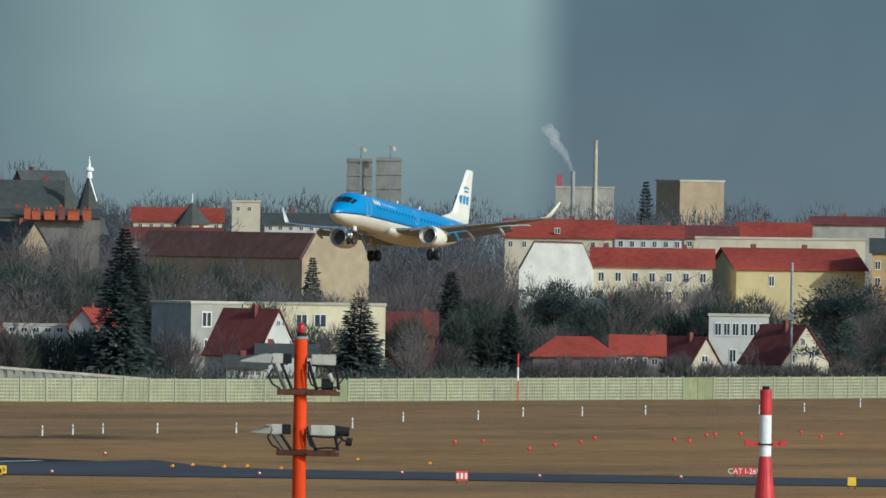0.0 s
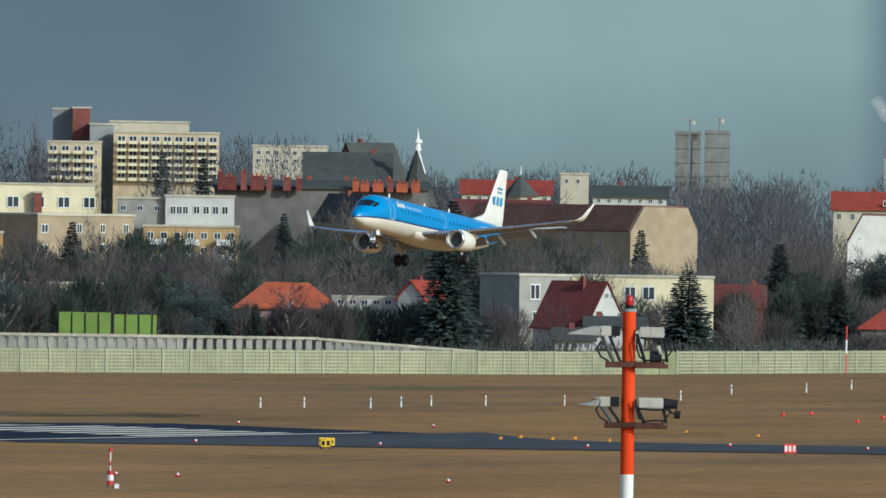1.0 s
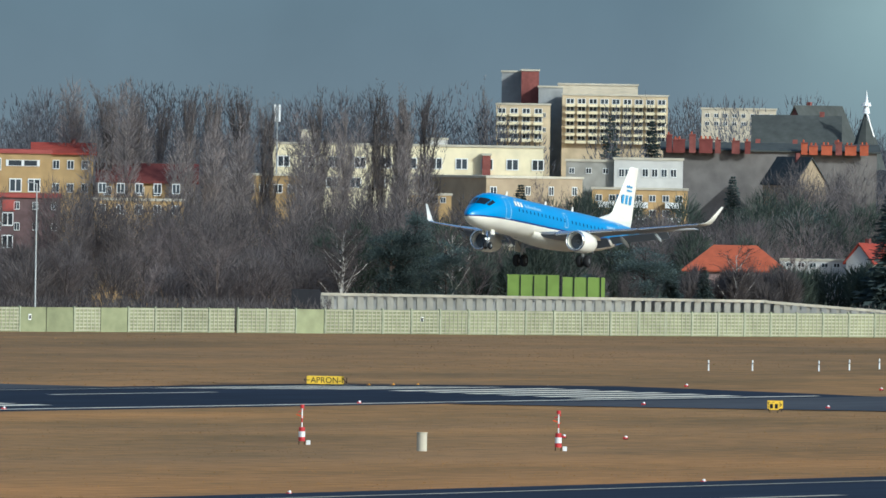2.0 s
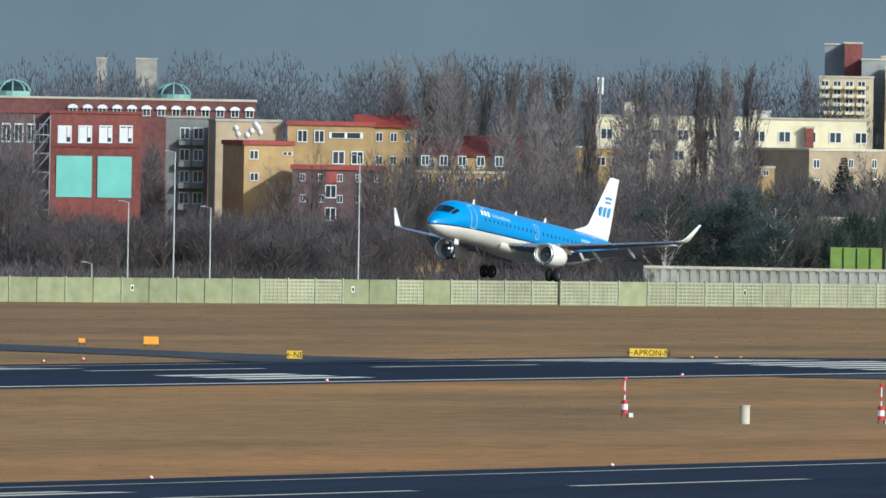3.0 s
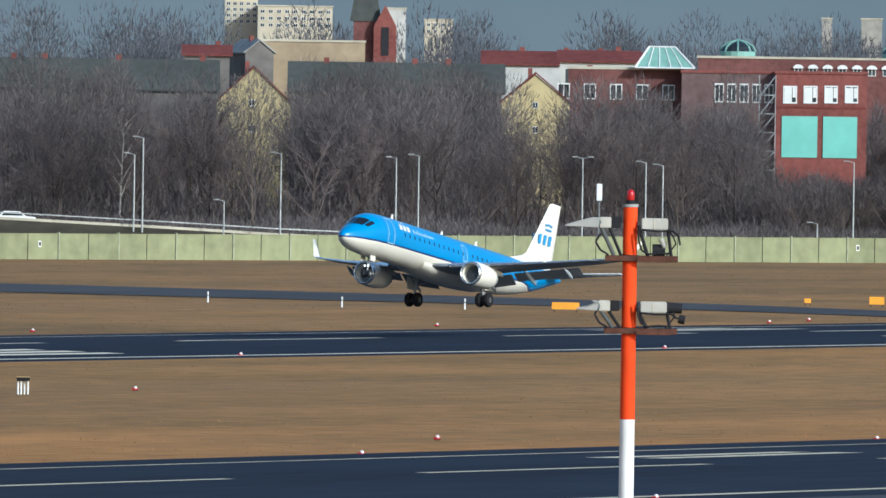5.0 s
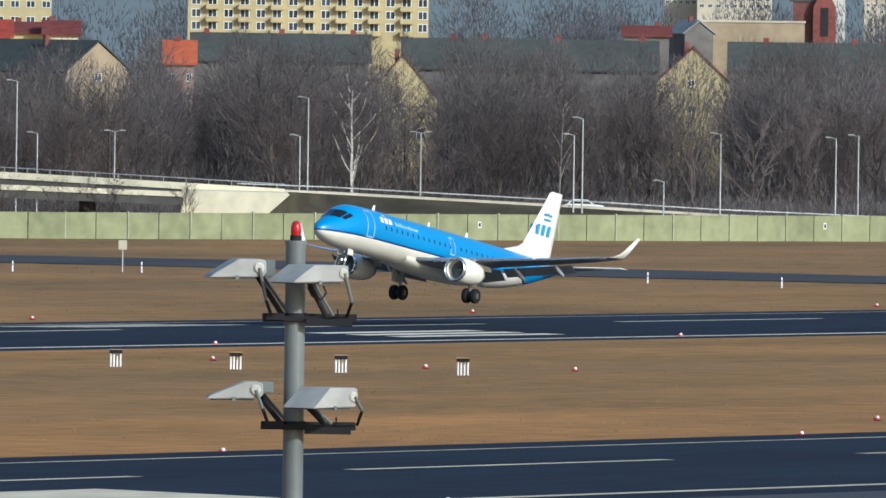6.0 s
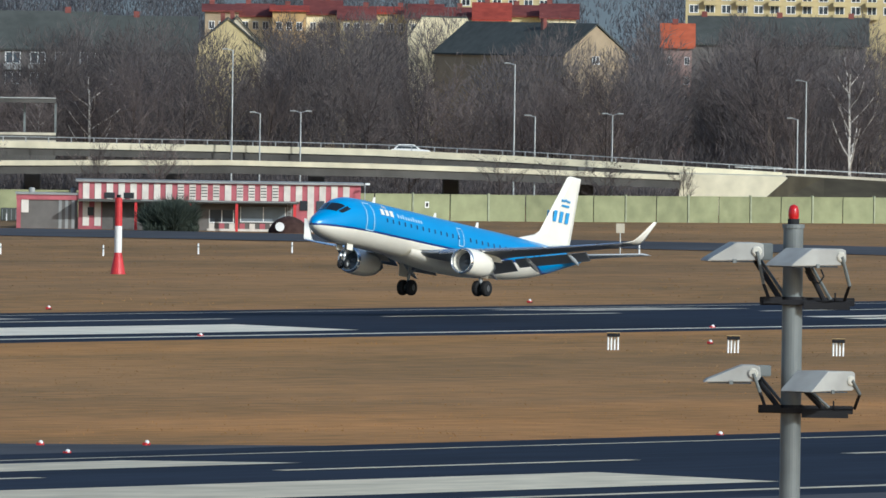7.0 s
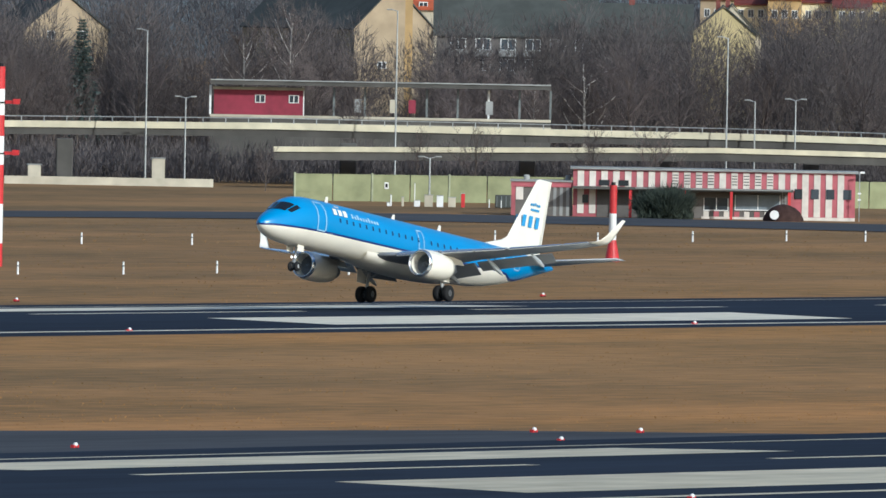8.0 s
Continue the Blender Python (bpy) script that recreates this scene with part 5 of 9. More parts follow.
building('pale high-rise slab in the distance', 'apartment block', 60.833, 3330, 14.51, 20.0, 28.64, CREAM, grids=[(0.89, 13.68, 9, 27.66, 25.0, 3, 0.88, 0.66)])
building('pale apartment block in the distance', 'apartment block', 61.391, 3300, 5.45, 20.0, 26.40, CREAM, grids=[(0.78, 4.72, 4, 25.5, 24.25, 2, 0.65, 0.65)])
building('pale apartment block in the distance', 'apartment block', 61.264, 3340, 3.75, 20.0, 28.52, WHITEW)
building('pale block above distant woods', 'apartment block', 62.721, 3600, 2.14, 20.0, 28.26, GREYW)
building('pale block above distant woods', 'apartment block', 62.853, 3600, 4.40, 20.0, 28.28, GREYW)
building('red-roofed houses behind a workshop', 'house', 61.592, 2362, 21.83, 12.0, 19.38, WHITEW, 'ridge', 21.09, ROOFD)
building('cream high-rise slab with many windows', 'apartment block', 59.128, 2560, 36.00, 14.0, 30.56, YELLOW, grids=[(1.24, 35.13, 15, 26.09, 20.5, 4, 1.44, 1.25)], balconies=[(3.66, 32.7, 7, 25.55, 19.96, 4, 1.9, 0.75)], parapet=YELLOW)
building('cream wing of a high-rise slab', 'apartment block', 58.372, 2600, 13.60, 14.0, 29.32, YELLOW, grids=[(0.91, 12.8, 6, 25.71, 20.93, 3, 1.37, 1.03)])
building('grey-roofed house with lit gable', 'house', 58.722, 2075, 9.74, 26.8, 15.12, TAN, 'end', 18.75, ROOFG, turn=36, wins=[(4.8, 14.44, 1.08, 0.97)])
building('beige house with a cut-off gable', 'house', 58.200, 2112, 8.60, 14.0, 16.9, CREAMY, 'mansard', 19.25, ROOFG)
building('pink house with orange roof', 'house', 59.056, 2085, 3.44, 9.0, 16.26, PINK, 'ridge', 18.87, ROOFO, grids=[(0.71, 2.88, 2, 14.52, 7.32, 4, 0.62, 0.96)])
building('yellow house behind bare trees', 'house', 59.735, 2120, 8.54, 12.0, 12.33, YELLOW, 'end', 17.58, ROOFD, wins=[(4.02, 10.44, 0.97, 0.99), (6.54, 7.82, 1.03, 1.41)])
building('cream gable wall in the wood', 'house', 57.530, 2090, 7.10, 30.0, 15.15, CREAM, 'end', 19.08, ROOFG)
ROW_RNG = random.Random(77)
for _k in range(11):
    building(("terraced house with a red tiled roof", "terraced house with a dark red roof", "terraced house with bright red roof")[_k % 3], 'house', 57.52 + 0.113 * _k, 2300 + 6 * (_k % 2), 4.5, 11.0,
             19.1 + ROW_RNG.uniform(-0.5, 0.5), (CREAMY, OCHRE, TAN, YELLOW)[ROW_RNG.randrange(4)], 'ridge', 20.5 + ROW_RNG.uniform(-0.5, 0.6), (ROOFD, ROOFD, ROOFR)[_k % 3], grids=[(0.9, 3.6, 3, 17.6, 17.6, 1, 0.8, 1.1)])
building('long house with slate grey roof', 'house', 59.147, 2165, 22.16, 12.0, 16.47, DGREY, 'ridge', 19.76, ROOFG)
building('beige house with wide gable', 'house', 55.259, 2040, 10.60, 11.8, 14.83, TAN, 'end', 18.87, ROOFG, turn=20, wins=[(3.38, 14.1, 0.98, 1.03), (7.46, 14.16, 0.84, 1.02)])
building('beige gabled house with dark roof', 'house', 56.363, 2050, 10.94, 27.1, 15.64, TAN, 'end', 20.72, ROOFG, turn=30, wins=[(3.84, 11.15, 1.23, 0.83)])
building('grey house with balconies and dark roof', 'apartment block', 56.639, 2055, 19.00, 12.0, 15.08, DGREY, 'ridge', 19.29, ROOFG, grids=[(2.6, 17.57, 6, 13.87, 11.43, 2, 1.9, 1.49)], balconies=[(2.6, 17.57, 6, 13.2, 10.7, 2, 2.3, 0.75)], parapet=CONCG)
building('cream house with orange tiled roof', 'house', 56.549, 2200, 9.80, 10.0, 17.80, CREAM, 'ridge', 21.43, ROOFO, wins=[(1.67, 17.96, 1.14, 1.18), (4.35, 18.01, 0.71, 0.88)])
building('long dark roofed house behind trees', 'house', 57.169, 2075, 11.51, 12.0, 14.74, DGREY, 'ridge', 18.85, ROOFG)
building('yellow gable end among trees', 'house', 57.491, 2080, 7.76, 30.0, 15.58, YELLOW, 'end', 18.88, ROOFG)
building('red painted hut on a platform', 'hut', 55.897, 1926, 10.05, 3.0, 8.85, HUTR, grids=[(5.2, 9.0, 2, 7.85, 7.9, 1, 1.14, 0.9)])



# ---- landmarks behind the houses ----
def cyl(name, p0, p1, r, material, parent, r1=None, n=12, label=""):
    return tubem(name, p0, p1, r, material, parent, r1, n, label)


def landmarks():
    # teal panels, outside stair and roof lantern of the workshop
    base = spot(62.578, 2100)
    shop = next(o for o in bpy.data.objects if o.get("label") == "red brick workshop with teal panels")
    for x0, x1 in ((0.85, 5.25), (5.95, 10.15)):
        boxm("teal_panel", x0, x1, -0.12, 0.05, 8.8, 13.9, TEAL, shop, "large teal panel")
    # White panels over the panes stand for blinds and reflected sky.
    for x in (1.82, 4.34, 6.88, 9.4):
        boxm("blind", x - 0.70, x + 0.22, -0.07, -0.035, 15.62, 17.46, FRAMEW, shop, "white panel for blind and sky reflection")
        boxm("blind", x + 0.30, x + 0.70, -0.07, -0.035, 16.2, 17.46, FRAMEW, shop)
    boxm("band", 0.1, 11.1, -0.08, 0.05, 14.9, 15.15, ROOFD, shop)
    stair = empty("fire_stair", spot(62.515, 2104, 0), "grey steel outside stair on a brick wing", "stair")
    for k in range(5):
        boxm("landing", 0, 2.0, -1.6, -0.1, 7.2 + 2.3 * k, 7.35 + 2.3 * k, STEEL, stair)
        bm = bmesh.new()
        tube(bm, (0.1, -1.5, 7.2 + 2.3 * k), (1.9, -1.5, 9.5 + 2.3 * k), 0.10, n=6)
        part("flight", bm, STEEL, stair)
    for x in (0.0, 2.0):
        cyl("post", (x, -1.55, -1.4), (x, -1.55, 18.9), 0.07, STEEL, stair, n=6)
    for b, w, zt, z0 in ((62.441, 2.4, 23.2, 21.0), (62.980, 2.3, 23.0, 20.9)):
        dome = empty("glass_dome", spot(b, 2334, z0), "green copper and glass roof dome", "dome")
        cyl("drum", (0, 0, -1.2), (0, 0, 0.7), w, COPPER, dome, n=16)
        bm = bmesh.new()
        lathe(bm, [(0.7, w), (1.3, w * 0.86), (1.8, w * 0.55), (2.1, w * 0.18)], pose(0, 0, 0, 0, -90, 0), 16)
        part("shell", bm, GLASS, dome, "dark glass shell")
        for k in range(8):
            a = math.pi * 2 * k / 8
            bm = bmesh.new()
            for (r0, z0b), (r1, z1b) in (((w, 0.7), (w * 0.87, 1.35)), ((w * 0.87, 1.35), (w * 0.56, 1.88)), ((w * 0.56, 1.88), (0.05, 2.25))):
                tube(bm, (r0 * math.cos(a), r0 * math.sin(a), z0b), (r1 * math.cos(a), r1 * math.sin(a), z1b), 0.13, n=5)
            part("rib", bm, COPPER, dome)
    lan = empty("glass_pyramid", spot(62.19, 2122, 19.6) @ Matrix.Diagonal((0.95, 0.95, 0.8, 1)), "glass pyramid roof with pale ribs", "roof lantern")
    bm = bmesh.new()
    v = [bm.verts.new(p) for p in ((-3.6, -3, 0), (4.2, -3, 0), (4.2, 3, 0), (-3.6, 3, 0), (-1.8, 0, 3.2), (1.6, 0, 3.2))]
    for f in ((0, 1, 5, 4), (1, 2, 5), (2, 3, 4, 5), (3, 0, 4)):
        bm.faces.new([v[i] for i in f])
    part("glazing", bm, COPPER, lan, "green glass slopes")
    for a, b in ((0, 4), (1, 5), (4, 5), (0, 1)):
        ps = ((-3.6, -3.05, 0), (4.2, -3.05, 0), 0, 0, (-1.8, -0.05, 3.25), (1.6, -0.05, 3.25))
        cyl("rib", ps[a], ps[b], 0.14, WHITEP, lan, n=5)
    for k in range(4):
        cyl("rib", (-1.9 + 1.5 * k, -3.05, 0.05), (-1.2 + 0.75 * k, -0.05, 3.2), 0.07, WHITEP, lan, n=5)
    # dishes on the tan stairwell
    for b, z in ((63.188, 17.6), (63.254, 18.1), (63.240, 17.3), (63.226, 16.75), (63.269, 17.15), (63.196, 16.85), (63.262, 17.7)):
        dish = empty("satellite_dish", spot(b, 2135, z), "white satellite dish on a wall", "dish")
        bm = bmesh.new()
        lathe(bm, [(0.0, 0.02), (0.05, 0.22), (0.14, 0.40), (0.17, 0.40), (0.08, 0.22), (0.05, 0.02)], pose(0, -0.4, 0, 0, 0, 65), 14)
        part("bowl", bm, WHITEP, dish, smooth=True)
        cyl("arm", (0, -0.3, -0.1), (0, 3.5, -0.6), 0.04, STEEL, dish, n=5)
    # thick red fascias round the flat roofs of the ochre flats, and one red panel
    for word, z, x1, d in (("ochre apartment block with red roof edge", 15.9, 6.33, 10.3), ("tan apartment block with red roof line", 18.4, 10.89, 10.0), ("brick and grey apartment wing", 13.0, 11.34, 9.0)):
        flat = next(o for o in bpy.data.objects if o.get("label") == word)
        for nm, q in (("front", (-0.2, x1 + 0.2, -0.22, -0.16)), ("side", (-0.24, -0.16, -0.16, d))):
            boxm("fascia", *q, z - 0.32, z + 0.20, FASCIA, flat, "salmon red roof fascia")
        if word.startswith("brick"):
            boxm("red_panel", 4.1, 5.7, -0.1, -0.02, 11.0, 12.4, FASCIA, flat, "salmon red wall panel")
    # pale round hoods over the windows of the long brick block
    block = next(o for o in bpy.data.objects if o.get("label") == "long brick block with arched white windows")
    for k in range(13):
        bm = bmesh.new()
        cx = 13.59 + (37.58 - 13.59) * k / 12
        prism(bm, [(cx + 0.72 * math.cos(math.pi * q / 8), 19.52 + 0.55 * math.sin(math.pi * q / 8)) for q in range(9)], -0.4, -0.02)
        part("hood", bm, WHITEP, block, "white arched window hood")
    # brick church with dark spire
    ch = empty("church", spot(61.20, 2700), "red brick church tower with a dark pointed spire", "church")
    boxm("tower", -2.2, 1.7, 0, 5, -2, 25.5, DBRICR, ch)
    bm = bmesh.new()
    for q in ((-2.8, -0.2), (2.2, -0.2), (2.2, 5.2), (-2.8, 5.2)):
        bm.verts.new((*q, 25.4))
    bm.verts.new((-0.3, 2.5, 40))
    bm.verts.ensure_lookup_table()
    for i in range(4):
        bm.faces.new((bm.verts[i], bm.verts[(i + 1) % 4], bm.verts[4]))
    part("spire", bm, ROOFG, ch, "dark slate spire")
    bm = bmesh.new()
    prism(bm, [(1.0, 17), (4.6, 17), (4.6, 24.6), (2.8, 28.0), (1.0, 24.6)], -1.5, 3)
    part("gable", bm, BRICK, ch, "red brick gable")
    boxm("belfry_opening", 2.2, 3.4, -1.6, -1.45, 20, 24.5, DARK, ch)
    # white-capped spire
    sp = empty("spire", spot(66.38, 2500, 0), "slim white-capped spire behind roofs", "spire")
    cyl("shaft", (0, 0, -1.5), (0, 0, 25.2), 0.5, ROOFG, sp, 0.3, 8)
    cyl("cap", (0, 0, 25.2), (0, 0, 28.5), 0.55, WHITEP, sp, 0.03, 10, "white pointed cap")
    # A white tube drawn in where light catches the slanting roof edge.
    cyl("lit_edge", (0.1, -0.4, 25.2), (1.1, -0.4, 21.8), 0.16, WHITEP, sp, 0.22, 6, "white strip drawn as a lit roof edge")
    cyl("roof", (0, 0, 17.0), (0, 0, 25.0), 3.0, ROOFG, sp, 0.35, 8, "steep dark roof")
    cyl("ball", (0, 0, 26.3), (0, 0, 26.8), 0.75, WHITEP, sp, 0.6, 10)
    tu = empty("turret", spot(66.727, 2600, 0), "dark pointed roof turret", "turret")
    cyl("roof", (0, 0, 18.5), (0, 0, 21.8), 2.9, ROOFG, tu, 0.1, 8)
    cyl("drum", (0, 0, -1.5), (0, 0, 18.6), 2.5, CREAM, tu, 2.5, 8)
    cyl("finial", (0, 0, 21.6), (0, 0, 23.2), 0.12, WHITEP, tu, 0.05, 6)
    # timbering on the hall
    hall = next(o for o in bpy.data.objects if o.get("label") == "half-timbered gabled hall with dark steep roof")
    for k in range(6):
        x = 0.5 + 1.0 * k
        boxm("timber", x, x + 0.22, -0.1, 0.02, 17, 20.2 + 3.2 * (1 - abs(k - 2.5) / 2.5), CONCG, hall)
    # chimney, plant and crane far off
    stack = empty("factory_chimney", spot(68.075, 3500, 0), "slim pale factory chimney", "chimney")
    cyl("shaft", (0, 0, -2), (0, 0, 35.2), 0.55, CONC, stack, 0.38, 12)
    cyl("rim", (0, 0, 35.0), (0, 0, 35.4), 0.46, CONCG, stack, 0.46, 12)
    st2 = empty("factory_chimney", spot(68.00, 3490, 0), "short grey flue beside a plant", "chimney")
    cyl("shaft", (0, 0, -2), (0, 0, 29.0), 0.45, CONCG, st2, 0.4, 10)
    silo = empty("silo", spot(67.955, 3545, 0), "red painted plant tower", "tower")
    boxm("body", -0.6, 0.6, 0, 2, -2, 28.4, FADEDR, silo)
    plume = empty("steam_plume", spot(67.99, 3495, 29.2), "pale steam rising from a plant flue", "steam")
    rng = random.Random(5)
    for k in range(13):
        u = k / 12
        bm = bmesh.new()
        bmesh.ops.create_icosphere(bm, subdivisions=2, radius=0.35 + 1.0 * u)
        for v in bm.verts:
            v.co *= 1 + 0.3 * noise.noise(v.co * 1.5 + Vector((k, 0, 0)))
        bmesh.ops.translate(bm, verts=bm.verts[:], vec=(0.3 - 5.0 * u ** 1.3 + rng.uniform(-0.6, 0.6) * u, rng.uniform(-1, 1), 8.2 * u))
        part("puff", bm, STEAMM, plume, smooth=True)
    for b, z in ((67.285, 33.3), (67.383, 33.6)):
        tw = empty("tower_block", spot(b, 3520, 0), "grey concrete tower block under construction", "tower")
        boxm("body", -2.6, 2.6, 0, 6, -2, z - 2.2, BLOCKG, tw)
        for k in range(9):
            boxm("floor_edge", -2.75, 2.75, -0.2, 6.2, z - 3.0 - 2.9 * k, z - 2.7 - 2.9 * k, BLOCKG, tw)
        cr = empty("tower_crane", spot(b + 0.005, 3515, 0), "grey tower crane on a tower block", "crane")
        boxm("mast", -0.2, 0.2, 0, 0.4, -2, z + 0.2, BLUEG, cr)
        boxm("jib", -2.0 if b < 67.3 else -0.9, 0.9, 0, 0.3, z - 0.1, z + 0.25, CONCG, cr)
        boxm("counterweight", 0.5, 1.1, -0.1, 0.5, z - 0.9, z - 0.1, CONC, cr)
    # aerial mast and rooftop dish
    an = empty("radio_mast", spot(64.409, 2300, 15.0), "white antenna mast on a flat roof", "antenna")
    cyl("pole", (0, 0, 0), (0, 0, 9.8), 0.10, STEEL, an, n=6)
    for x in (-0.3, 0.3):
        boxm("panel_antenna", x - 0.14, x + 0.14, -0.2, 0.1, 7.6, 9.9, WHITEP, an)
    # brick chimneys on the long grey roofs
    for b, wd, top, m in ((65.722, 0.8, 21.6, ROOFD), (65.755, 1.7, 21.0, ROOFD), (65.80, 0.9, 21.7, BRICK), (65.845, 1.9, 21.1, ROOFD), (65.885, 0.8, 21.0, BRICK), (65.945, 1.1, 20.9, BRICK), (65.985, 0.8, 20.8, ROOFD),
                          (66.175, 0.9, 20.8, ROOFO), (66.205, 1.2, 20.4, ROOFO), (66.25, 1.5, 20.5, ROOFO), (66.29, 0.9, 20.9, BRICK), (66.33, 1.6, 20.5, ROOFO), (66.375, 1.2, 20.6, ROOFO)):
        c = empty("chimney_stack", spot(b, 2393.5, 0), "orange-red brick chimney stack", "chimney", "roof chimneys")
        boxm("shaft", -wd / 2, wd / 2, 0, 0.8, 19.2, top, m, c)
        boxm("cap", -wd / 2 - 0.08, wd / 2 + 0.08, -0.1, 0.9, top, top + 0.14, BRICK, c)
        for q in range(max(1, int(wd / 0.6))):
            cyl("pot", ((q + 0.5) * 0.6 - wd / 2, 0.4, top + 0.14), ((q + 0.5) * 0.6 - wd / 2, 0.4, top + 0.5), 0.14, ROOFO, c, 0.11, 8)
    # vent pipe by the yellow block
    vp = empty("flue_pipe", spot(68.738, 2205, 0), "tall grey steel flue pipe", "pipe")
    cyl("pipe", (0, 0, -1.2), (0, 0, 15.3), 0.18, STEEL, vp, n=10)
    boxm("fan_box", -0.5, 0.6, -0.3, 0.3, 7.9, 9.0, STEEL, vp)
    # green court screen
    gc = empty("court_screen", spot(65.185, 1980, 0), "dark green sports court screen between posts", "screen")
    for x0, x1, z in ((0, 6.1, 5.4), (6.5, 11.4, 5.2)):
        boxm("sheet", x0, x1, 0, 0.1, -1.2, z, GREENF, gc)
    for k in range(8):
        boxm("post", 1.55 * k, 1.55 * k + 0.12, -0.1, 0.0, -1.2, 5.3, BLACKM, gc)
    # platform canopy
    pc = empty("platform_canopy", spot(55.885, 1925, 0), "dark station platform roof on white posts", "canopy")
    w = 1925 * radians(1.14)
    boxm("roof", 0, w, -1, 4, 9.4, 9.95, CONCD, pc, "dark platform roof")
    boxm("roof_edge", 0, w, -1.15, -1.0, 9.86, 10.0, CONCG, pc, "grey roof edge")
    boxm("platform", 0, w, -2, 6, -1.2, 6.0, CONCD, pc)
    boxm("platform_edge", 0, w, -2.2, -2.0, 5.75, 6.05, CONC, pc, "pale platform edge")
    boxm("track_edge", 4, w, -3.2, -3.0, 5.0, 5.2, CONC, pc, "pale track edge")
    for k in range(12):
        boxm("post", w * k / 11 - 0.12, w * k / 11 + 0.12, 1, 1.25, 6.0, 9.3, WHITEP if k % 3 == 0 else GREYP, pc)
    for k, (x, m) in enumerate(((20.2, CONC), (22.3, HUTR), (31, CONCG), (16.2, CONCG))):
        boxm("poster", x, x + 0.8, -0.4, -0.2, 6.5, 8.0, m, pc)
    ot = empty("orange_mast", spot(56.545, 2040, 0), "tall orange brick chimney shaft", "chimney")
    boxm("shaft", -0.45, 0.45, 0, 0.8, -1.2, 24.5, OCHRE, ot)
    wb = empty("white_box_mast", spot(61.985, 1880, 0), "white box on a thin grey post", "box")
    cyl("post", (0, 0, -1.5), (0, 0, 5.3), 0.06, STEEL, wb, n=6)
    boxm("box", -0.31, 0.31, -0.2, 0.2, 5.25, 7.1, WHITEP, wb, "", 0.04)


STEAMM = bpy.data.materials.new("soft_steam")
STEAMM.use_nodes = True
_n, _l = STEAMM.node_tree.nodes, STEAMM.node_tree.links
_mix, _tr, _df = _n.new("ShaderNodeMixShader"), _n.new("ShaderNodeBsdfTransparent"), _n.new("ShaderNodeBsdfDiffuse")
_df.inputs["Color"].default_value = (1.0, 0.96, 0.94, 1)
_mix.inputs["Fac"].default_value = 0.07
_l.new(_tr.outputs[0], _mix.inputs[1])
_l.new(_df.outputs[0], _mix.inputs[2])
_l.new(_mix.outputs[0], _n["Material Output"].inputs["Surface"])
landmarks()


# ---- street lamps ----
def street_lamp(kind, bearing, dist, top):
    ob = empty("street_lamp", spot(bearing, dist, 0), "slim grey street lamp post" if kind == 1 else "grey street lamp with two arms", "street lamp", "motorway lamps")
    bm = bmesh.new()
    tube(bm, (0, 0, -1.5), (0, 0, top - 0.1), 0.11, 0.07, 8)
    part("pole", bm, STEEL, ob)
    for s in ((-1, 1) if kind == 2 else (-1,)):
        bm = bmesh.new()
        tube(bm, (0, 0, top - 0.15), (s * 0.55, 0, top), 0.05, 0.05, 6)
        arm = part("arm", bm, STEEL, ob)
        bm = bmesh.new()
        box(bm, s * 0.85 - 0.33, s * 0.85 + 0.33, -0.14, 0.14, top - 0.05, top + 0.10)
        bmesh.ops.bevel(bm, geom=bm.edges[:], offset=0.04, segments=1, affect='EDGES')
        part("lantern", bm, CONCG, ob)


street_lamp(1, 61.304, 1850, 9.9)
street_lamp(1, 61.379, 1850, 10.2)
street_lamp(1, 60.918, 1850, 10.2)
street_lamp(2, 61.928, 1880, 10.0)
street_lamp(1, 62.140, 1882, 9.6)
street_lamp(1, 62.197, 1883, 9.3)
street_lamp(1, 62.836, 1893, 9.9)
street_lamp(1, 62.989, 1896, 15.5)
street_lamp(1, 63.111, 1899, 9.4)
street_lamp(1, 62.716, 1890, 3.1)
street_lamp(1, 60.729, 1850, 5.0)
street_lamp(1, 63.608, 1909, 15.4)
street_lamp(1, 59.536, 1850, 13.5)
street_lamp(1, 59.509, 1850, 9.4)
street_lamp(1, 60.456, 1850, 11.7)
street_lamp(2, 59.914, 1850, 9.9)
street_lamp(2, 58.889, 1850, 9.6)
street_lamp(1, 58.560, 1850, 14.9)
street_lamp(1, 58.630, 1850, 9.3)
street_lamp(1, 60.427, 1850, 9.9)
street_lamp(1, 57.615, 1850, 16.0)
street_lamp(2, 57.845, 1850, 9.4)
street_lamp(1, 57.709, 1850, 9.2)
street_lamp(1, 55.671, 1850, 15.7)
street_lamp(2, 55.803, 1850, 8.5)
street_lamp(1, 56.507, 1850, 18.3)
street_lamp(2, 56.624, 1700, 4.1)


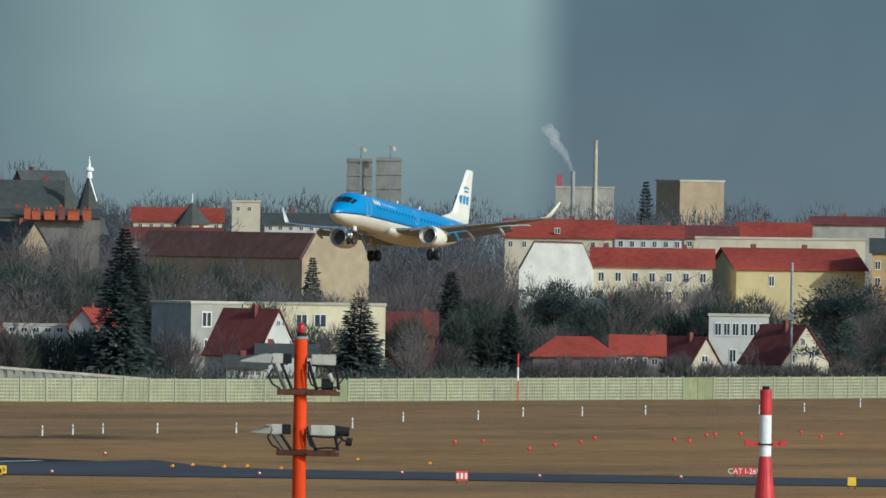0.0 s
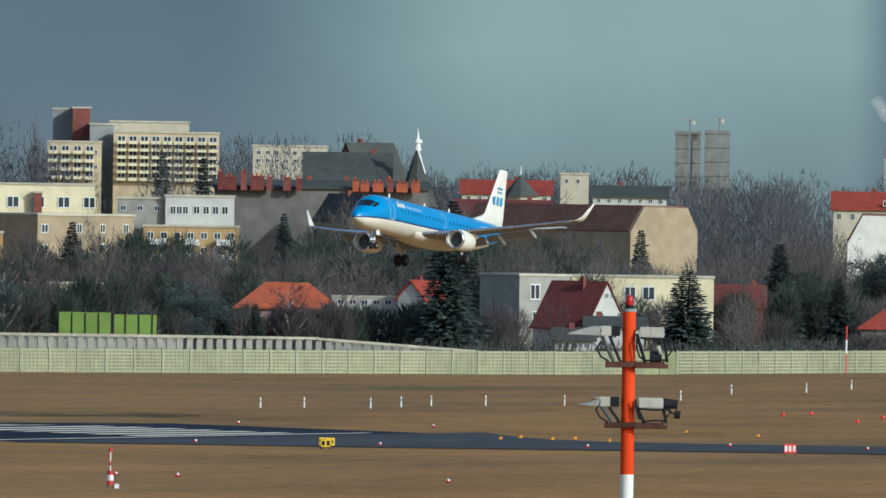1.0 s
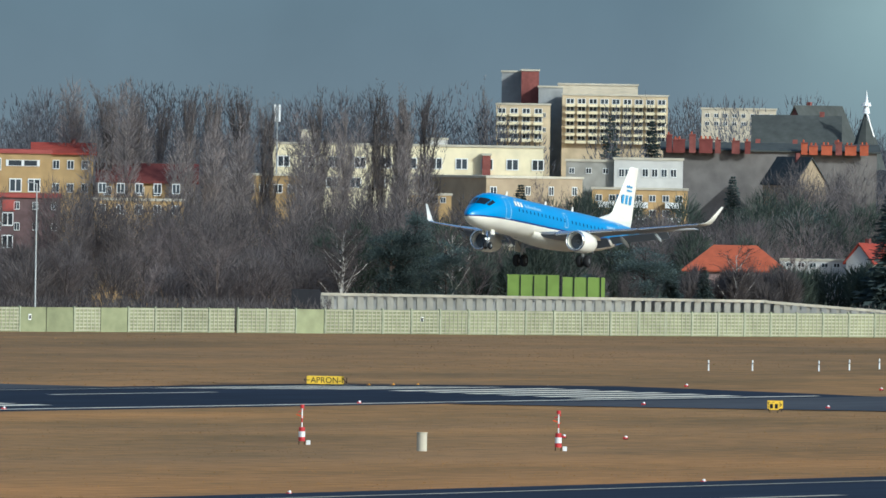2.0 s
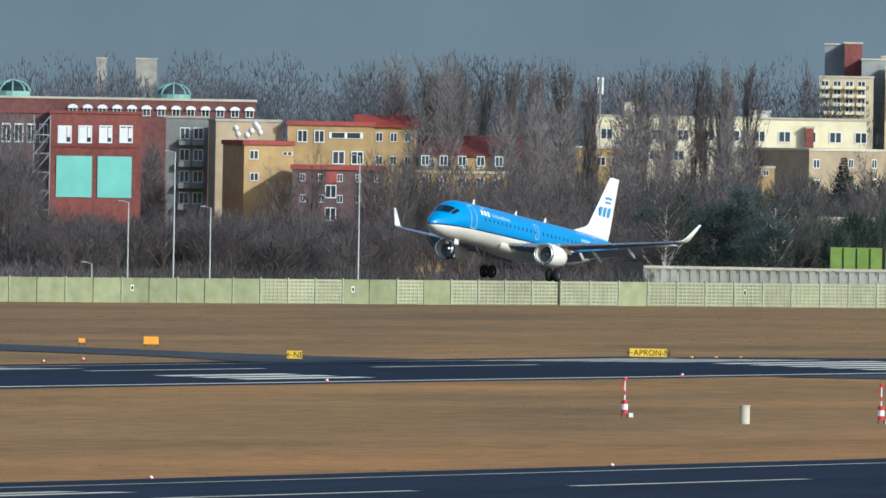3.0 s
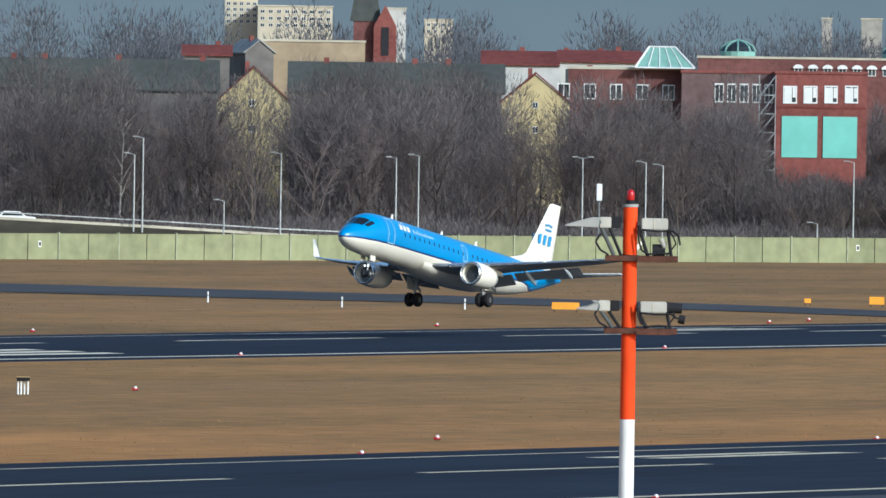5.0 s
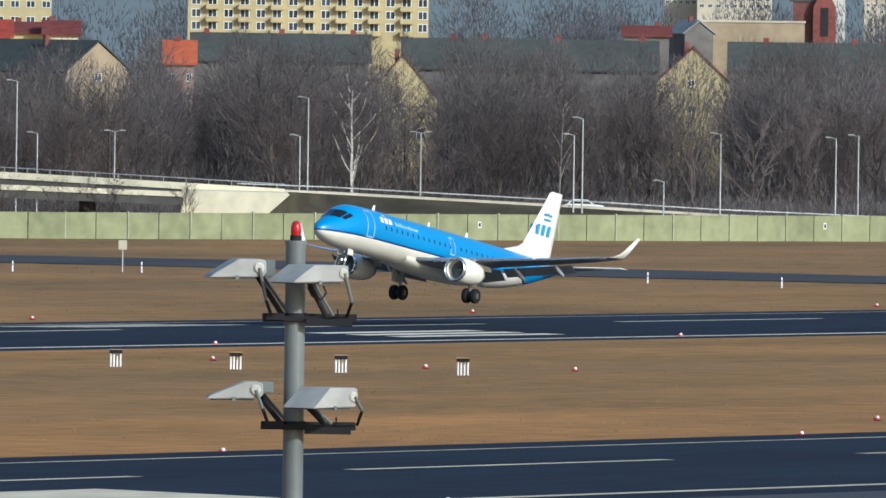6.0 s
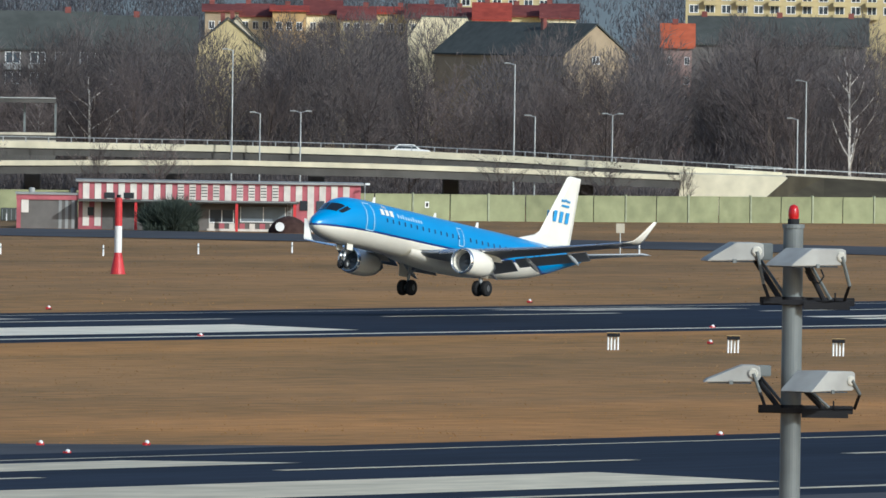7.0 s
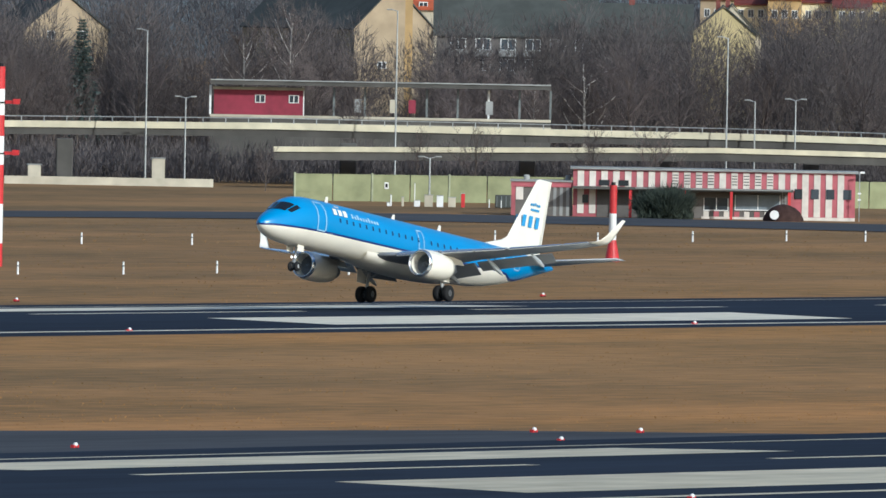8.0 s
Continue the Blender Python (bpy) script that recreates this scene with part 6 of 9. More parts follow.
# ---- floodlight masts near the terrace ----
def box_lamps(ob, z, kz):
    """A wedge floodlight and a box floodlight on struts over one rusty rack."""
    zl = z + (0.04 if kz == 0 else -0.14)
    far = -1.20 if kz == 0 else -0.98
    bm = bmesh.new()
    prism(bm, [(far, 0.505), (far + 0.04, 0.495), (-0.62, 0.475), (-0.60, 0.645), (-0.72, 0.65), (far + 0.34, 0.615 if kz == 0 else 0.60), (far + 0.05, 0.53)], -0.2, 0.2)
    bmesh.ops.recalc_face_normals(bm, faces=bm.faces[:])
    bmesh.ops.bevel(bm, geom=bm.edges[:], offset=0.010, segments=1, affect='EDGES')
    fl = part("floodlight", bm, FLOOD, ob, "pale grey wedge-shaped floodlight")
    fl.matrix_basis = pose(0.08, -0.05, zl)
    for x0, x1, m, nm in ((-0.60, -0.40, FLOODW, "lamp_box"), (-0.40, -0.24, BLACKM, "gear_box")):
        boxm(nm, x0, x1, -0.17, 0.17, 0.475, 0.655, m, fl, "", 0.012)
    bx = boxm("floodlight", 0.19, 0.64, -0.2, 0.14, zl + 0.455, zl + 0.645, FLOODW, ob, "white box floodlight", 0.014)
    boxm("seam", 0.40, 0.415, -0.208, -0.19, zl + 0.46, zl + 0.64, CONC, bx)
    if kz == 1:
        cyl("lamp_end", (0.60, -0.03, zl + 0.55), (0.90, -0.03, zl + 0.53), 0.10, BLACKM, ob, 0.085, 14, "dark ribbed lamp end")
    for y in (-0.17, 0.13):
        cyl("strut", (-0.52, y, zl + 0.54), (-0.27, y, z + 0.05), 0.034, STRUT, ob, n=8)
        cyl("strut", (-0.36, y, zl + 0.50), (-0.15, y, z + 0.05), 0.026, BLACKM, ob, n=8)
        cyl("strut", (0.14, y, zl + 0.52), (0.30, y, z + 0.05), 0.030, BLACKM, ob, n=8)
        cyl("strut", (0.64, y, zl + 0.46), (0.70, y, z + 0.05), 0.028, BLACKM, ob, n=8)
    if kz == 0:
        cyl("gear_drum", (0.38, -0.02, z + 0.14), (0.60, -0.02, z + 0.14), 0.11, BLACKM, ob, n=14, label="dark round gear case")
        cyl("gear_drum", (0.52, -0.1, z + 0.34), (0.60, -0.1, z + 0.20), 0.05, FLOODW, ob, n=10)
    else:
        cyl("plug", (0.84, -0.1, z + 0.22), (0.95, -0.1, z + 0.20), 0.075, BLACKM, ob, n=12, label="dark cable plug")
    for pts in (((0.14, z + 0.48), (0.15, z + 0.30), (0.20, z + 0.14), (0.32, z + 0.08), (0.5, z + 0.10), (0.68, z + 0.09)), ((0.20, zl + 0.45), (0.45, zl + 0.43), (0.72, zl + 0.44), (0.82, zl + 0.36), (0.85, z + 0.24)), ((-0.50, z + 0.42), (-0.58, z + 0.28), (-0.50, z + 0.14), (-0.36, z + 0.06))):
        bm = bmesh.new()
        for (xa, za), (xb, zb) in zip(pts, pts[1:]):
            tube(bm, (xa, -0.22, za), (xb, -0.22, zb), 0.020, 0.020, 6, caps=False)
        part("cable", bm, BLACKM, ob, "black hanging cable")
    cyl("pivot", (-0.55, -0.24, zl + 0.57), (-0.55, -0.2, zl + 0.57), 0.06, GREYP, ob, n=14)
    boxm("rack_plate", 0.12, 0.72, -0.225, -0.205, z - 0.06, z + 0.02, RUST, ob, "rusty plate", 0.004)
    bm = bmesh.new()
    pts = [Vector((0.64, -0.1, zl + 0.48)), Vector((0.74, -0.12, z + 0.36)), Vector((0.78, -0.1, z + 0.26)), Vector((0.70, -0.05, z + 0.15)), Vector((0.62, 0, z + 0.05))]
    for a, b in zip(pts, pts[1:]):
        tube(bm, a, b, 0.013, 0.013, 5, caps=False)
    part("cable", bm, BLACKM, ob)


# wedge floodlights of the grey mast, rack by rack: tip, end, start of the flat top, under side, top, turn, offset
LAMPS = (((-1.20, -0.37, -0.78, 0.505, 0.748, 10, 0.10), (-0.367, 0.69, 0.0, 0.465, 0.693, 38, -0.42)),
         ((-1.147, -0.39, -0.64, 0.334, 0.562, 2, 0.10), (-0.145, 0.828, 0.138, 0.25, 0.515, 46, -0.42)))


def wedge_lamp(ob, z, tip, end, top_left, z0, z1, turn, fy):
    """A wedge floodlight turned on its stand, with glass, pivots, two struts and their feet."""
    a, depth = radians(turn), 0.56
    ln = (end - tip - depth * math.sin(a)) / math.cos(a)
    flat = ln * min(0.62, (end - top_left) / (end - tip))
    hgt = z1 - z0
    bm = bmesh.new()
    prism(bm, [(-ln, 0.0), (-0.05, 0.015), (0.0, 0.07), (-0.01, hgt - 0.02), (-0.07, hgt), (-flat, hgt), (-ln + 0.05, 0.045)], -depth / 2, depth / 2)
    bmesh.ops.bevel(bm, geom=bm.edges[:], offset=0.010, segments=1, affect='EDGES')
    bmesh.ops.recalc_face_normals(bm, faces=bm.faces[:])
    fl = part("floodlight", bm, FLOOD, ob, "pale grey wedge-shaped floodlight")
    fl.matrix_basis = pose(end - depth / 2 * math.sin(a), fy, z + z0, 0, 0, turn)
    boxm("glass", -ln + 0.06, -0.12, -depth / 2 + 0.03, depth / 2 - 0.03, -0.012, 0.004, GLASS, fl, "flat front glass")
    for s in (-1, 1):
        bm = bmesh.new()
        lathe(bm, [(-0.03, 0.001), (-0.03, 0.05), (-0.015, 0.068), (0.02, 0.068)], Matrix.Translation((-0.10, s * depth / 2, hgt * 0.55)) @ pose(0, 0, 0, 0, 0, 90 * -s), 16)
        part("pivot", bm, FLOODW, fl, "round pale pivot")
        boxm("clip", -ln * 0.55, -ln * 0.55 + 0.05, s * depth / 2 - 0.012, s * depth / 2 + 0.012, -0.02, 0.03, GREYP, fl)
    hinge = fl.matrix_basis @ Vector((-0.10, -depth / 2 - 0.03, hgt * 0.55))
    back = fl.matrix_basis @ Vector((-0.10, depth / 2, hgt * 0.55))
    right = end > 0
    knee = Vector((hinge.x + (0.10 if right else 0.09), hinge.y * 0.8, z + 0.22))
    foot = Vector((hinge.x + (0.04 if right else 0.16), -0.19, z + 0.03))
    cyl("strut", hinge, knee, 0.024, GREYP, ob, n=8)
    cyl("strut", knee, foot, 0.022, BLACKM, ob, n=8)
    inner = Vector((0.40 if right else -0.16, -0.1, z + 0.03))
    start = Vector((0.16, -0.2, z + z0 + 0.02)) if right else back
    cyl("arm", start, inner, 0.036, BLACKM, ob, n=8)
    cyl("arm", start + Vector((0.06, 0.06, 0)), inner + Vector((0.09, 0.04, 0)), 0.022, GREYP, ob, n=6)


def mast(bearing, dist, top, racks, rad, bands, label, paint, first, spread):
    ob = empty("floodlight_mast", spot(bearing, dist, 0), label, "light mast")
    z, k = top, 0
    while z > 0.2:
        lo = max(0.1, z - (first if k == 0 else 3.7)) if bands else 0.1
        m = paint if k % 2 == 0 else WHITEP
        cyl("pole_section", (0, 0, lo), (0, 0, z), rad * (1.0 + 0.012 * (top - lo)), m, ob, rad * (1.0 + 0.012 * (top - z)), 24)
        z, k = lo, k + 1
        if lo <= 0.11:
            break
    cyl("top_flange", (0, 0, top), (0, 0, top + 0.05), rad * 1.12, CONCG if bands else GREYP, ob, n=20)
    cyl("lamp_foot", (0, 0, top + 0.05), (0, 0, top + 0.12), 0.075, BLACKM, ob, n=16)
    bm = bmesh.new()
    lathe(bm, [(0.10, 0.058), (0.16, 0.070), (0.23, 0.068), (0.28, 0.052), (0.302, 0.02), (0.303, 0.001)], pose(0, 0, top, 0, -90, 0), 18)
    part("warning_lamp", bm, LAMPRED, ob, "red glass obstruction lamp", smooth=True)
    for kz, z in enumerate(racks):
        boxm("rack_beam", -0.42, spread, -0.20, -0.12, z - 0.045, z + (0.05 if bands else 0.02), RUST if bands else BLACKM, ob, "rusty steel rack" if bands else "dark steel rack", 0.006)
        boxm("rack_beam", -0.42, spread, 0.12, 0.20, z - 0.055, z + 0.05, BLACKM, ob, "", 0.006)
        cyl("collar", (0, 0, z - 0.05), (0, 0, z + 0.06), rad * 1.2, BLACKM, ob, n=20)
        if bands:
            box_lamps(ob, z, kz)
            continue
        for tip, end, top_left, z0, z1, turn, fy in LAMPS[kz]:
            wedge_lamp(ob, z, tip, end, top_left, z0, z1, turn, fy)
        boxm("tray", -0.37, -0.13, -0.24, -0.205, z - 0.03, z + 0.06, BLACKM, ob, "", 0.004)
        boxm("tray", 0.14, spread - 0.06, -0.24, -0.205, z - 0.10, z - 0.0, BLACKM, ob, "black steel tray", 0.004)
        boxm("gear_box", -0.44, -0.26, -0.1, 0.16, z + (0.42 if kz else 0.52), z + (0.56 if kz else 0.74), GREYP, ob, "grey ballast box", 0.012)
        cyl("spike", (0.55, -0.22, z), (0.55, -0.22, z + 0.12), 0.012, BLACKM, ob, n=5)
        bm = bmesh.new()
        pts = [Vector((0.16, -0.3, z + 0.40)), Vector((0.22, -0.3, z + 0.28)), Vector((0.34, -0.28, z + 0.24)), Vector((0.40, -0.27, z + 0.33)), Vector((0.36, -0.25, z + 0.42))]
        for a, b in zip(pts, pts[1:]):
            tube(bm, a, b, 0.012, 0.012, 5, caps=False)
        part("cable", bm, BLACKM, ob)
    return ob


FLOODW = mat("lamp_box_white", (0.50, 0.48, 0.41), 0.72, 0.1, 3.0)
FLOOD = mat("floodlight_grey", (0.35, 0.345, 0.315), 0.72, 0.1, 3.0)
mast(59.500, 220, 19.70, (18.76, 17.37), 0.128, False, "grey steel mast with floodlights and red lamp", GREYP, 99, 0.80)
mast(62.090, 290, 19.90, (19.03, 17.80), 0.120, True, "orange and white mast with floodlights and red lamp", ORANGE, 3.60, 0.82)
mast(67.097, 310, 20.14, (19.18, 18.08), 0.118, True, "orange and white mast with floodlights and red lamp", ORANGE, 2.95, 0.66)


# ---- airfield furniture ----
def letters(text, size, parent, x, z, material):
    cu = bpy.data.curves.new("lettering", 'FONT')
    cu.body, cu.size, cu.align_x, cu.extrude = text, size, 'CENTER', 0.005
    cu.materials.append(material)
    ob = new("lettering", cu)
    ob.parent = parent
    ob.matrix_basis = pose(x, -0.075, z, 90, 0, 0)


def sign(x, y, w, hgt, material, text="", ink=None, legs=0.25, label="yellow taxiway sign on short legs", bars=0):
    z = gz(x, y)
    ob = empty("airfield_sign", spot(math.degrees(math.atan2(x, y)), math.hypot(x, y), z), label, "sign")
    boxm("board", -w / 2, w / 2, -0.06, 0.06, legs, legs + hgt, material, ob, "", 0.02)
    for s in (-0.4, 0.4):
        boxm("leg", s * w - 0.03, s * w + 0.03, -0.03, 0.03, 0, legs, BLACKM, ob)
    if text:
        letters(text, hgt * 1.02, ob, 0, legs + hgt * 0.15, ink or BLACKM)
    for k in range(bars):
        bx = -w / 2 + (k + 0.5) * w / bars
        boxm("lettering_bar", bx - 0.3 * w / bars, bx + 0.3 * w / bars, -0.075, -0.05, legs + hgt * 0.2, legs + hgt * 0.8, ink or BLACKM, ob)


sign(1370, 651, 3.3, 0.72, SIGNY, "\u2190APRON-N", label="long yellow apron direction sign with black letters")
sign(1314, 658, 1.35, 0.68, SIGNY, "\u2190NE", label="yellow taxiway sign with black letters")
sign(1288, 571, 1.30, 0.66, SIGNY, "SE\u2192", label="yellow taxiway sign with black letters")
sign(1349, 529, 2.0, 0.62, SIGNR, "CAT I-26R", WHITEP, label="red holding position sign with white letters")
sign(1291, 531, 1.0, 0.80, SIGNR, bars=3, ink=WHITEP, label="small red sign with pale bars")
sign(1299, 500, 0.7, 0.70, SIGNY, label="small yellow sign panel")
sign(1281, 568, 0.8, 0.62, SIGNY, bars=2, label="small yellow sign panel")
sign(1371, 701, 1.35, 0.70, SIGNO, label="plain orange sign panel on the grass")
sign(1371, 708, 0.6, 0.40, SIGNO, label="small orange marker on the grass")
sign(1306, 698, 2.4, 0.62, SIGNO, label="long orange sign panel on the grass")


def marker_post(x, y, hgt=0.95):
    z = gz(x, y)
    ob = empty("marker_post", pose(x, y, z), "short white marker post in the grass", "post", "white marker posts")
    cyl("post", (0, 0, 0), (0, 0, hgt), 0.085, WHITEP, ob, 0.07, 8)
    cyl("collar", (0, 0, hgt * 0.62), (0, 0, hgt * 0.72), 0.095, GREYP, ob, n=8)


for p in ((1533, 675), (1545, 677), (1557, 679), (1566, 677), (1579, 674), (1633, 684), (1690, 702), (1716, 704), (1751, 713), (1766, 712), (1790, 714), (1815, 710), (1842, 715), (1899, 730), (1520, 681), (1526, 679)):
    marker_post(*p, 1.05)
for p in ((1314, 738), (1304, 719), (1308, 709), (1311, 761), (1240, 810), (1244, 802), (1264, 805), (1281, 806), (1048, 727), (1059, 725), (1073, 726), (1174, 808), (1183, 803), (1228, 823), (1233, 815), (1300, 795), (1082, 720), (1291, 804), (1309, 787)):
    marker_post(*p, 0.95)


def edge_light(x, y, kind="white"):
    z = max(gz(x, y), lie(x, y) - 0.44)
    ob = empty("edge_light", pose(x, y, z), "small red and white runway edge light" if kind == "white" else "small orange taxiway light", "light", "runway edge lights")
    cyl("base", (0, 0, 0), (0, 0, 0.05), 0.20, BLACKM, ob, n=10)
    cyl("stem", (0, 0, 0.05), (0, 0, 0.16), 0.05, SIGNO if kind != "white" else REDP, ob, n=8)
    bm = bmesh.new()
    lathe(bm, [(0.13, 0.09), (0.18, 0.115), (0.25, 0.10), (0.29, 0.05), (0.295, 0.001)], pose(0, 0, 0, 0, -90, 0), 12)
    part("head", bm, WHITEP if kind == "white" else SIGNO, ob, smooth=True)
    for s in (-1, 1):
        boxm("plate", s * 0.16 - 0.05, s * 0.16 + 0.05, -0.06, 0.14, 0.03, 0.18, REDP if kind == "white" else SIGNO, ob)


for k in range(-1, 7):
    edge_light(886 + 66 * k, 606)
    edge_light(894 + 66 * k, 666)
    edge_light(692 + 61.5 * k, 448)
    edge_light(683 + 64 * k, 394)
for p in ((1352, 583), (1361, 585), (1359, 579), (1350, 572), (1393, 576), (1377, 650), (1380, 649), (1383, 648), (1354, 579), (1410, 590)):
    edge_light(*p, "orange")
for p in ((1317, 560), (1420, 619), (1336, 555), (1330, 540), (1337, 530), (1389, 638), (1417, 637), (1306, 591), (1308, 575), (1275, 662), (705, 458), (710, 455), (658, 453)):
    edge_light(*p)
for p in ((1146, 520), (1146, 525), (1143, 497), (853, 464), (969, 577), (959, 555), (961, 545)):
    edge_light(*p)


def red_stub(x, y):
    ob = empty("approach_light", pose(x, y, gz(x, y)), "small red approach light in the grass", "light", "red approach lights")
    cyl("stem", (0, 0, 0), (0, 0, 0.35), 0.04, REDP, ob, n=6)
    bm = bmesh.new()
    lathe(bm, [(0.3, 0.16), (0.42, 0.22), (0.55, 0.18), (0.58, 0.001)], pose(0, 0, 0, 0, -90, 0), 10)
    part("head", bm, SIGNR, ob, smooth=True)


for p in ((1567, 622), (1556, 616), (1601, 632), (1611, 635), (1640, 637), (1607, 622), (1628, 628), (1566, 630), (1535, 619), (1511, 612), (1480, 602), (1532, 628), (1520, 626), (1618, 635)):
    red_stub(*p)


def wind_stand(x, y):
    ob = empty("wind_sensor", pose(x, y, gz(x, y), 0, 0, -65), "red and white banded instrument stand with small arms", "instrument", "wind sensors")
    cyl("drum", (0, 0, 0.25), (0, 0, 0.55), 0.24, REDP, ob, n=16)
    cyl("drum", (0, 0, 0.55), (0, 0, 0.95), 0.24, WHITEP, ob, n=16)
    cyl("drum", (0, 0, 0.95), (0, 0, 1.25), 0.22, REDP, ob, n=16)
    for s in (-0.2, 0.2):
        cyl("leg", (s, 0, 0), (s, 0, 0.26), 0.03, BLACKM, ob, n=6)
    cyl("pole", (0, 0, 1.25), (0, 0, 2.7), 0.05, WHITEP, ob, n=8)
    cyl("band", (0, 0, 1.6), (0, 0, 1.9), 0.055, REDP, ob, n=8)
    cyl("arm", (-0.4, 0, 2.15), (0.15, 0, 1.95), 0.035, ORANGE, ob, n=6)
    cyl("arm", (-0.3, 0, 2.3), (0.2, 0, 2.55), 0.035, REDP, ob, n=6)
    cyl("head", (0, 0, 2.6), (0, 0, 2.85), 0.14, REDP, ob, n=10)
    boxm("box", 0.32, 0.62, -0.15, 0.15, 0, 0.32, WHITEP, ob)


wind_stand(1097, 503)
wind_stand(1099, 524)
drum = empty("concrete_drum", pose(1085, 508, gz(1085, 508)), "pale concrete cylinder standing in the grass", "drum")
cyl("shell", (0, 0, 0), (0, 0, 1.25), 0.36, CONC, drum, n=20)
cyl("lid", (0, 0, 1.25), (0, 0, 1.32), 0.39, CONC, drum, n=20)


def papi(x, y):
    ob = empty("approach_indicator", spot(math.degrees(math.atan2(x, y)), math.hypot(x, y), gz(x, y)), "dark approach slope light box on white legs", "light box", "approach slope boxes")
    boxm("housing", -0.42, 0.42, -0.5, 0.5, 0.86, 1.10, BLACKM, ob, "", 0.03)
    boxm("lid", -0.44, 0.44, -0.52, 0.52, 1.09, 1.13, OCHRE, ob)
    for lx in (-0.33, -0.13, 0.08, 0.30):
        cyl("leg", (lx, -0.3 + 0.3 * (lx > 0), 0), (lx, -0.3 + 0.3 * (lx > 0), 0.87), 0.06, WHITEP, ob, n=8)


for p in ((945, 570), (945, 561), (943, 552), (943, 543)):
    papi(*p)


def banded_pole(x, y, bands, r, flare, label, arms=()):
    z = gz(x, y)
    ob = empty("banded_pole", pose(x, y, 0, 0, 0, -62), label, "pole")
    for k, (a, b) in enumerate(zip(bands, bands[1:])):
        last = k == len(bands) - 2
        cyl("band", (0, 0, z if last else b), (0, 0, a), flare if last else r, REDP if k % 2 == 0 else WHITEP, ob, r, 18)
    cyl("cap", (0, 0, bands[0]), (0, 0, bands[0] + 0.25), r * 0.6, BLACKM, ob, n=10)
    for az in arms:
        boxm("arm", -1.45, 1.45, -0.1, 0.1, az - 0.12, az + 0.12, REDP, ob)
        for s in (-1.3, 1.3):
            boxm("lamp_box", s - 0.25, s + 0.25, -0.2, 0.2, az - 0.15, az + 0.25, REDP, ob)
        cyl("ring", (0, 0, az - 0.08), (0, 0, az + 0.02), r * 1.25, BLACKM, ob, n=18)


banded_pole(1190, 465, (8.9, 7.0, 3.92, 0.0), 0.45, 0.85, "red and white banded pole with a flared foot", (4.85,))
banded_pole(1164, 749, (5.54, 3.25, 1.10, -0.7), 0.30, 0.62, "red and white banded pole with a flared foot")
banded_pole(1074, 747, (14.71, 13.0, 11.0, 9.4, 7.2, 4.2, 1.2, -0.7), 0.40, 0.42, "tall red and white banded pole with side lamps", (12.0, 8.1))
banded_pole(1899, 774, (4.5, 2.8, 1.2, -0.6), 0.12, 0.12, "thin red and white pole at the barrier")


# ---- striped hut ----
HUTW = mat("weathered_white_paint", (0.66, 0.60, 0.52), 0.6, 0.1, 1.2)
BROWNS = mat("brown_tarpaulin", (0.055, 0.030, 0.024), 0.8, 0.2, 2.0)


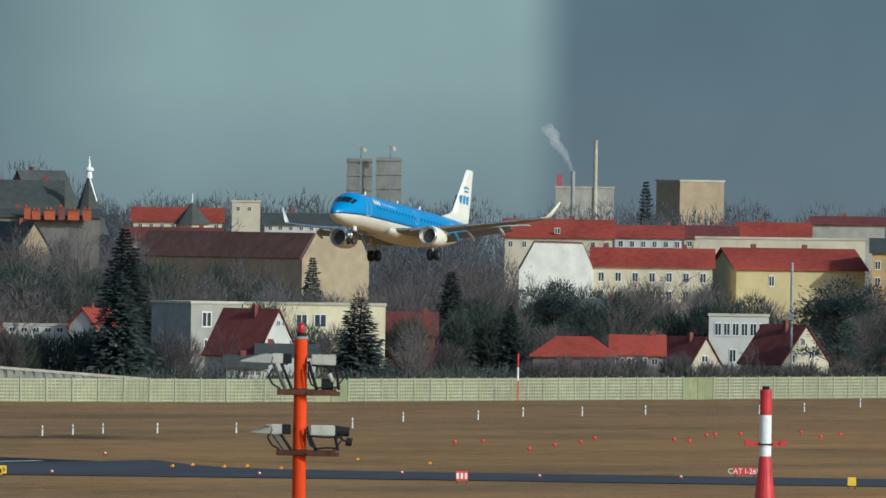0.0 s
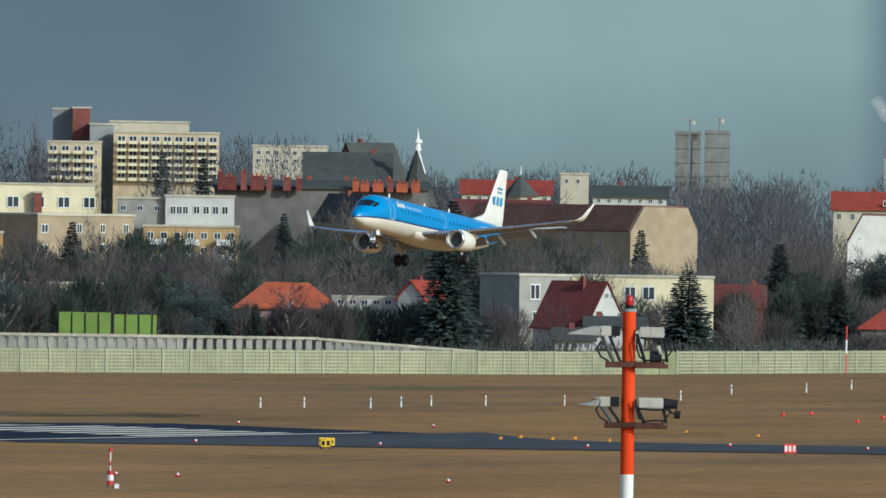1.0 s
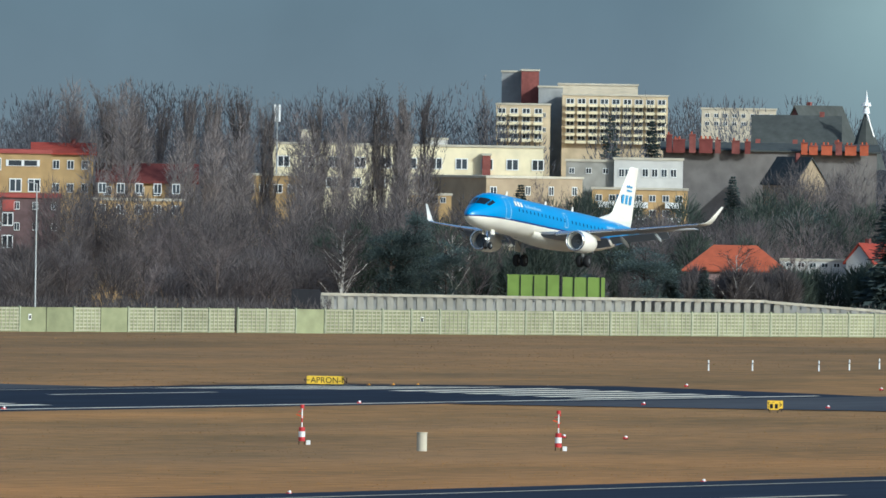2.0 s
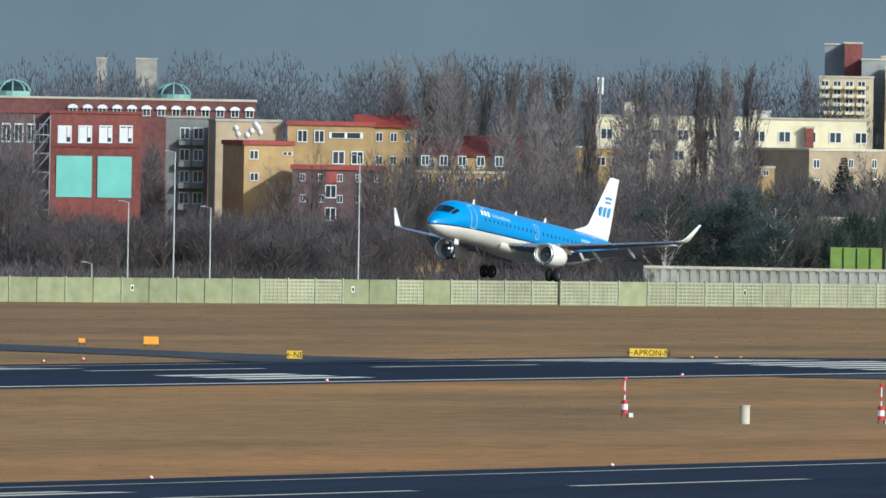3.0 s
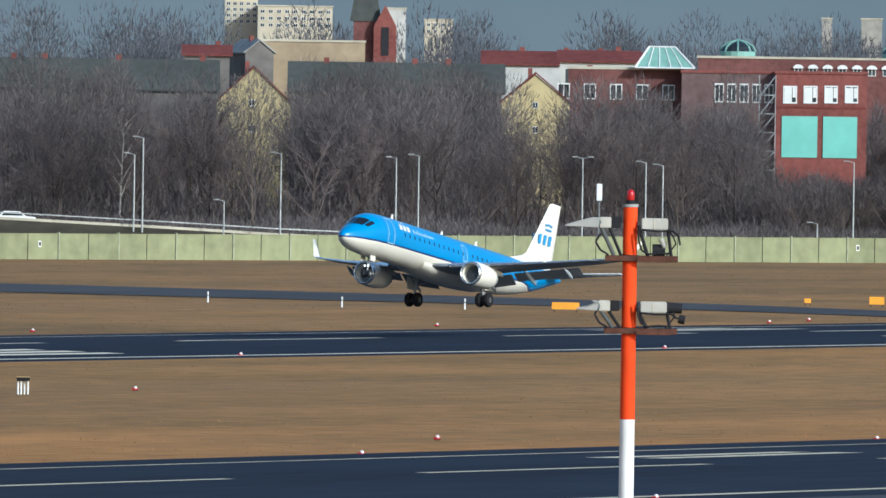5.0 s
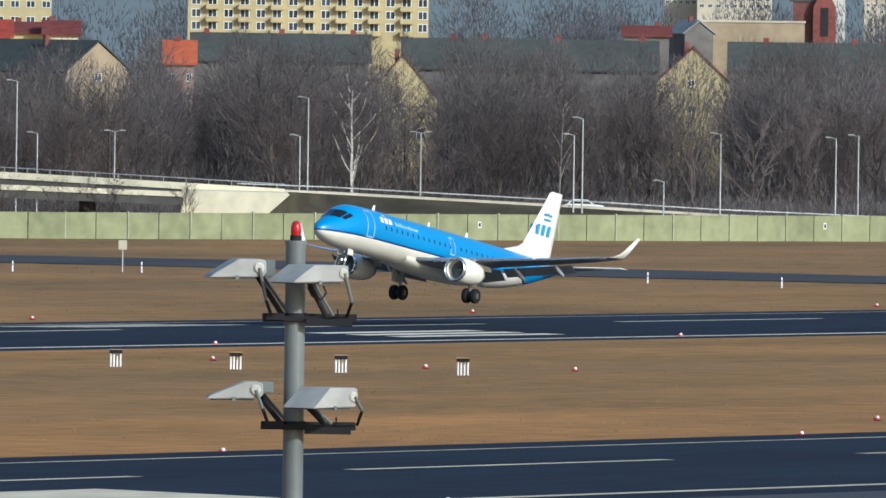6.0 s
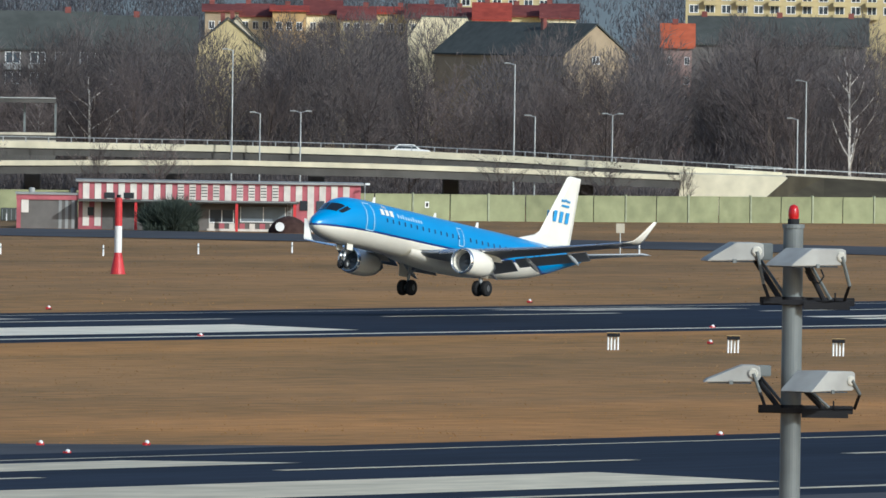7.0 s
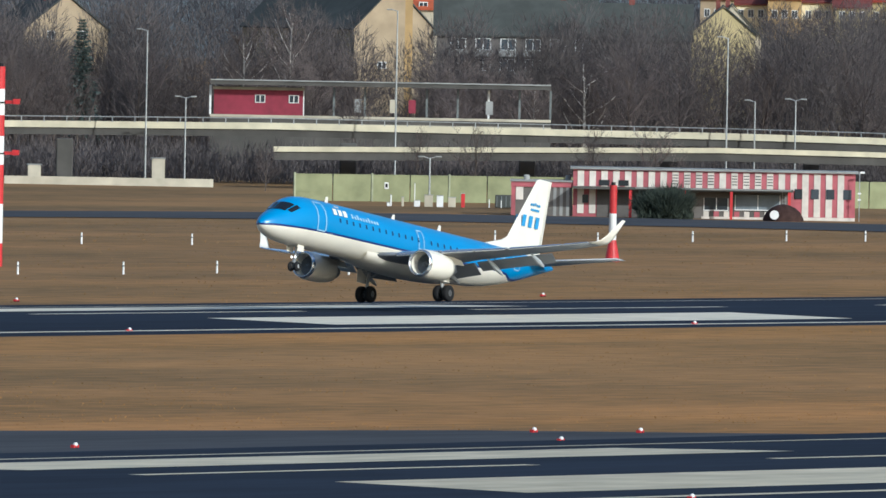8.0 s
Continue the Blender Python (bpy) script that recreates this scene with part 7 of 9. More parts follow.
def striped_hut():
    hut = empty("striped_hut", spot(57.105, 1650, 0), "flat-roofed hut with red and white vertical stripes", "hut")
    w, n = 27.2, 24
    zb, zt = -1.2, 3.75
    boxm("wall", 0, w, 0, 8, zb, zt, FADEDR, hut)
    boxm("roof_edge", -0.3, w + 0.3, -0.35, 8.3, zt, zt + 0.20, CONCG, hut)
    for k in range(n):
        x = 0.42 + k * 1.14
        if x + 0.6 > w:
            break
        low = zb + 0.7 if (x > 21 or x < 2.2) else 2.05
        st = boxm("white_stripe", x, x + 0.62, -0.06, 0.0, low, zt - 0.1, HUTW, hut, "white painted stripe")
        if 8 <= k <= 16 and k != 12:
            for q in range(4):
                boxm("louvre", x + 0.04, x + 0.58, -0.085, -0.06, 2.45 + 0.28 * q, 2.53 + 0.28 * q, DARK, st)
    for x0, x1, z0, z1 in ((2.5, 3.5, 2.2, 2.75), (4.35, 5.35, 2.2, 2.75), (21.35, 22.1, 1.25, 2.2), (22.95, 23.7, 1.25, 2.2), (24.4, 25.2, 1.25, 2.2), (26.05, 26.85, 1.25, 2.2), (0.9, 1.5, 0.5, 1.3)):
        boxm("window", x0, x1, -0.10, -0.02, z0, z1, GLASS, hut, "dark window")
    # A dark sheet laid on the wall as the shade beneath the canopy.
    boxm("shaded_front", 2.3, 20.9, -0.07, -0.02, zb + 0.1, 2.0, DGREY, hut, "dark sheet for the shade under the canopy")
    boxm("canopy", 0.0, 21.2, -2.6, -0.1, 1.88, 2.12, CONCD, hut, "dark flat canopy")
    boxm("canopy_edge", 6.0, 21.0, -2.68, -2.6, 2.0, 2.1, CONCG, hut)
    for x0, x1, z0, z1, m in ((12.6, 15.0, 0.05, 1.2, GLASS), (15.6, 20.0, 0.15, 1.55, BLUEG)):
        win = boxm("window", x0, x1, -0.16, -0.06, z0, z1, m, hut, "wide shop window")
        for q in (x0, (x0 + x1) / 2, x1 - 0.08):
            boxm("mullion", q, q + 0.08, -0.2, -0.16, z0, z1, WHITEP, win)
        boxm("sill", x0, x1, -0.22, -0.16, z0 - 0.1, z0, WHITEP, win)
    for k in range(8):
        x = 12.6 + k * 0.98
        boxm("low_stripe", x, x + 0.52, -0.14, -0.07, zb + 0.6, -0.08, HUTW if k % 2 == 0 else FADEDR, hut)
    boxm("plinth", 12.4, 19.6, -0.22, -0.14, zb, zb + 0.6, HUTW, hut)
    boxm("plinth", 21.2, w, -0.16, -0.06, zb, zb + 0.68, HUTW, hut)
    for x in (5.4, 10.6, 15.12, 20.7):
        boxm("canopy_post", x, x + 0.26, -2.5, -2.3, zb, 1.88, REDP, hut)
    for s in (20.15, 20.5):
        boxm("ladder_rail", s, s + 0.05, -0.4, -0.34, zb + 0.5, 2.0, STEEL, hut)
    for k in range(8):
        boxm("rung", 20.2, 20.5, -0.4, -0.36, -0.4 + 0.3 * k, -0.36 + 0.3 * k, STEEL, hut)
    boxm("wing", -5.9, -0.05, 0.4, 6, zb, 2.45, DGREY, hut, "low wing with a pink fascia")
    boxm("fascia", -6.0, 0.0, 0.25, 0.39, 1.95, 2.5, FADEDR, hut, "pink fascia")
    boxm("door", -5.5, -4.8, 0.32, 0.39, 0.7, 1.95, HUTW, hut, "cream door")
    boxm("side_pier", -5.95, -5.55, 0.30, 0.39, zb, 1.95, FADEDR, hut)
    for k in range(3):
        boxm("white_stripe", -1.9 + 0.62 * k, -1.6 + 0.62 * k, 0.34, 0.40, zb + 0.3, 1.95, CONCG, hut)
    boxm("wing_roof", -6.1, 0.1, 0.1, 6.2, 2.45, 2.62, CONCG, hut)
    for x in (1.0, 2.0, 3.0):
        bm = bmesh.new()
        lathe(bm, [(0, 0.3), (0.4, 0.3), (0.5, 0.2)], pose(x * 4 - 8.5, 2, 2.6, 0, -90, 0), 10)
        part("roof_vent", bm, CONCG, hut)
    pl = empty("lamp_post", spot(57.105 + math.degrees(27.6 / 1650), 1649, -1.0), "slim pale lamp post beside a hut", "lamp post")
    cyl("pole", (0, 0, 0), (0, 0, 4.9), 0.05, STEEL, pl, n=6)
    boxm("lantern", 0.02, 0.5, -0.1, 0.1, 4.8, 5.0, WHITEP, pl, "", 0.03)
    for z in (2.2, 2.8):
        boxm("box", -0.16, 0.16, -0.1, 0.1, z, z + 0.16, WHITEP, pl)
    rad = empty("radome", spot(57.81, 1642, -1.25), "dark brown domed shelter with a white disc", "shelter")
    bm = bmesh.new()
    lathe(bm, [(0.0, 2.0), (0.7, 1.95), (1.3, 1.62), (1.75, 1.1), (2.0, 0.5), (2.06, 0.01)], pose(0, 0, 0, 0, -90, 0), 20)
    part("shell", bm, BROWNS, rad, smooth=True)
    bm = bmesh.new()
    lathe(bm, [(-0.05, 0.001), (-0.05, 0.44), (0.05, 0.44)], pose(-0.85, -1.95, 1.05, 0, 0, 90), 16)
    part("disc", bm, WHITEP, rad, "white disc")
    cab = empty("equipment_cabinet", spot(56.90, 1695, -0.75), "dark green equipment container", "container")
    boxm("body", -1.65, 1.65, 0, 2.2, 0, 1.25, ROOFG, cab, "", 0.05)
    for k in range(7):
        boxm("rib", -1.5 + 0.45 * k, -1.42 + 0.45 * k, -0.06, 0, 0.1, 1.15, GREYP, cab)
    for b, hgt, wd, m in ((56.487, 0.35, 0.3, WHITEP), (56.496, 1.1, 0.14, WHITEP), (56.535, 0.9, 0.25, CONC), (56.575, 2.3, 0.10, WHITEP), (56.585, 0.6, 0.5, WHITEP), (56.622, 1.15, 0.85, CONC), (56.66, 1.1, 0.65, WHITEP),
                          (56.70, 0.95, 0.75, CONC), (56.737, 1.35, 0.38, REDP), (56.825, 0.8, 0.10, WHITEP), (56.865, 0.75, 0.10, WHITEP)):
        bx = empty("equipment_box", spot(b, 1692, -0.75), "small pale equipment cabinet by the barrier", "cabinet")
        boxm("body", -wd / 2, wd / 2, 0, 0.5, 0, hgt, m, bx, "", 0.03)
        boxm("cap", -wd / 2 - 0.04, wd / 2 + 0.04, -0.04, 0.54, hgt, hgt + 0.06, CONCG, bx)
    lw = tagged(new("low_wall"), "low pale concrete wall", "wall", kind="structure")
    ww = boxm("wall_panel", 0, 1824 * radians(0.70), 0, 0.4, -1.4, -0.05, CONC, lw)
    ww.matrix_basis = spot(55.20, 1824)
    ww = boxm("wall_panel", 0, 8, 0, 0.4, -1.4, -0.1, CONC, lw)
    ww.matrix_basis = spot(54.9, 1826)
    # Plain boxes added in place of a white truck and a sign box.
    for b, hgt in ((55.30, 2.3), (55.715, 3.2)):
        kb = empty("gate_box", spot(b, 1827, -1.2), "plain pale box standing in for a truck and a sign box", "box")
        boxm("body", -0.7, 0.7, 0, 1.2, 0, hgt, CONC, kb, "", 0.05)
        boxm("cap", -0.8, 0.8, -0.1, 1.3, hgt, hgt + 0.12, CONCG, kb)
    wb = empty("white_box_sign", pose(1309, 789, gz(1309, 789), 0, 0, -60), "pale square box on a thin post", "box")
    boxm("box", -0.38, 0.38, -0.2, 0.2, 2.0, 2.85, CONC, wb, "", 0.03)
    cyl("post", (0, 0, 0), (0, 0, 2.0), 0.06, STEEL, wb, n=8)


striped_hut()


# ---- cars ----
def car(label, paint):
    ob = empty("car", Matrix(), label, "car")
    bm = bmesh.new()
    prism(bm, [(-2.2, 0.28), (2.1, 0.28), (2.2, 0.62), (2.05, 0.82), (1.0, 0.93), (-1.1, 0.98), (-2.15, 0.90), (-2.25, 0.55)], -0.86, 0.86)
    bmesh.ops.bevel(bm, geom=bm.edges[:], offset=0.06, segments=2, affect='EDGES')
    part("body", bm, paint, ob)
    bm = bmesh.new()
    prism(bm, [(-1.9, 0.92), (1.05, 0.92), (0.35, 1.42), (-1.35, 1.45)], -0.74, 0.74)
    bmesh.ops.bevel(bm, geom=bm.edges[:], offset=0.05, segments=2, affect='EDGES')
    part("cabin", bm, paint, ob)
    for s in (-1, 1):
        bm = bmesh.new()
        prism(bm, [(-1.6, 0.98), (0.8, 0.98), (0.28, 1.34), (-1.25, 1.36)], s * 0.745 - 0.008, s * 0.745 + 0.008)
        part("side_window", bm, GLASS, ob)
        for x in (-1.35, 1.35):
            wheel(ob, x, s * 0.78, 0.31, 0.31, 0.2, HUB, "pale metal wheel hub")
    return ob


CAR1, CAR2 = car("white car driving on the motorway ramp", WHITEP), car("white car driving on the motorway ramp", WHITEP)


# ---- trees ----
def limb_mesh(name, segs, material):
    """Tapered three-sided branches from (start, end, radius, end radius)."""
    verts, faces = [], []
    for p, q, r0, r1 in segs:
        d = (q - p).normalized()
        u = d.orthogonal().normalized()
        v = d.cross(u)
        k = len(verts)
        if r0 < 0.03:
            verts.extend([p + u * r0 * 1.35, p - u * r0 * 1.35, q + v * 0.01])
            faces.append((k, k + 1, k + 2))
            continue
        for c, r in ((p, r0), (q, r1)):
            for i in range(3):
                a = 2.0944 * i
                verts.append(c + (u * math.cos(a) + v * math.sin(a)) * r)
        for i in range(3):
            j = (i + 1) % 3
            faces.append((k + i, k + j, k + 3 + j, k + 3 + i))
    me = bpy.data.meshes.new(name)
    me.from_pydata(verts, [], faces)
    me.materials.append(material)
    return me


def bent(rng, p, d, ln, r0, r1, n, wob, up, out):
    pts = [p]
    for i in range(n):
        d = (d + Vector((rng.uniform(-wob, wob), rng.uniform(-wob, wob), rng.uniform(-wob, wob) + up))).normalized()
        q = p + d * (ln / n)
        out.append((p, q, r0 + (r1 - r0) * i / n, r0 + (r1 - r0) * (i + 1) / n))
        p = q
        pts.append(q)
    return pts, d


def make_bare(seed, kind):
    rng = random.Random(seed)
    H = 15.0
    trunk, crown = [], []
    fork = {"bare": 0.22, "poplar": 0.10, "birch": 0.25}[kind]
    tr = {"bare": 0.24, "poplar": 0.22, "birch": 0.15}[kind]
    pts, _ = bent(rng, Vector((0, 0, 0)), Vector((0, 0, 1)), H * (0.82 if kind != "bare" else 0.62), tr, 0.05, 7, 0.06, 0.1, trunk)
    mains = {"bare": 11, "poplar": 26, "birch": 13}[kind]
    for i in range(mains):
        t = fork + (1 - fork) * (i + rng.random() * 0.7) / mains
        f = t * (len(pts) - 1)
        k = min(int(f), len(pts) - 2)
        p = pts[k].lerp(pts[k + 1], f - k)
        a = i * 2.4 + rng.uniform(-0.4, 0.4)
        if kind == "poplar":
            d, ln, up = Vector((math.cos(a) * 0.30, math.sin(a) * 0.30, 1)), H * rng.uniform(0.22, 0.40) * (1.1 - 0.5 * t), 0.05
        elif kind == "birch":
            d, ln, up = Vector((math.cos(a) * 0.7, math.sin(a) * 0.7, 0.95)), H * rng.uniform(0.22, 0.36) * (1.15 - 0.6 * t), 0.02
        else:
            d, ln, up = Vector((math.cos(a) * 0.85, math.sin(a) * 0.85, rng.uniform(0.5, 1.0))), H * rng.uniform(0.34, 0.50) * (1.15 - 0.45 * t), 0.05
        b1, d1 = bent(rng, p, d.normalized(), ln, tr * 0.42 * (1.1 - 0.6 * t), 0.03, 5, 0.16, up, crown if kind != "birch" else trunk)
        for j in range(6 if kind != "poplar" else 5):
            f = (0.25 + 0.75 * (j + rng.random()) / 6) * (len(b1) - 1)
            k = min(int(f), len(b1) - 2)
            q = b1[k].lerp(b1[k + 1], f - k)
            sp = 0.9 if kind != "poplar" else 0.35
            e = (d1 + Vector((rng.uniform(-sp, sp), rng.uniform(-sp, sp), rng.uniform(-0.3, 0.6)))).normalized()
            b2, d2 = bent(rng, q, e, ln * rng.uniform(0.3, 0.5), 0.038, 0.02, 3, 0.2, 0.03, crown)
            for m in range(6):
                q2 = b2[rng.randrange(len(b2))]
                e2 = (d2 + Vector((rng.uniform(-0.9, 0.9), rng.uniform(-0.9, 0.9), rng.uniform(-0.4, 0.6)))).normalized()
                if kind == "poplar":
                    e2 = (e2 + Vector((0, 0, 1.2))).normalized()
                b3, d3 = bent(rng, q2, e2, ln * rng.uniform(0.14, 0.26), 0.024, 0.013, 2, 0.25, 0.03, crown)
                for w in range(5):
                    q3 = b3[rng.randrange(1, len(b3))]
                    e3 = (d3 + Vector((rng.uniform(-0.9, 0.9), rng.uniform(-0.9, 0.9), rng.uniform(-0.4, 0.5)))).normalized()
                    crown.append((q3, q3 + e3 * ln * rng.uniform(0.07, 0.15), 0.017, 0.009))
    return trunk, crown


def make_needles(seed, kind):
    rng = random.Random(seed)
    H = 12.0
    trunk, verts, faces = [], [], []
    bent(rng, Vector((0, 0, 0)), Vector((0, 0, 1)), H * 0.97, 0.22, 0.03, 6, 0.02, 0.1, trunk)

    def blade(p, d, ln, wd):
        s = d.cross(Vector((rng.uniform(-1, 1), rng.uniform(-1, 1), 1.2))).normalized() * wd
        k = len(verts)
        verts.extend([p - s * 0.4, p + d * ln * 0.45 - s, p + d * ln, p + d * ln * 0.5 + s])
        faces.extend([(k, k + 1, k + 2), (k, k + 2, k + 3)])
    if kind == "conifer":
        for i in range(46):
            u = i / 45
            z = H * (0.06 + 0.93 * u)
            reach = 2.6 * (1 - u) ** 0.8 * rng.uniform(0.8, 1.15) + 0.12
            for k in range(int(11 + 12 * (1 - u))):
                a = k * 2.4 + i * 1.1 + rng.uniform(-0.3, 0.3)
                out = Vector((math.cos(a), math.sin(a), -0.22 + 0.4 * u))
                ln = reach * rng.uniform(0.6, 1.15)
                for q in (0.1, 0.26, 0.42, 0.58, 0.74, 0.9):
                    blade(Vector((0, 0, z)) + out * ln * q, (out + Vector((rng.uniform(-0.5, 0.5), rng.uniform(-0.5, 0.5), rng.uniform(-0.5, 0.1)))).normalized(), 0.28 + ln * 0.22, 0.10 + ln * 0.06)
    else:
        for c in range(26):
            a, zc = rng.uniform(0, 6.28), H * rng.uniform(0.32, 0.97)
            rr = rng.uniform(0.2, 2.6) * (1.15 - 0.75 * abs(zc / H - 0.6))
            cen = Vector((rr * math.cos(a), rr * math.sin(a), zc))
            trunk.append((Vector((0, 0, max(1.0, zc - 1.2))), cen, 0.07, 0.03))
            for k in range(210):
                o = Vector((rng.gauss(0, 0.62), rng.gauss(0, 0.62), rng.gauss(0, 0.34)))
                blade(cen + o, (o + Vector((rng.uniform(-0.6, 0.6), rng.uniform(-0.6, 0.6), 0.5))).normalized(), rng.uniform(0.22, 0.45), 0.07)
    me = bpy.data.meshes.new("crown")
    me.from_pydata(verts, [], faces)
    me.materials.append(NEEDLE)
    return trunk, me


PROTO = {}
WORDS = {"bare": ("bare winter tree with fine brown twigs", "bare trees"), "poplar": ("tall narrow bare poplar tree", "poplars"), "birch": ("bare birch with pale trunk and limbs", "birches"),
         "conifer": ("dark green conical spruce tree", "spruces"), "pine": ("dark green pine with an uneven crown", "pines")}


def proto(kind, k):
    if (kind, k) not in PROTO:
        if kind in ("bare", "poplar", "birch"):
            trunk, crown = make_bare(11 + 7 * k + len(kind), kind)
            meshes = limb_mesh("trunk", trunk, BIRCH if kind == "birch" else BARK), limb_mesh("crown", crown, TWIGP if kind == "poplar" else TWIG)
            hgt = max(v.co.z for v in meshes[1].vertices)
            wid = 2 * sorted(math.hypot(v.co.x, v.co.y) for v in meshes[1].vertices)[int(len(meshes[1].vertices) * 0.93)]
        else:
            trunk, crown = make_needles(5 + 3 * k + len(kind), kind)
            meshes = limb_mesh("trunk", trunk, BARK), crown
            hgt = max(v.co.z for v in crown.vertices)
            wid = 2 * sorted(math.hypot(v.co.x, v.co.y) for v in crown.vertices)[int(len(crown.vertices) * 0.93)]
        PROTO[kind, k] = (*meshes, hgt, wid)
    return PROTO[kind, k]


TREE_RNG = random.Random(21)


def tree(kind, bearing, dist, hgt, width=0.0):
    k = TREE_RNG.randrange(3 if kind != "bare" else 5)
    trunk, crown, ph, pw = proto(kind, k)
    s = hgt / ph
    w = min(max((width / pw) / s, 0.6), 1.7) * s if width else s
    label, group = WORDS[kind]
    ob = new("tree")
    ob.matrix_basis = spot(bearing, dist, -1.2) @ pose(0, 0, 0, 0, 0, TREE_RNG.uniform(0, 360)) @ Matrix.Diagonal((w, w, s, 1))
    tagged(ob, label, "tree", group)
    t = new("trunk", trunk)
    t.parent = ob
    c = new("crown", crown)
    c.parent = ob
    return ob


tree('conifer', 67.290, 2093, 11.9, 6.9)
tree('pine', 67.941, 2203, 14.3, 8.4)
tree('conifer', 66.485, 2057, 14.8, 7.5)
tree('pine', 68.896, 2195, 15.2, 10.9)
tree('bare', 68.300, 2315, 15.4, 11.5)
tree('conifer', 67.597, 2229, 14.6, 5.9)
tree('bare', 67.407, 2250, 15.2, 6.7)
tree('pine', 66.197, 2188, 14.7, 8.7)
tree('bare', 66.895, 2260, 19.3, 8.2)
tree('bare', 67.890, 2318, 15.6, 6.1)
tree('bare', 67.710, 2271, 16.0, 7.5)
tree('conifer', 67.133, 2262, 16.1, 4.5)
tree('bare', 66.142, 2076, 11.8, 6.2)
tree('bare', 66.311, 2092, 13.1, 6.9)
tree('bare', 66.707, 2164, 15.8, 7.9)
tree('bare', 67.522, 2162, 13.4, 5.7)
tree('conifer', 67.797, 2180, 10.6, 4.3)
tree('bare', 68.695, 2266, 12.8, 3.7)
tree('bare', 67.191, 2228, 12.9, 4.4)
tree('bare', 66.536, 2279, 17.6, 7.5)
tree('bare', 68.603, 2187, 6.7, 2.2)
tree('conifer', 68.245, 2900, 27.6, 3.8)
tree('bare', 68.165, 2223, 12.0, 6.6)
tree('bare', 66.842, 2083, 9.3, 4.8)
tree('bare', 68.999, 2230, 9.5, 6.6)
tree('pine', 69.038, 2206, 6.7, 4.4)
tree('bare', 67.449, 2104, 6.7, 5.6)
tree('bare', 68.528, 2173, 3.9, 2.9)
tree('bare', 68.093, 2142, 3.6, 4.2)
tree('conifer', 65.228, 2170, 16.4, 5.0)
tree('bare', 65.322, 2152, 18.6, 9.2)
tree('pine', 65.647, 2030, 10.1, 7.4)
tree('conifer', 66.504, 2158, 19.8, 7.8)
tree('conifer', 65.527, 2700, 25.8, 3.2)
tree('conifer', 65.664, 2690, 25.0, 5.3)
tree('poplar', 65.105, 2750, 32.2, 4.1)
tree('pine', 64.879, 2080, 14.2, 4.8)
tree('pine', 64.985, 2043, 10.3, 6.1)
tree('birch', 64.628, 1999, 12.4, 6.6)
tree('birch', 65.006, 2054, 12.9, 6.1)
tree('birch', 65.959, 2039, 10.8, 5.4)
tree('bare', 65.135, 2077, 13.6, 5.5)
tree('bare', 65.437, 2116, 14.9, 5.6)
tree('bare', 65.853, 2183, 15.6, 7.2)
tree('bare', 66.250, 2210, 15.0, 6.6)
tree('bare', 66.383, 2174, 13.8, 5.7)
tree('pine', 65.459, 2006, 6.8, 4.6)
tree('bare', 65.591, 2015, 7.5, 4.0)
tree('conifer', 65.847, 2027, 7.5, 2.7)
tree('bare', 66.727, 2040, 5.2, 4.7)
tree('bare', 64.416, 2048, 12.7, 6.1)
tree('bare', 64.246, 2033, 11.3, 6.0)
tree('bare', 64.114, 2030, 11.9, 6.0)
tree('conifer', 65.937, 2263, 17.6, 4.5)
tree('pine', 64.795, 2018, 11.7, 6.7)
tree('bare', 65.079, 2016, 9.8, 6.0)
tree('bare', 66.878, 2059, 6.4, 4.8)
tree('conifer', 65.733, 2031, 7.4, 3.4)
tree('poplar', 64.097, 2240, 28.8, 4.4)
tree('poplar', 64.201, 2232, 29.2, 4.4)
tree('poplar', 64.296, 2245, 28.9, 4.1)
tree('poplar', 64.381, 2257, 28.3, 3.7)
tree('poplar', 64.551, 2242, 28.7, 4.4)
tree('poplar', 64.637, 2244, 27.6, 3.7)
tree('poplar', 64.731, 2236, 30.3, 4.4)
tree('poplar', 64.825, 2249, 29.6, 4.5)
tree('poplar', 64.920, 2262, 29.0, 4.1)
tree('poplar', 63.955, 2237, 29.4, 4.4)
tree('poplar', 63.726, 2222, 28.6, 4.4)
tree('poplar', 63.829, 2214, 29.1, 4.4)
tree('poplar', 63.924, 2216, 28.6, 4.4)
tree('poplar', 64.010, 2228, 27.7, 4.0)
tree('poplar', 64.113, 2210, 29.0, 4.4)
tree('poplar', 64.199, 2222, 28.6, 4.4)
tree('poplar', 64.293, 2225, 29.0, 4.4)
tree('poplar', 64.369, 2237, 27.6, 4.1)
tree('poplar', 64.756, 2257, 29.4, 3.7)
tree('poplar', 64.832, 2259, 28.9, 3.7)
tree('bare', 62.057, 1991, 16.6, 11.2)
tree('bare', 62.264, 1989, 17.7, 11.2)
tree('bare', 62.436, 1976, 15.2, 8.5)
tree('bare', 61.924, 1995, 17.5, 11.2)
tree('bare', 62.949, 1975, 11.6, 5.9)
tree('bare', 63.062, 1983, 12.3, 5.9)
tree('bare', 63.456, 2086, 18.9, 6.2)
tree('bare', 63.343, 2084, 16.0, 5.5)
tree('bare', 63.176, 1970, 10.5, 7.2)
tree('bare', 63.554, 1988, 11.9, 7.2)
tree('birch', 64.631, 1999, 13.3, 5.9)
tree('bare', 64.216, 2002, 12.3, 7.9)
tree('bare', 63.970, 1992, 11.5, 7.9)
tree('bare', 64.406, 1998, 10.4, 7.3)
tree('bare', 62.798, 1962, 9.7, 5.2)
tree('bare', 62.647, 1954, 9.6, 5.2)
tree('bare', 63.706, 1982, 10.1, 7.2)
tree('pine', 64.840, 2019, 11.9, 6.0)
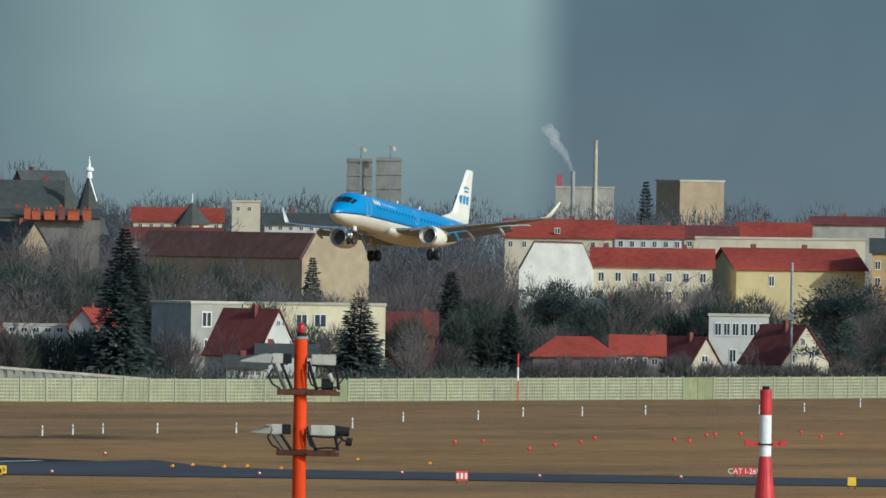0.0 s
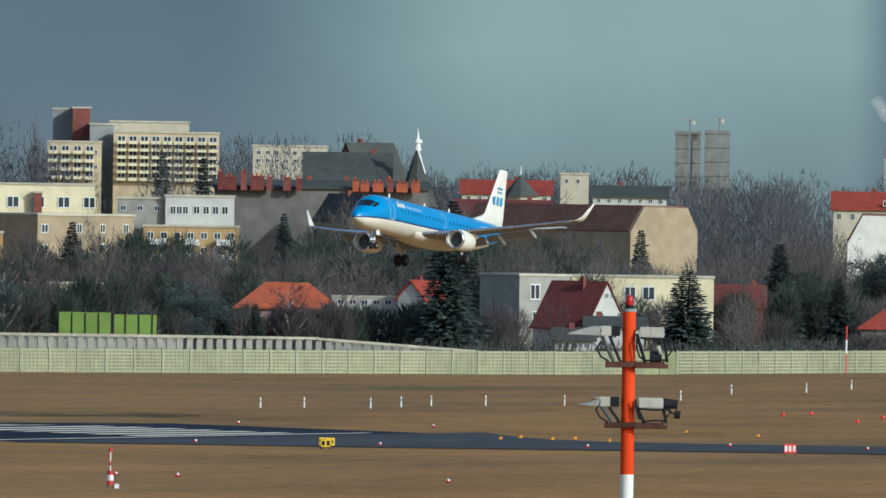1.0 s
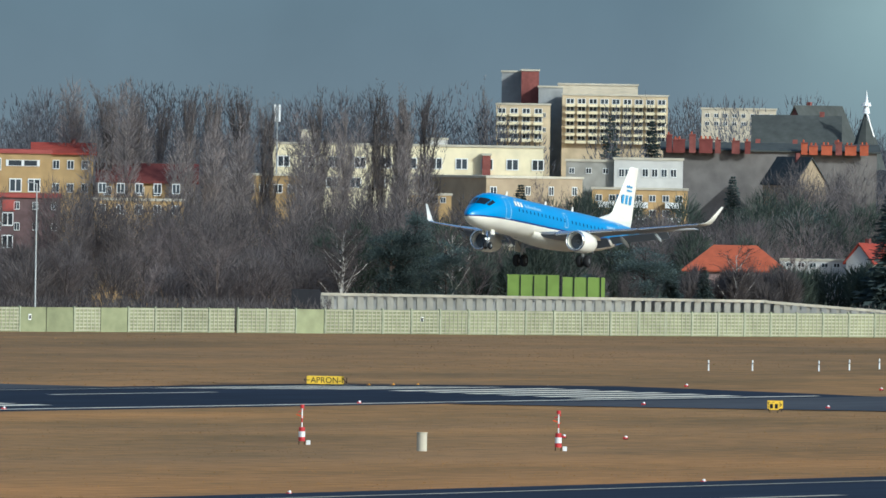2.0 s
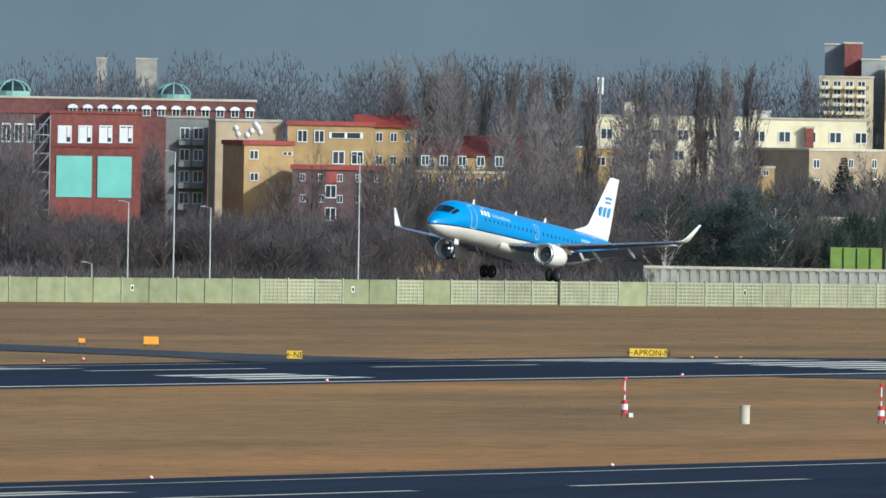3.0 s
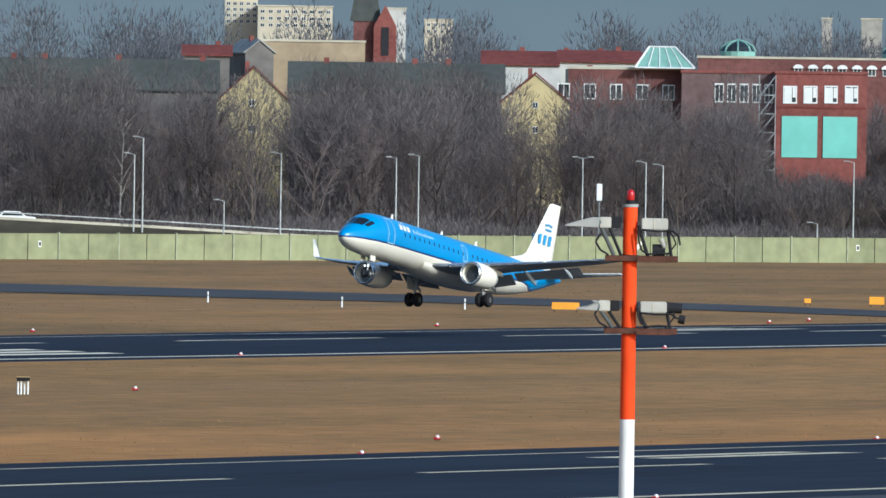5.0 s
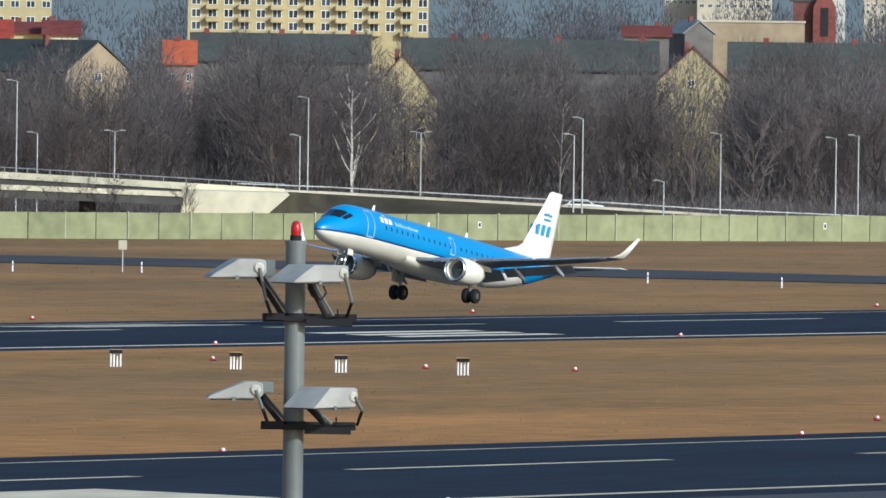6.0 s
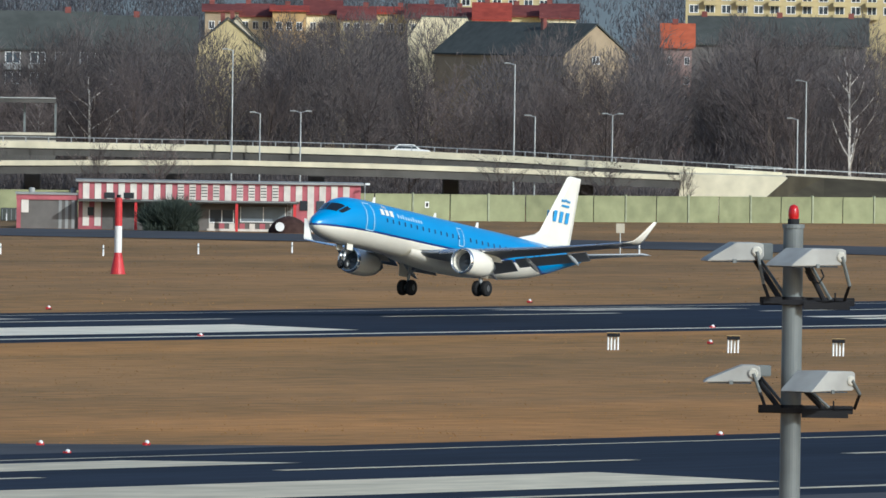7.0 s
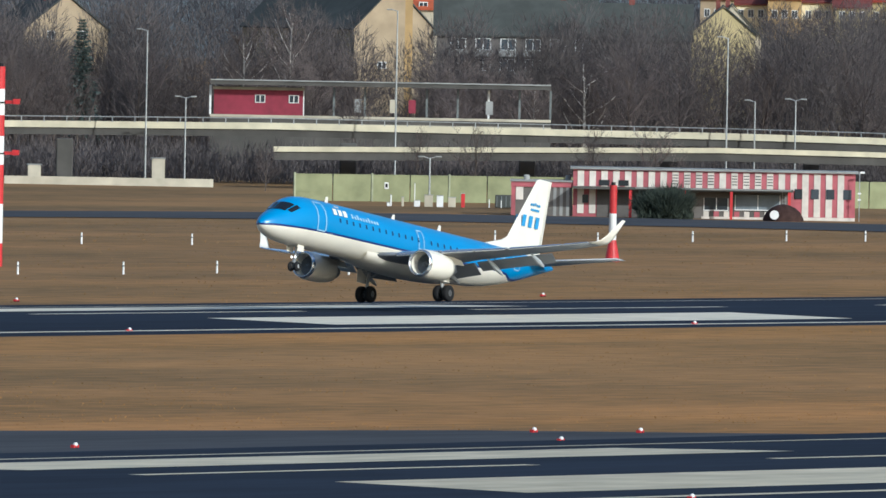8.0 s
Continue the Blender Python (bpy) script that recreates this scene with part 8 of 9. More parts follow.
tree('bare', 64.063, 2039, 14.6, 6.7)
tree('bare', 61.441, 1985, 19.1, 11.5)
tree('bare', 61.197, 1980, 16.1, 8.5)
tree('bare', 60.828, 1960, 17.3, 7.1)
tree('bare', 61.782, 1965, 18.1, 6.5)
tree('bare', 61.026, 2010, 17.9, 10.0)
tree('bare', 61.310, 2010, 17.4, 9.3)
tree('bare', 61.593, 2020, 18.8, 9.3)
tree('bare', 61.708, 1960, 15.1, 5.8)
tree('bare', 61.972, 2000, 17.1, 9.9)
tree('bare', 62.123, 2012, 18.5, 10.0)
tree('bare', 62.274, 2004, 17.9, 9.9)
tree('bare', 62.407, 1995, 16.7, 8.6)
tree('bare', 60.685, 1990, 17.7, 9.9)
tree('bare', 62.541, 1967, 9.5, 4.6)
tree('bare', 59.423, 1990, 20.7, 15.1)
tree('birch', 59.689, 1950, 18.4, 7.7)
tree('birch', 60.380, 1960, 17.4, 5.2)
tree('bare', 59.859, 2010, 19.5, 9.3)
tree('bare', 60.011, 2000, 18.3, 9.9)
tree('bare', 60.162, 1990, 17.7, 9.9)
tree('bare', 60.295, 2010, 18.4, 9.3)
tree('bare', 60.484, 2000, 18.2, 8.6)
tree('bare', 60.616, 1990, 18.0, 9.9)
tree('bare', 59.254, 2020, 18.5, 10.0)
tree('bare', 59.047, 2000, 17.1, 7.9)
tree('bare', 58.857, 2010, 19.0, 9.3)
tree('bare', 61.032, 2010, 18.8, 10.0)
tree('bare', 61.165, 2000, 19.2, 9.9)
tree('bare', 57.691, 2000, 16.9, 9.9)
tree('bare', 57.841, 2010, 19.0, 11.3)
tree('bare', 58.012, 2000, 17.7, 9.9)
tree('bare', 58.240, 1990, 15.9, 7.2)
tree('bare', 58.410, 1990, 15.3, 9.9)
tree('bare', 58.599, 1980, 14.8, 9.8)
tree('bare', 58.788, 1970, 16.3, 8.5)
tree('bare', 58.206, 1830, 6.9, 5.4)
tree('bare', 58.509, 1825, 6.7, 6.0)
tree('bare', 58.698, 1820, 6.3, 4.8)
tree('bare', 58.868, 1822, 6.6, 7.2)
tree('bare', 59.133, 1825, 6.4, 3.6)
tree('birch', 55.991, 1960, 18.4, 8.4)
tree('birch', 56.151, 1965, 21.4, 6.5)
tree('bare', 56.074, 1800, 6.1, 3.6)
tree('bare', 55.784, 1990, 15.8, 9.9)
tree('bare', 55.633, 1990, 16.4, 9.2)
tree('bare', 55.444, 1970, 15.1, 7.8)
tree('conifer', 55.453, 2000, 17.4, 4.0)
tree('bare', 56.257, 1990, 16.1, 9.2)
tree('birch', 57.148, 1950, 14.6, 9.7)
tree('birch', 56.978, 1950, 12.9, 5.8)
tree('bare', 57.297, 1980, 18.1, 11.8)
tree('bare', 57.467, 1980, 17.6, 9.8)
tree('bare', 57.601, 1960, 15.8, 7.1)
tree('bare', 56.773, 1815, 8.7, 6.0)
tree('bare', 57.170, 1815, 8.7, 5.4)
tree('bare', 57.379, 1815, 8.2, 6.0)
tree('bare', 56.636, 1985, 16.4, 5.2)
tree('bare', 55.237, 1980, 14.2, 9.8)
tree('bare', 55.047, 1980, 15.4, 9.8)
tree('bare', 54.877, 1980, 15.3, 9.8)
tree('bare', 56.374, 1900, 10.9, 4.4)
tree('bare', 56.584, 1820, 7.7, 3.6)

# the wood behind the ramp, filled in
for i in range(70):
    b = TREE_RNG.uniform(55.0, 62.4)
    tree("bare", b, TREE_RNG.uniform(1945, 1990), TREE_RNG.uniform(11.0, 17.5), TREE_RNG.uniform(6, 10))


def undergrowth(name, b0, b1, r0, r1, n, h0, h1, seed, label, material, wid=0.10):
    rng = random.Random(seed)
    verts, faces = [], []
    for i in range(n):
        b = rng.uniform(b0, b1)
        r = rng.uniform(r0, r1) + (setback(b) if r0 < 2500 else 0)
        b = radians(b)
        x, y = r * math.sin(b), r * math.cos(b)
        big = 0.55 + 0.45 * noise.noise(Vector((x / 9, y / 9, seed))) + 0.25 * noise.noise(Vector((x / 3, y / 3, seed)))
        z0 = -1.3
        hgt = (h0 + (h1 - h0) * rng.random()) * max(0.35, big + 0.3)
        for k in range(6):
            a = rng.uniform(0, 3.14)
            lean = Vector((rng.uniform(-0.6, 0.6), rng.uniform(-0.6, 0.6), 1)).normalized()
            p = Vector((x + rng.uniform(-0.4, 0.4), y, z0 + hgt * rng.uniform(0, 0.82)))
            q = p + lean * (0.25 + hgt * rng.uniform(0.08, 0.2))
            s = Vector((math.cos(a), math.sin(a), 0)) * wid
            j = len(verts)
            verts.extend([p - s, p + s, q])
            faces.append((j, j + 1, j + 2))
    me = bpy.data.meshes.new(name)
    me.from_pydata(verts, [], faces)
    return tagged(part(name, me, material, None), label, "shrubs", kind="stuff")


undergrowth("scrub", 59.5, 64.6, 1885, 1935, 22000, 2.6, 4.8, 3, "dense brown leafless scrub behind the barrier", TWIG2, 0.055)
undergrowth("scrub", 55.0, 59.6, 1868, 1915, 15000, 3.0, 5.6, 4, "dense brown leafless scrub beside the ramp", TWIG2, 0.055)
undergrowth("garden_shrubs", 64.6, 69.7, 1908, 1990, 20000, 1.4, 3.8, 5, "brown garden shrubs between the houses", TWIG2, 0.055)
undergrowth("evergreen_hedge", 64.6, 69.7, 1912, 2010, 12000, 1.6, 4.4, 6, "dark evergreen hedges between the houses", HEDGE, 0.09)
undergrowth("wood_floor", 55.0, 62.5, 1975, 2040, 20000, 4.0, 9.0, 7, "dark leafless thicket under the winter wood", TWIG2, 0.08)
undergrowth("hut_bush", 57.33, 57.50, 1640, 1646, 900, 1.0, 2.0, 8, "dark bush in front of the striped hut", HEDGE, 0.09)
GAPS = ((61.77, 0.13), (60.83, 0.13), (59.88, 0.12), (58.84, 0.12), (59.11, 0.05), (56.52, 0.11), (57.62, 0.06), (55.43, 0.06), (58.24, 0.04))


def massed_crowns(name, b0, b1, r0, r1, n, k, h0, h1, w0, w1, seed, label, material, wid, lean=1.0):
    """Many leafless crowns, each a cloud of short twigs round leaning stems, as one body of wood."""
    rng = random.Random(seed)
    verts, faces = [], []
    for i in range(n):
        b = rng.uniform(b0, b1)
        if any(abs(b - g) < q for g, q in GAPS) and rng.random() > 0.15:
            continue
        r = rng.uniform(r0, r1) + (setback(b) if r0 < 2500 else 0)
        x, y = r * math.sin(radians(b)), r * math.cos(radians(b))
        hgt, rad = rng.uniform(h0, h1), rng.uniform(w0, w1)
        for j in range(7):
            a = rng.uniform(0, 6.28)
            d = Vector((math.cos(a) * rad * 0.7, math.sin(a) * rad * 0.7, hgt * rng.uniform(0.6, 0.95)))
            s = Vector((math.cos(b * 7), math.sin(b * 7), 0)) * (0.07 if j else 0.16)
            q = len(verts)
            p = Vector((x, y, -1.3))
            verts.extend([p - s, p + s, p + d])
            faces.append((q, q + 1, q + 2))
        for j in range(k):
            while True:
                o = Vector((rng.uniform(-1, 1), rng.uniform(-1, 1), rng.uniform(-1, 1)))
                if o.length < 1 and rng.random() < 0.35 + 0.65 * o.length:
                    break
            p = Vector((x + o.x * rad, y + o.y * rad, -1.3 + hgt * (0.58 + 0.40 * o.z)))
            d = Vector((o.x * 0.8 + rng.uniform(-0.5, 0.5), o.y * 0.8 + rng.uniform(-0.5, 0.5), lean * rng.uniform(0.3, 1.5))).normalized()
            s = d.cross(Vector((rng.uniform(-1, 1), rng.uniform(-1, 1), rng.uniform(-1, 1)))).normalized() * wid
            q = len(verts)
            verts.extend([p - s, p + s, p + d * rng.uniform(0.6, 1.8)])
            faces.append((q, q + 1, q + 2))
    me = bpy.data.meshes.new(name)
    me.from_pydata(verts, [], faces)
    return tagged(part(name, me, material, None), label, "wood", kind="stuff")


def grass_tufts(x0, x1, y0, y1, n, h0, h1, seed, label):
    """Upright tufts of dry grass on the open field, none on the pavements."""
    rng = random.Random(seed)
    paved = []
    for o in bpy.data.objects:
        if o.get("category") in ("runway", "taxiway") and o.type == 'MESH':
            paved.append(BVHTree.FromPolygons([o.matrix_basis @ v.co for v in o.data.vertices], [p.vertices[:] for p in o.data.polygons]))
    verts, faces = [], []
    for i in range(n):
        x, y = rng.uniform(x0, x1), rng.uniform(y0, y1)
        b = math.degrees(math.atan2(x, y))
        if not 54.6 < b < 69.4 or any(q.ray_cast(Vector((x, y, 60)), Vector((0, 0, -1)))[0] for q in paved):
            continue
        thick = 0.6 + 0.7 * noise.noise(Vector((x / 14, y / 30, seed))) + 0.4 * noise.noise(Vector((x / 4, y / 6, seed)))
        if rng.random() > thick + 0.25:
            continue
        hgt, a = rng.uniform(h0, h1) * max(0.5, 0.6 + thick * 0.5), rng.uniform(0, 3.14)
        s = Vector((math.cos(a), math.sin(a), 0)) * hgt * rng.uniform(0.5, 1.3)
        p, k = Vector((x, y, gz(x, y) - 0.02)), len(verts)
        verts.extend([p - s, p + s, p + Vector((rng.uniform(-0.6, 0.6) * hgt, rng.uniform(-0.6, 0.6) * hgt, hgt))])
        faces.append((k, k + 1, k + 2))
    me = bpy.data.meshes.new("dry_grass")
    me.from_pydata(verts, [], faces)
    return tagged(part("dry_grass", me, TUFT, None), label, "grass", kind="stuff")


grass_tufts(640, 1640, 452, 598, 130000, 0.03, 0.085, 41, "dry yellow-brown winter grass between the runways")
grass_tufts(900, 2000, 660, 905, 90000, 0.04, 0.11, 42, "dry yellow-brown winter grass beyond the runway")
grass_tufts(480, 1000, 340, 390, 30000, 0.03, 0.07, 43, "dry yellow-brown winter grass by the near runway")
massed_crowns("winter_wood", 55.0, 60.4, 1990, 2055, 190, 1200, 14.0, 21.5, 3.0, 5.0, 7, "dense leafless winter wood behind the ramp", TWIG2, 0.046)
massed_crowns("winter_wood", 60.4, 62.48, 1990, 2060, 80, 1200, 15.0, 21.0, 3.0, 5.0, 9, "dense leafless winter wood behind the barrier", TWIG2, 0.046)
massed_crowns("winter_wood", 57.72, 58.38, 2100, 2200, 30, 1100, 18.0, 23.0, 3.0, 5.0, 17, "dense leafless winter wood before a red-roofed row", TWIG2, 0.05)
massed_crowns("wood_edge", 62.45, 64.6, 1945, 2030, 60, 800, 6.0, 10.0, 2.2, 3.6, 10, "brown leafless trees before the apartment blocks", TWIG2, 0.045)
massed_crowns("wood_edge", 63.72, 65.1, 2060, 2130, 42, 1000, 9.5, 15.5, 2.5, 4.2, 11, "brown leafless trees below the poplars", TWIG2, 0.048)
massed_crowns("garden_trees", 64.5, 69.7, 2050, 2130, 135, 1000, 8.0, 14.0, 2.5, 4.5, 12, "leafless trees massed between houses and blocks", TWIG2, 0.048)
massed_crowns("garden_trees", 65.1, 69.2, 1985, 2030, 42, 800, 5.0, 8.5, 1.8, 3.0, 18, "leafless garden trees among the first houses", TWIG2, 0.045)
massed_crowns("evergreen_trees", 64.5, 69.7, 2020, 2110, 95, 1100, 5.5, 12.5, 1.9, 3.4, 13, "dark evergreens massed between houses and blocks", HEDGE, 0.075)
massed_crowns("evergreen_trees", 65.4, 66.6, 2105, 2150, 26, 1100, 9.0, 14.0, 1.9, 3.2, 19, "dark evergreens before the apartment blocks", HEDGE, 0.075)
massed_crowns("far_wood", 54.5, 66.3, 2680, 3100, 430, 760, 22.0, 31.0, 5.0, 8.0, 14, "leafless woods on the horizon greyed for haze", TWIGF, 0.10, 1.6)
massed_crowns("far_wood", 66.3, 69.8, 2680, 3300, 150, 1000, 19.5, 25.5, 5.0, 8.0, 15, "leafless woods on the horizon greyed for haze", TWIGF, 0.085, 1.6)
massed_crowns("hut_shrub", 57.35, 57.47, 1641, 1645, 8, 900, 2.2, 3.2, 0.9, 1.4, 16, "dark evergreen shrub before the striped hut", HEDGE, 0.05)

# trees before single houses
massed_crowns("wood_edge", 66.01, 66.57, 2130, 2170, 16, 1000, 14.4, 20.8, 2.0, 3.6, 30, "dark leafless trees before the houses", TWIG2, 0.047)
massed_crowns("evergreen_trees", 66.01, 66.57, 2080, 2120, 16, 1200, 11.6, 16.8, 2.0, 3.6, 31, "dark evergreens between garden houses", HEDGE, 0.07)
massed_crowns("wood_edge", 66.57, 67.09, 2110, 2150, 10, 1000, 10.9, 15.8, 2.0, 3.6, 32, "dark leafless trees before the houses", TWIG2, 0.047)
massed_crowns("wood_edge", 66.84, 67.14, 2060, 2100, 5, 1000, 9.6, 13.8, 1.5, 2.5, 33, "dark leafless trees before the houses", TWIG2, 0.047)
massed_crowns("wood_edge", 67.39, 67.81, 2110, 2150, 13, 1000, 11.9, 17.1, 2.0, 3.6, 34, "dark leafless trees before the houses", TWIG2, 0.047)
massed_crowns("evergreen_trees", 67.39, 67.79, 2040, 2080, 11, 1200, 7.6, 10.9, 1.5, 2.6, 35, "dark evergreens between garden houses", HEDGE, 0.07)
massed_crowns("evergreen_trees", 67.75, 68.18, 2040, 2080, 13, 1200, 7.6, 10.9, 1.5, 2.6, 36, "dark evergreens between garden houses", HEDGE, 0.07)
massed_crowns("wood_edge", 68.09, 68.54, 2130, 2170, 16, 1000, 9.9, 14.3, 2.0, 3.6, 37, "dark leafless trees before the houses", TWIG2, 0.047)
massed_crowns("evergreen_trees", 68.26, 68.55, 2000, 2040, 8, 1200, 6.1, 8.9, 1.5, 2.4, 38, "dark evergreens between garden houses", HEDGE, 0.07)
massed_crowns("wood_edge", 66.14, 66.55, 2140, 2180, 12, 1000, 13.6, 19.6, 2.0, 3.6, 39, "dark leafless trees before the houses", TWIG2, 0.047)
massed_crowns("evergreen_trees", 65.30, 65.79, 2140, 2180, 14, 1200, 11.4, 16.5, 2.0, 3.6, 40, "dark evergreens before ochre apartments", HEDGE, 0.07)
massed_crowns("wood_edge", 65.12, 65.78, 2090, 2130, 14, 1000, 9.5, 13.7, 2.0, 3.6, 41, "dark leafless trees before the houses", TWIG2, 0.047)
massed_crowns("evergreen_trees", 64.87, 65.40, 1985, 2025, 14, 1200, 7.3, 10.6, 1.5, 2.6, 42, "dark evergreens between garden houses", HEDGE, 0.07)
massed_crowns("wood_edge", 65.78, 66.31, 2060, 2100, 15, 1000, 9.5, 13.8, 2.0, 3.6, 43, "dark leafless trees before the houses", TWIG2, 0.047)
massed_crowns("wood_edge", 65.76, 66.16, 1955, 1969, 24, 1100, 5.1, 7.4, 1.0, 1.8, 44, "brown shrubs before a hip-roofed house", TWIG2, 0.047)
massed_crowns("evergreen_trees", 66.08, 66.42, 1965, 1979, 9, 800, 6.5, 9.4, 1.2, 2.0, 45, "dark evergreens between garden houses", HEDGE, 0.08)
massed_crowns("wood_edge", 62.875, 62.955, 2118, 2140, 4, 900, 13.5, 17.5, 1.2, 2.0, 75, "dark leafless trees beside a brick workshop", TWIG2, 0.046)
massed_crowns("wood_edge", 61.85, 62.50, 2010, 2050, 16, 1000, 13.0, 18.8, 2.0, 3.6, 46, "dark leafless trees before the houses", TWIG2, 0.047)
massed_crowns("wood_edge", 63.65, 64.12, 2050, 2090, 9, 1000, 11.7, 16.9, 2.0, 3.6, 47, "dark leafless trees before the houses", TWIG2, 0.047)
massed_crowns("wood_edge", 67.75, 68.45, 2285, 2325, 28, 1000, 12.7, 18.3, 2.0, 3.6, 48, "dark leafless trees before the houses", TWIG2, 0.047)
massed_crowns("wood_edge", 68.45, 69.05, 2260, 2300, 14, 1000, 10.9, 15.8, 2.0, 3.6, 49, "dark leafless trees before the houses", TWIG2, 0.047)
massed_crowns("wood_edge", 67.85, 68.38, 1930, 1938, 23, 420, 3.2, 4.7, 0.8, 1.5, 50, "low brown garden shrubs before the houses", TWIG2, 0.047)
massed_crowns("wood_edge", 68.36, 68.93, 1925, 1933, 20, 420, 2.5, 3.6, 0.8, 1.5, 51, "low brown garden shrubs before the houses", TWIG2, 0.047)
massed_crowns("wood_edge", 67.14, 67.41, 2060, 2100, 6, 1000, 8.5, 12.3, 1.5, 2.5, 52, "dark leafless trees before the houses", TWIG2, 0.047)
massed_crowns("wood_edge", 62.55, 62.96, 1955, 1985, 11, 1000, 6.4, 9.2, 1.6, 2.6, 53, "dark leafless trees before the houses", TWIG2, 0.047)
massed_crowns("wood_edge", 62.95, 63.71, 1955, 1985, 18, 1000, 6.3, 9.1, 1.6, 2.6, 54, "dark leafless trees before the houses", TWIG2, 0.047)
massed_crowns("wood_edge", 60.57, 61.63, 2075, 2115, 22, 1000, 13.3, 19.2, 2.0, 3.6, 55, "dark leafless trees before the houses", TWIG2, 0.047)
massed_crowns("wood_edge", 61.82, 62.16, 2020, 2060, 9, 1000, 12.2, 17.6, 2.0, 3.6, 56, "dark leafless trees before the houses", TWIG2, 0.047)
massed_crowns("wood_edge", 57.44, 57.73, 2030, 2070, 8, 1000, 11.6, 16.7, 2.0, 3.6, 57, "dark leafless trees before the houses", TWIG2, 0.047)
massed_crowns("wood_edge", 56.64, 57.51, 2010, 2050, 22, 1000, 10.7, 15.4, 2.0, 3.6, 58, "dark leafless trees before the houses", TWIG2, 0.047)
massed_crowns("wood_edge", 55.12, 55.92, 2000, 2040, 20, 1000, 10.5, 15.1, 2.0, 3.6, 59, "dark leafless trees before the houses", TWIG2, 0.047)
massed_crowns("wood_edge", 59.15, 60.54, 2040, 2080, 36, 1000, 12.8, 18.4, 2.0, 3.6, 60, "dark leafless trees before the houses", TWIG2, 0.047)
massed_crowns("evergreen_trees", 66.51, 67.10, 2120, 2160, 17, 1200, 11.3, 16.3, 2.0, 3.6, 61, "dark evergreens before a long red roof", HEDGE, 0.07)
massed_crowns("evergreen_trees", 66.56, 66.92, 2050, 2090, 7, 1200, 8.5, 12.3, 1.4, 2.4, 62, "dark evergreens between garden houses", HEDGE, 0.07)
massed_crowns("evergreen_trees", 67.86, 68.09, 2060, 2100, 5, 1200, 9.6, 13.9, 2.0, 3.6, 63, "dark evergreens between garden houses", HEDGE, 0.07)
massed_crowns("evergreen_trees", 65.10, 65.47, 2120, 2160, 8, 1200, 10.6, 15.3, 2.0, 3.6, 64, "dark evergreens before ochre apartments", HEDGE, 0.07)
massed_crowns("wood_edge", 64.40, 65.13, 2130, 2170, 16, 1000, 10.4, 15.0, 2.0, 3.6, 65, "dark leafless trees before the houses", TWIG2, 0.047)
massed_crowns("far_wood", 61.46, 63.67, 2900, 2960, 35, 1000, 19.9, 28.7, 4.0, 7.0, 66, "leafless woods on the horizon greyed for haze", TWIGF, 0.085)
massed_crowns("wood_edge", 63.69, 64.20, 2150, 2200, 12, 1100, 20.5, 29.6, 1.2, 2.1, 67, "tall narrow leafless poplars in a row", TWIGP, 0.05)
massed_crowns("wood_edge", 64.21, 64.58, 2150, 2200, 7, 1000, 19.2, 27.7, 1.2, 2.1, 68, "tall narrow leafless poplars in a row", TWIGP, 0.05)
massed_crowns("wood_edge", 64.55, 64.96, 2160, 2200, 5, 900, 20.1, 29.0, 1.2, 2.0, 69, "tall narrow leafless poplars in a row", TWIGP, 0.05)
massed_crowns("wood_edge", 59.20, 60.62, 2100, 2145, 34, 1000, 19.0, 22.6, 2.2, 3.8, 72, "dark leafless trees before slate roofs", TWIG2, 0.046)
massed_crowns("wood_edge", 60.92, 61.64, 2100, 2145, 20, 1000, 19.0, 22.2, 2.2, 3.8, 73, "dark leafless trees before slate roofs", TWIG2, 0.046)
massed_crowns("wood_edge", 57.66, 58.16, 2065, 2095, 12, 1000, 15.5, 19.5, 2.2, 3.6, 74, "dark leafless trees before a gabled house", TWIG2, 0.046)
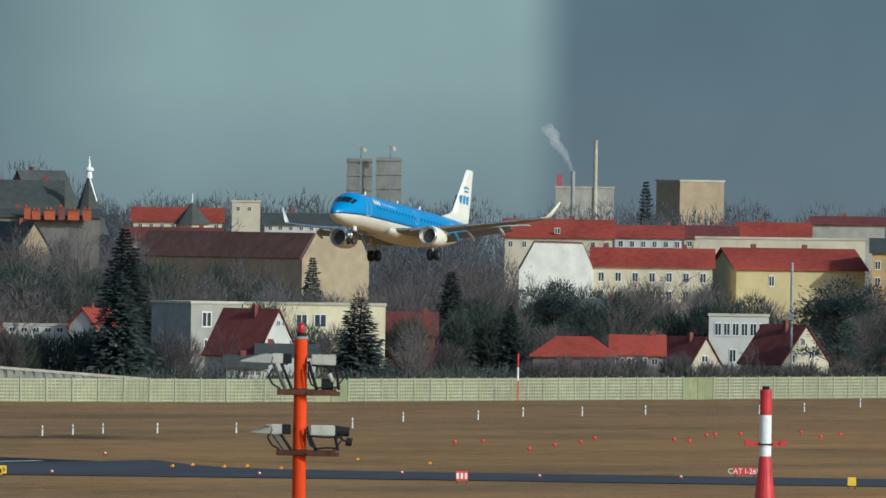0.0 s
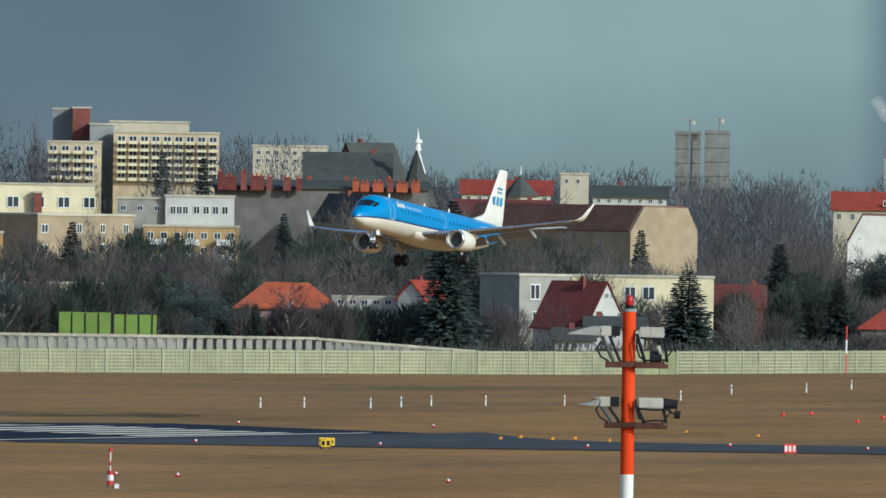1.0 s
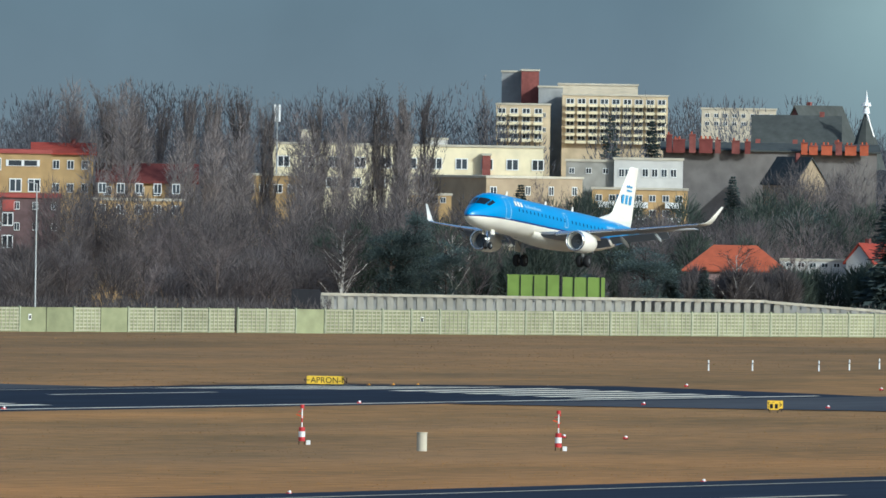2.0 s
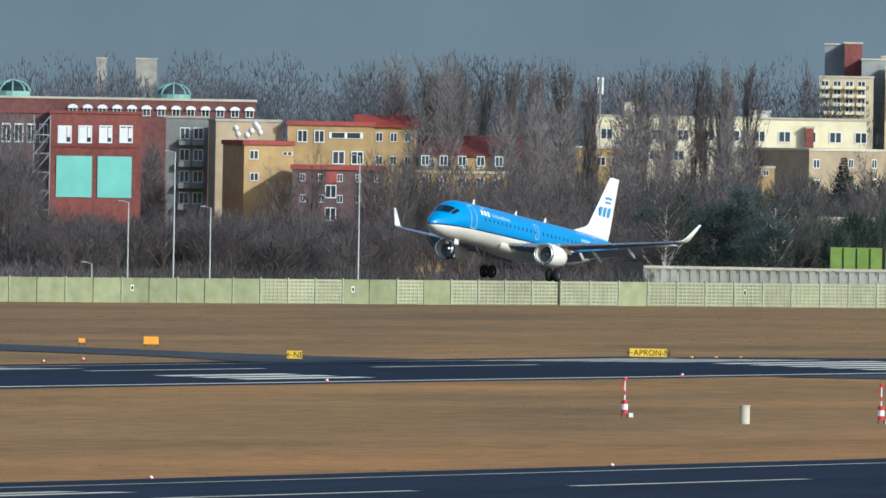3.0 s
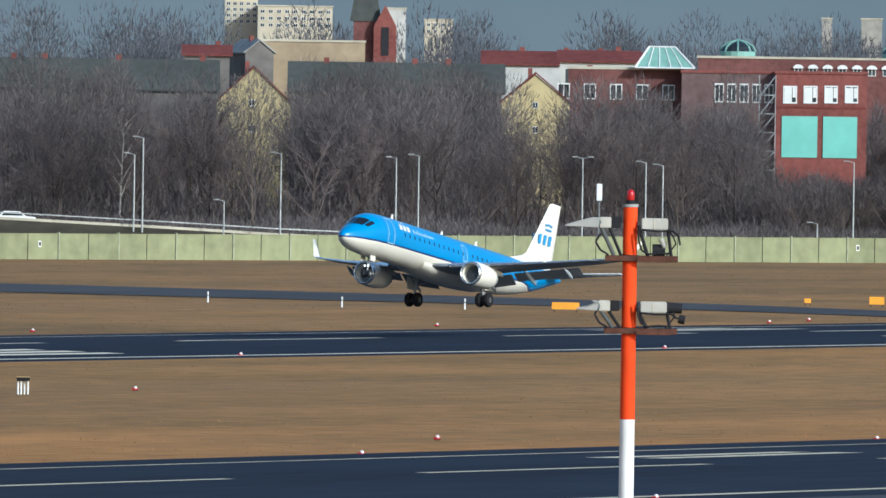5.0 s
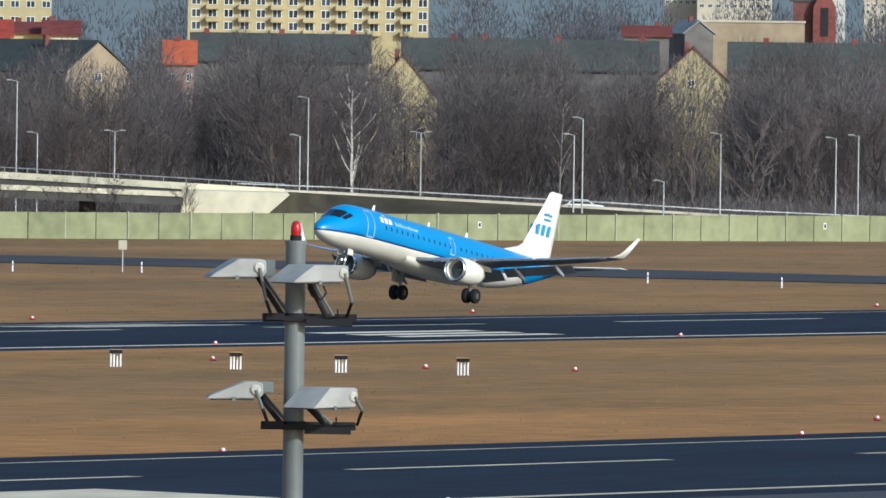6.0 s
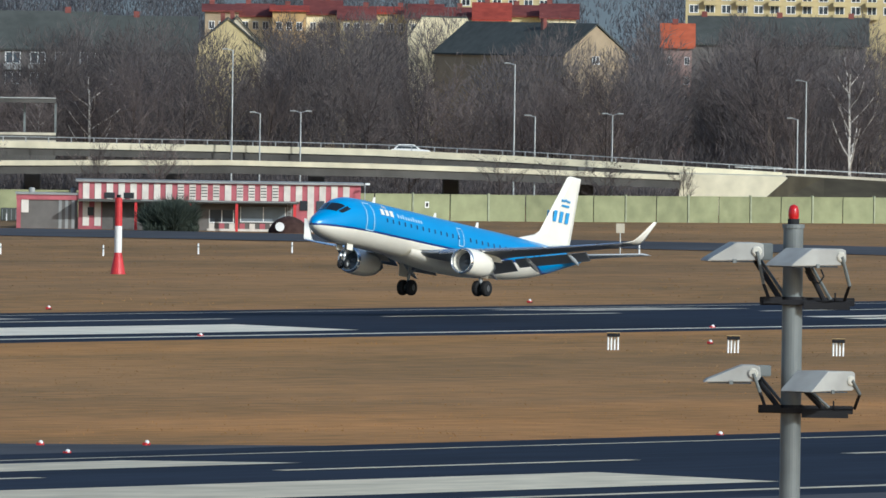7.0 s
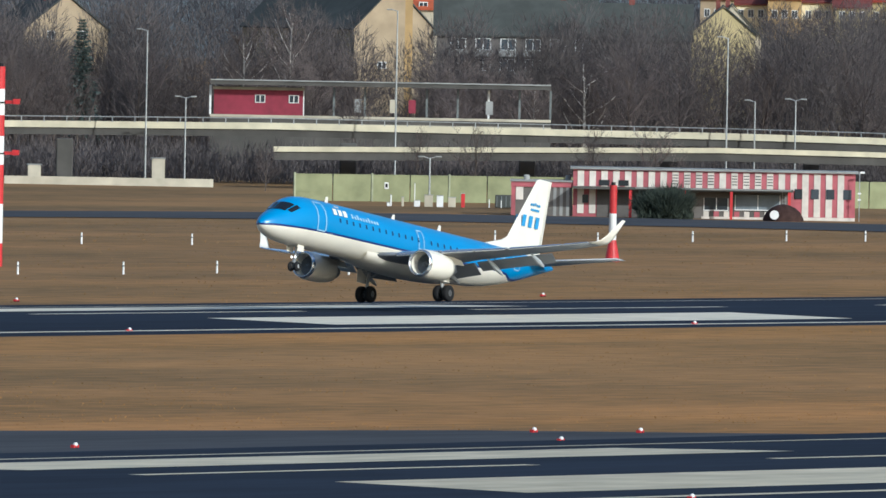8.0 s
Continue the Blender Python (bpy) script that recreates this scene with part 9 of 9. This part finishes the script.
massed_crowns("wood_edge", 60.53, 61.19, 2290, 2330, 18, 1000, 15.8, 22.9, 2.0, 3.6, 70, "dark leafless trees before the houses", TWIG2, 0.047)
massed_crowns("wood_edge", 58.72, 59.29, 2300, 2340, 11, 1000, 15.9, 22.9, 2.0, 3.6, 71, "dark leafless trees before the houses", TWIG2, 0.047)


# ---- what moves ----
def motions():
    jet_rows = [(0.0, 1511.8, 17.00, 5.58, 0.44, -1.75), (1.0, 1440.0, 13.86, 5.36, 0.20, -2.06), (1.5, 1403.8, 12.23, 5.30, 0.11, -1.44), (1.7, 1389.4, 11.51, 5.33, 0.0, -1.17),
                (2.8, 1310.7, 7.70, 6.15, 0.0, 1.70), (3.5, 1260.9, 5.66, 6.86, 0.15, 1.89), (4.5, 1190.6, 3.26, 9.10, 0.50, -0.79), (4.7, 1176.8, 2.83, 8.90, 0.50, -1.17),
                (5.8, 1100.3, 1.78, 8.56, 0.43, 1.07), (6.0, 1086.3, 1.77, 8.40, 0.35, 1.31), (6.5, 1051.9, 1.71, 7.66, 0.15, 1.17), (7.0, 1018.2, 1.51, 7.39, 0.13, -0.60), (8.0, 950.5, 0.72, 7.93, 0.38, -2.15)]
    walk(JET, [(t, pose(x, 628.3, z, bank, pitch, yaw)) for t, x, z, pitch, yaw, bank in jet_rows])
    walk(CAR1, [(t, spot(b, 1861, z)) for t, b, z in [(0, 55.569, 4.80), (1, 55.947, 4.91), (2, 56.325, 4.92), (3, 56.703, 4.86), (4, 57.081, 4.81), (5, 57.459, 4.77), (5.8, 57.761, 4.69), (6.5, 58.026, 4.60), (7, 58.215, 4.45), (7.5, 58.404, 4.25), (8, 58.593, 4.04)]])
    walk(CAR2, [(t, spot(b, 1861, z)) for t, b, z in [(0, 57.884, 4.65), (1, 58.314, 4.35), (2, 58.744, 3.82), (3, 59.174, 3.15), (4, 59.604, 2.46), (5, 60.034, 1.89), (5.8, 60.378, 1.41), (6.5, 60.679, 0.96), (7, 60.894, 0.61), (7.5, 61.109, 0.37), (8, 61.324, 0.13)]])


motions()
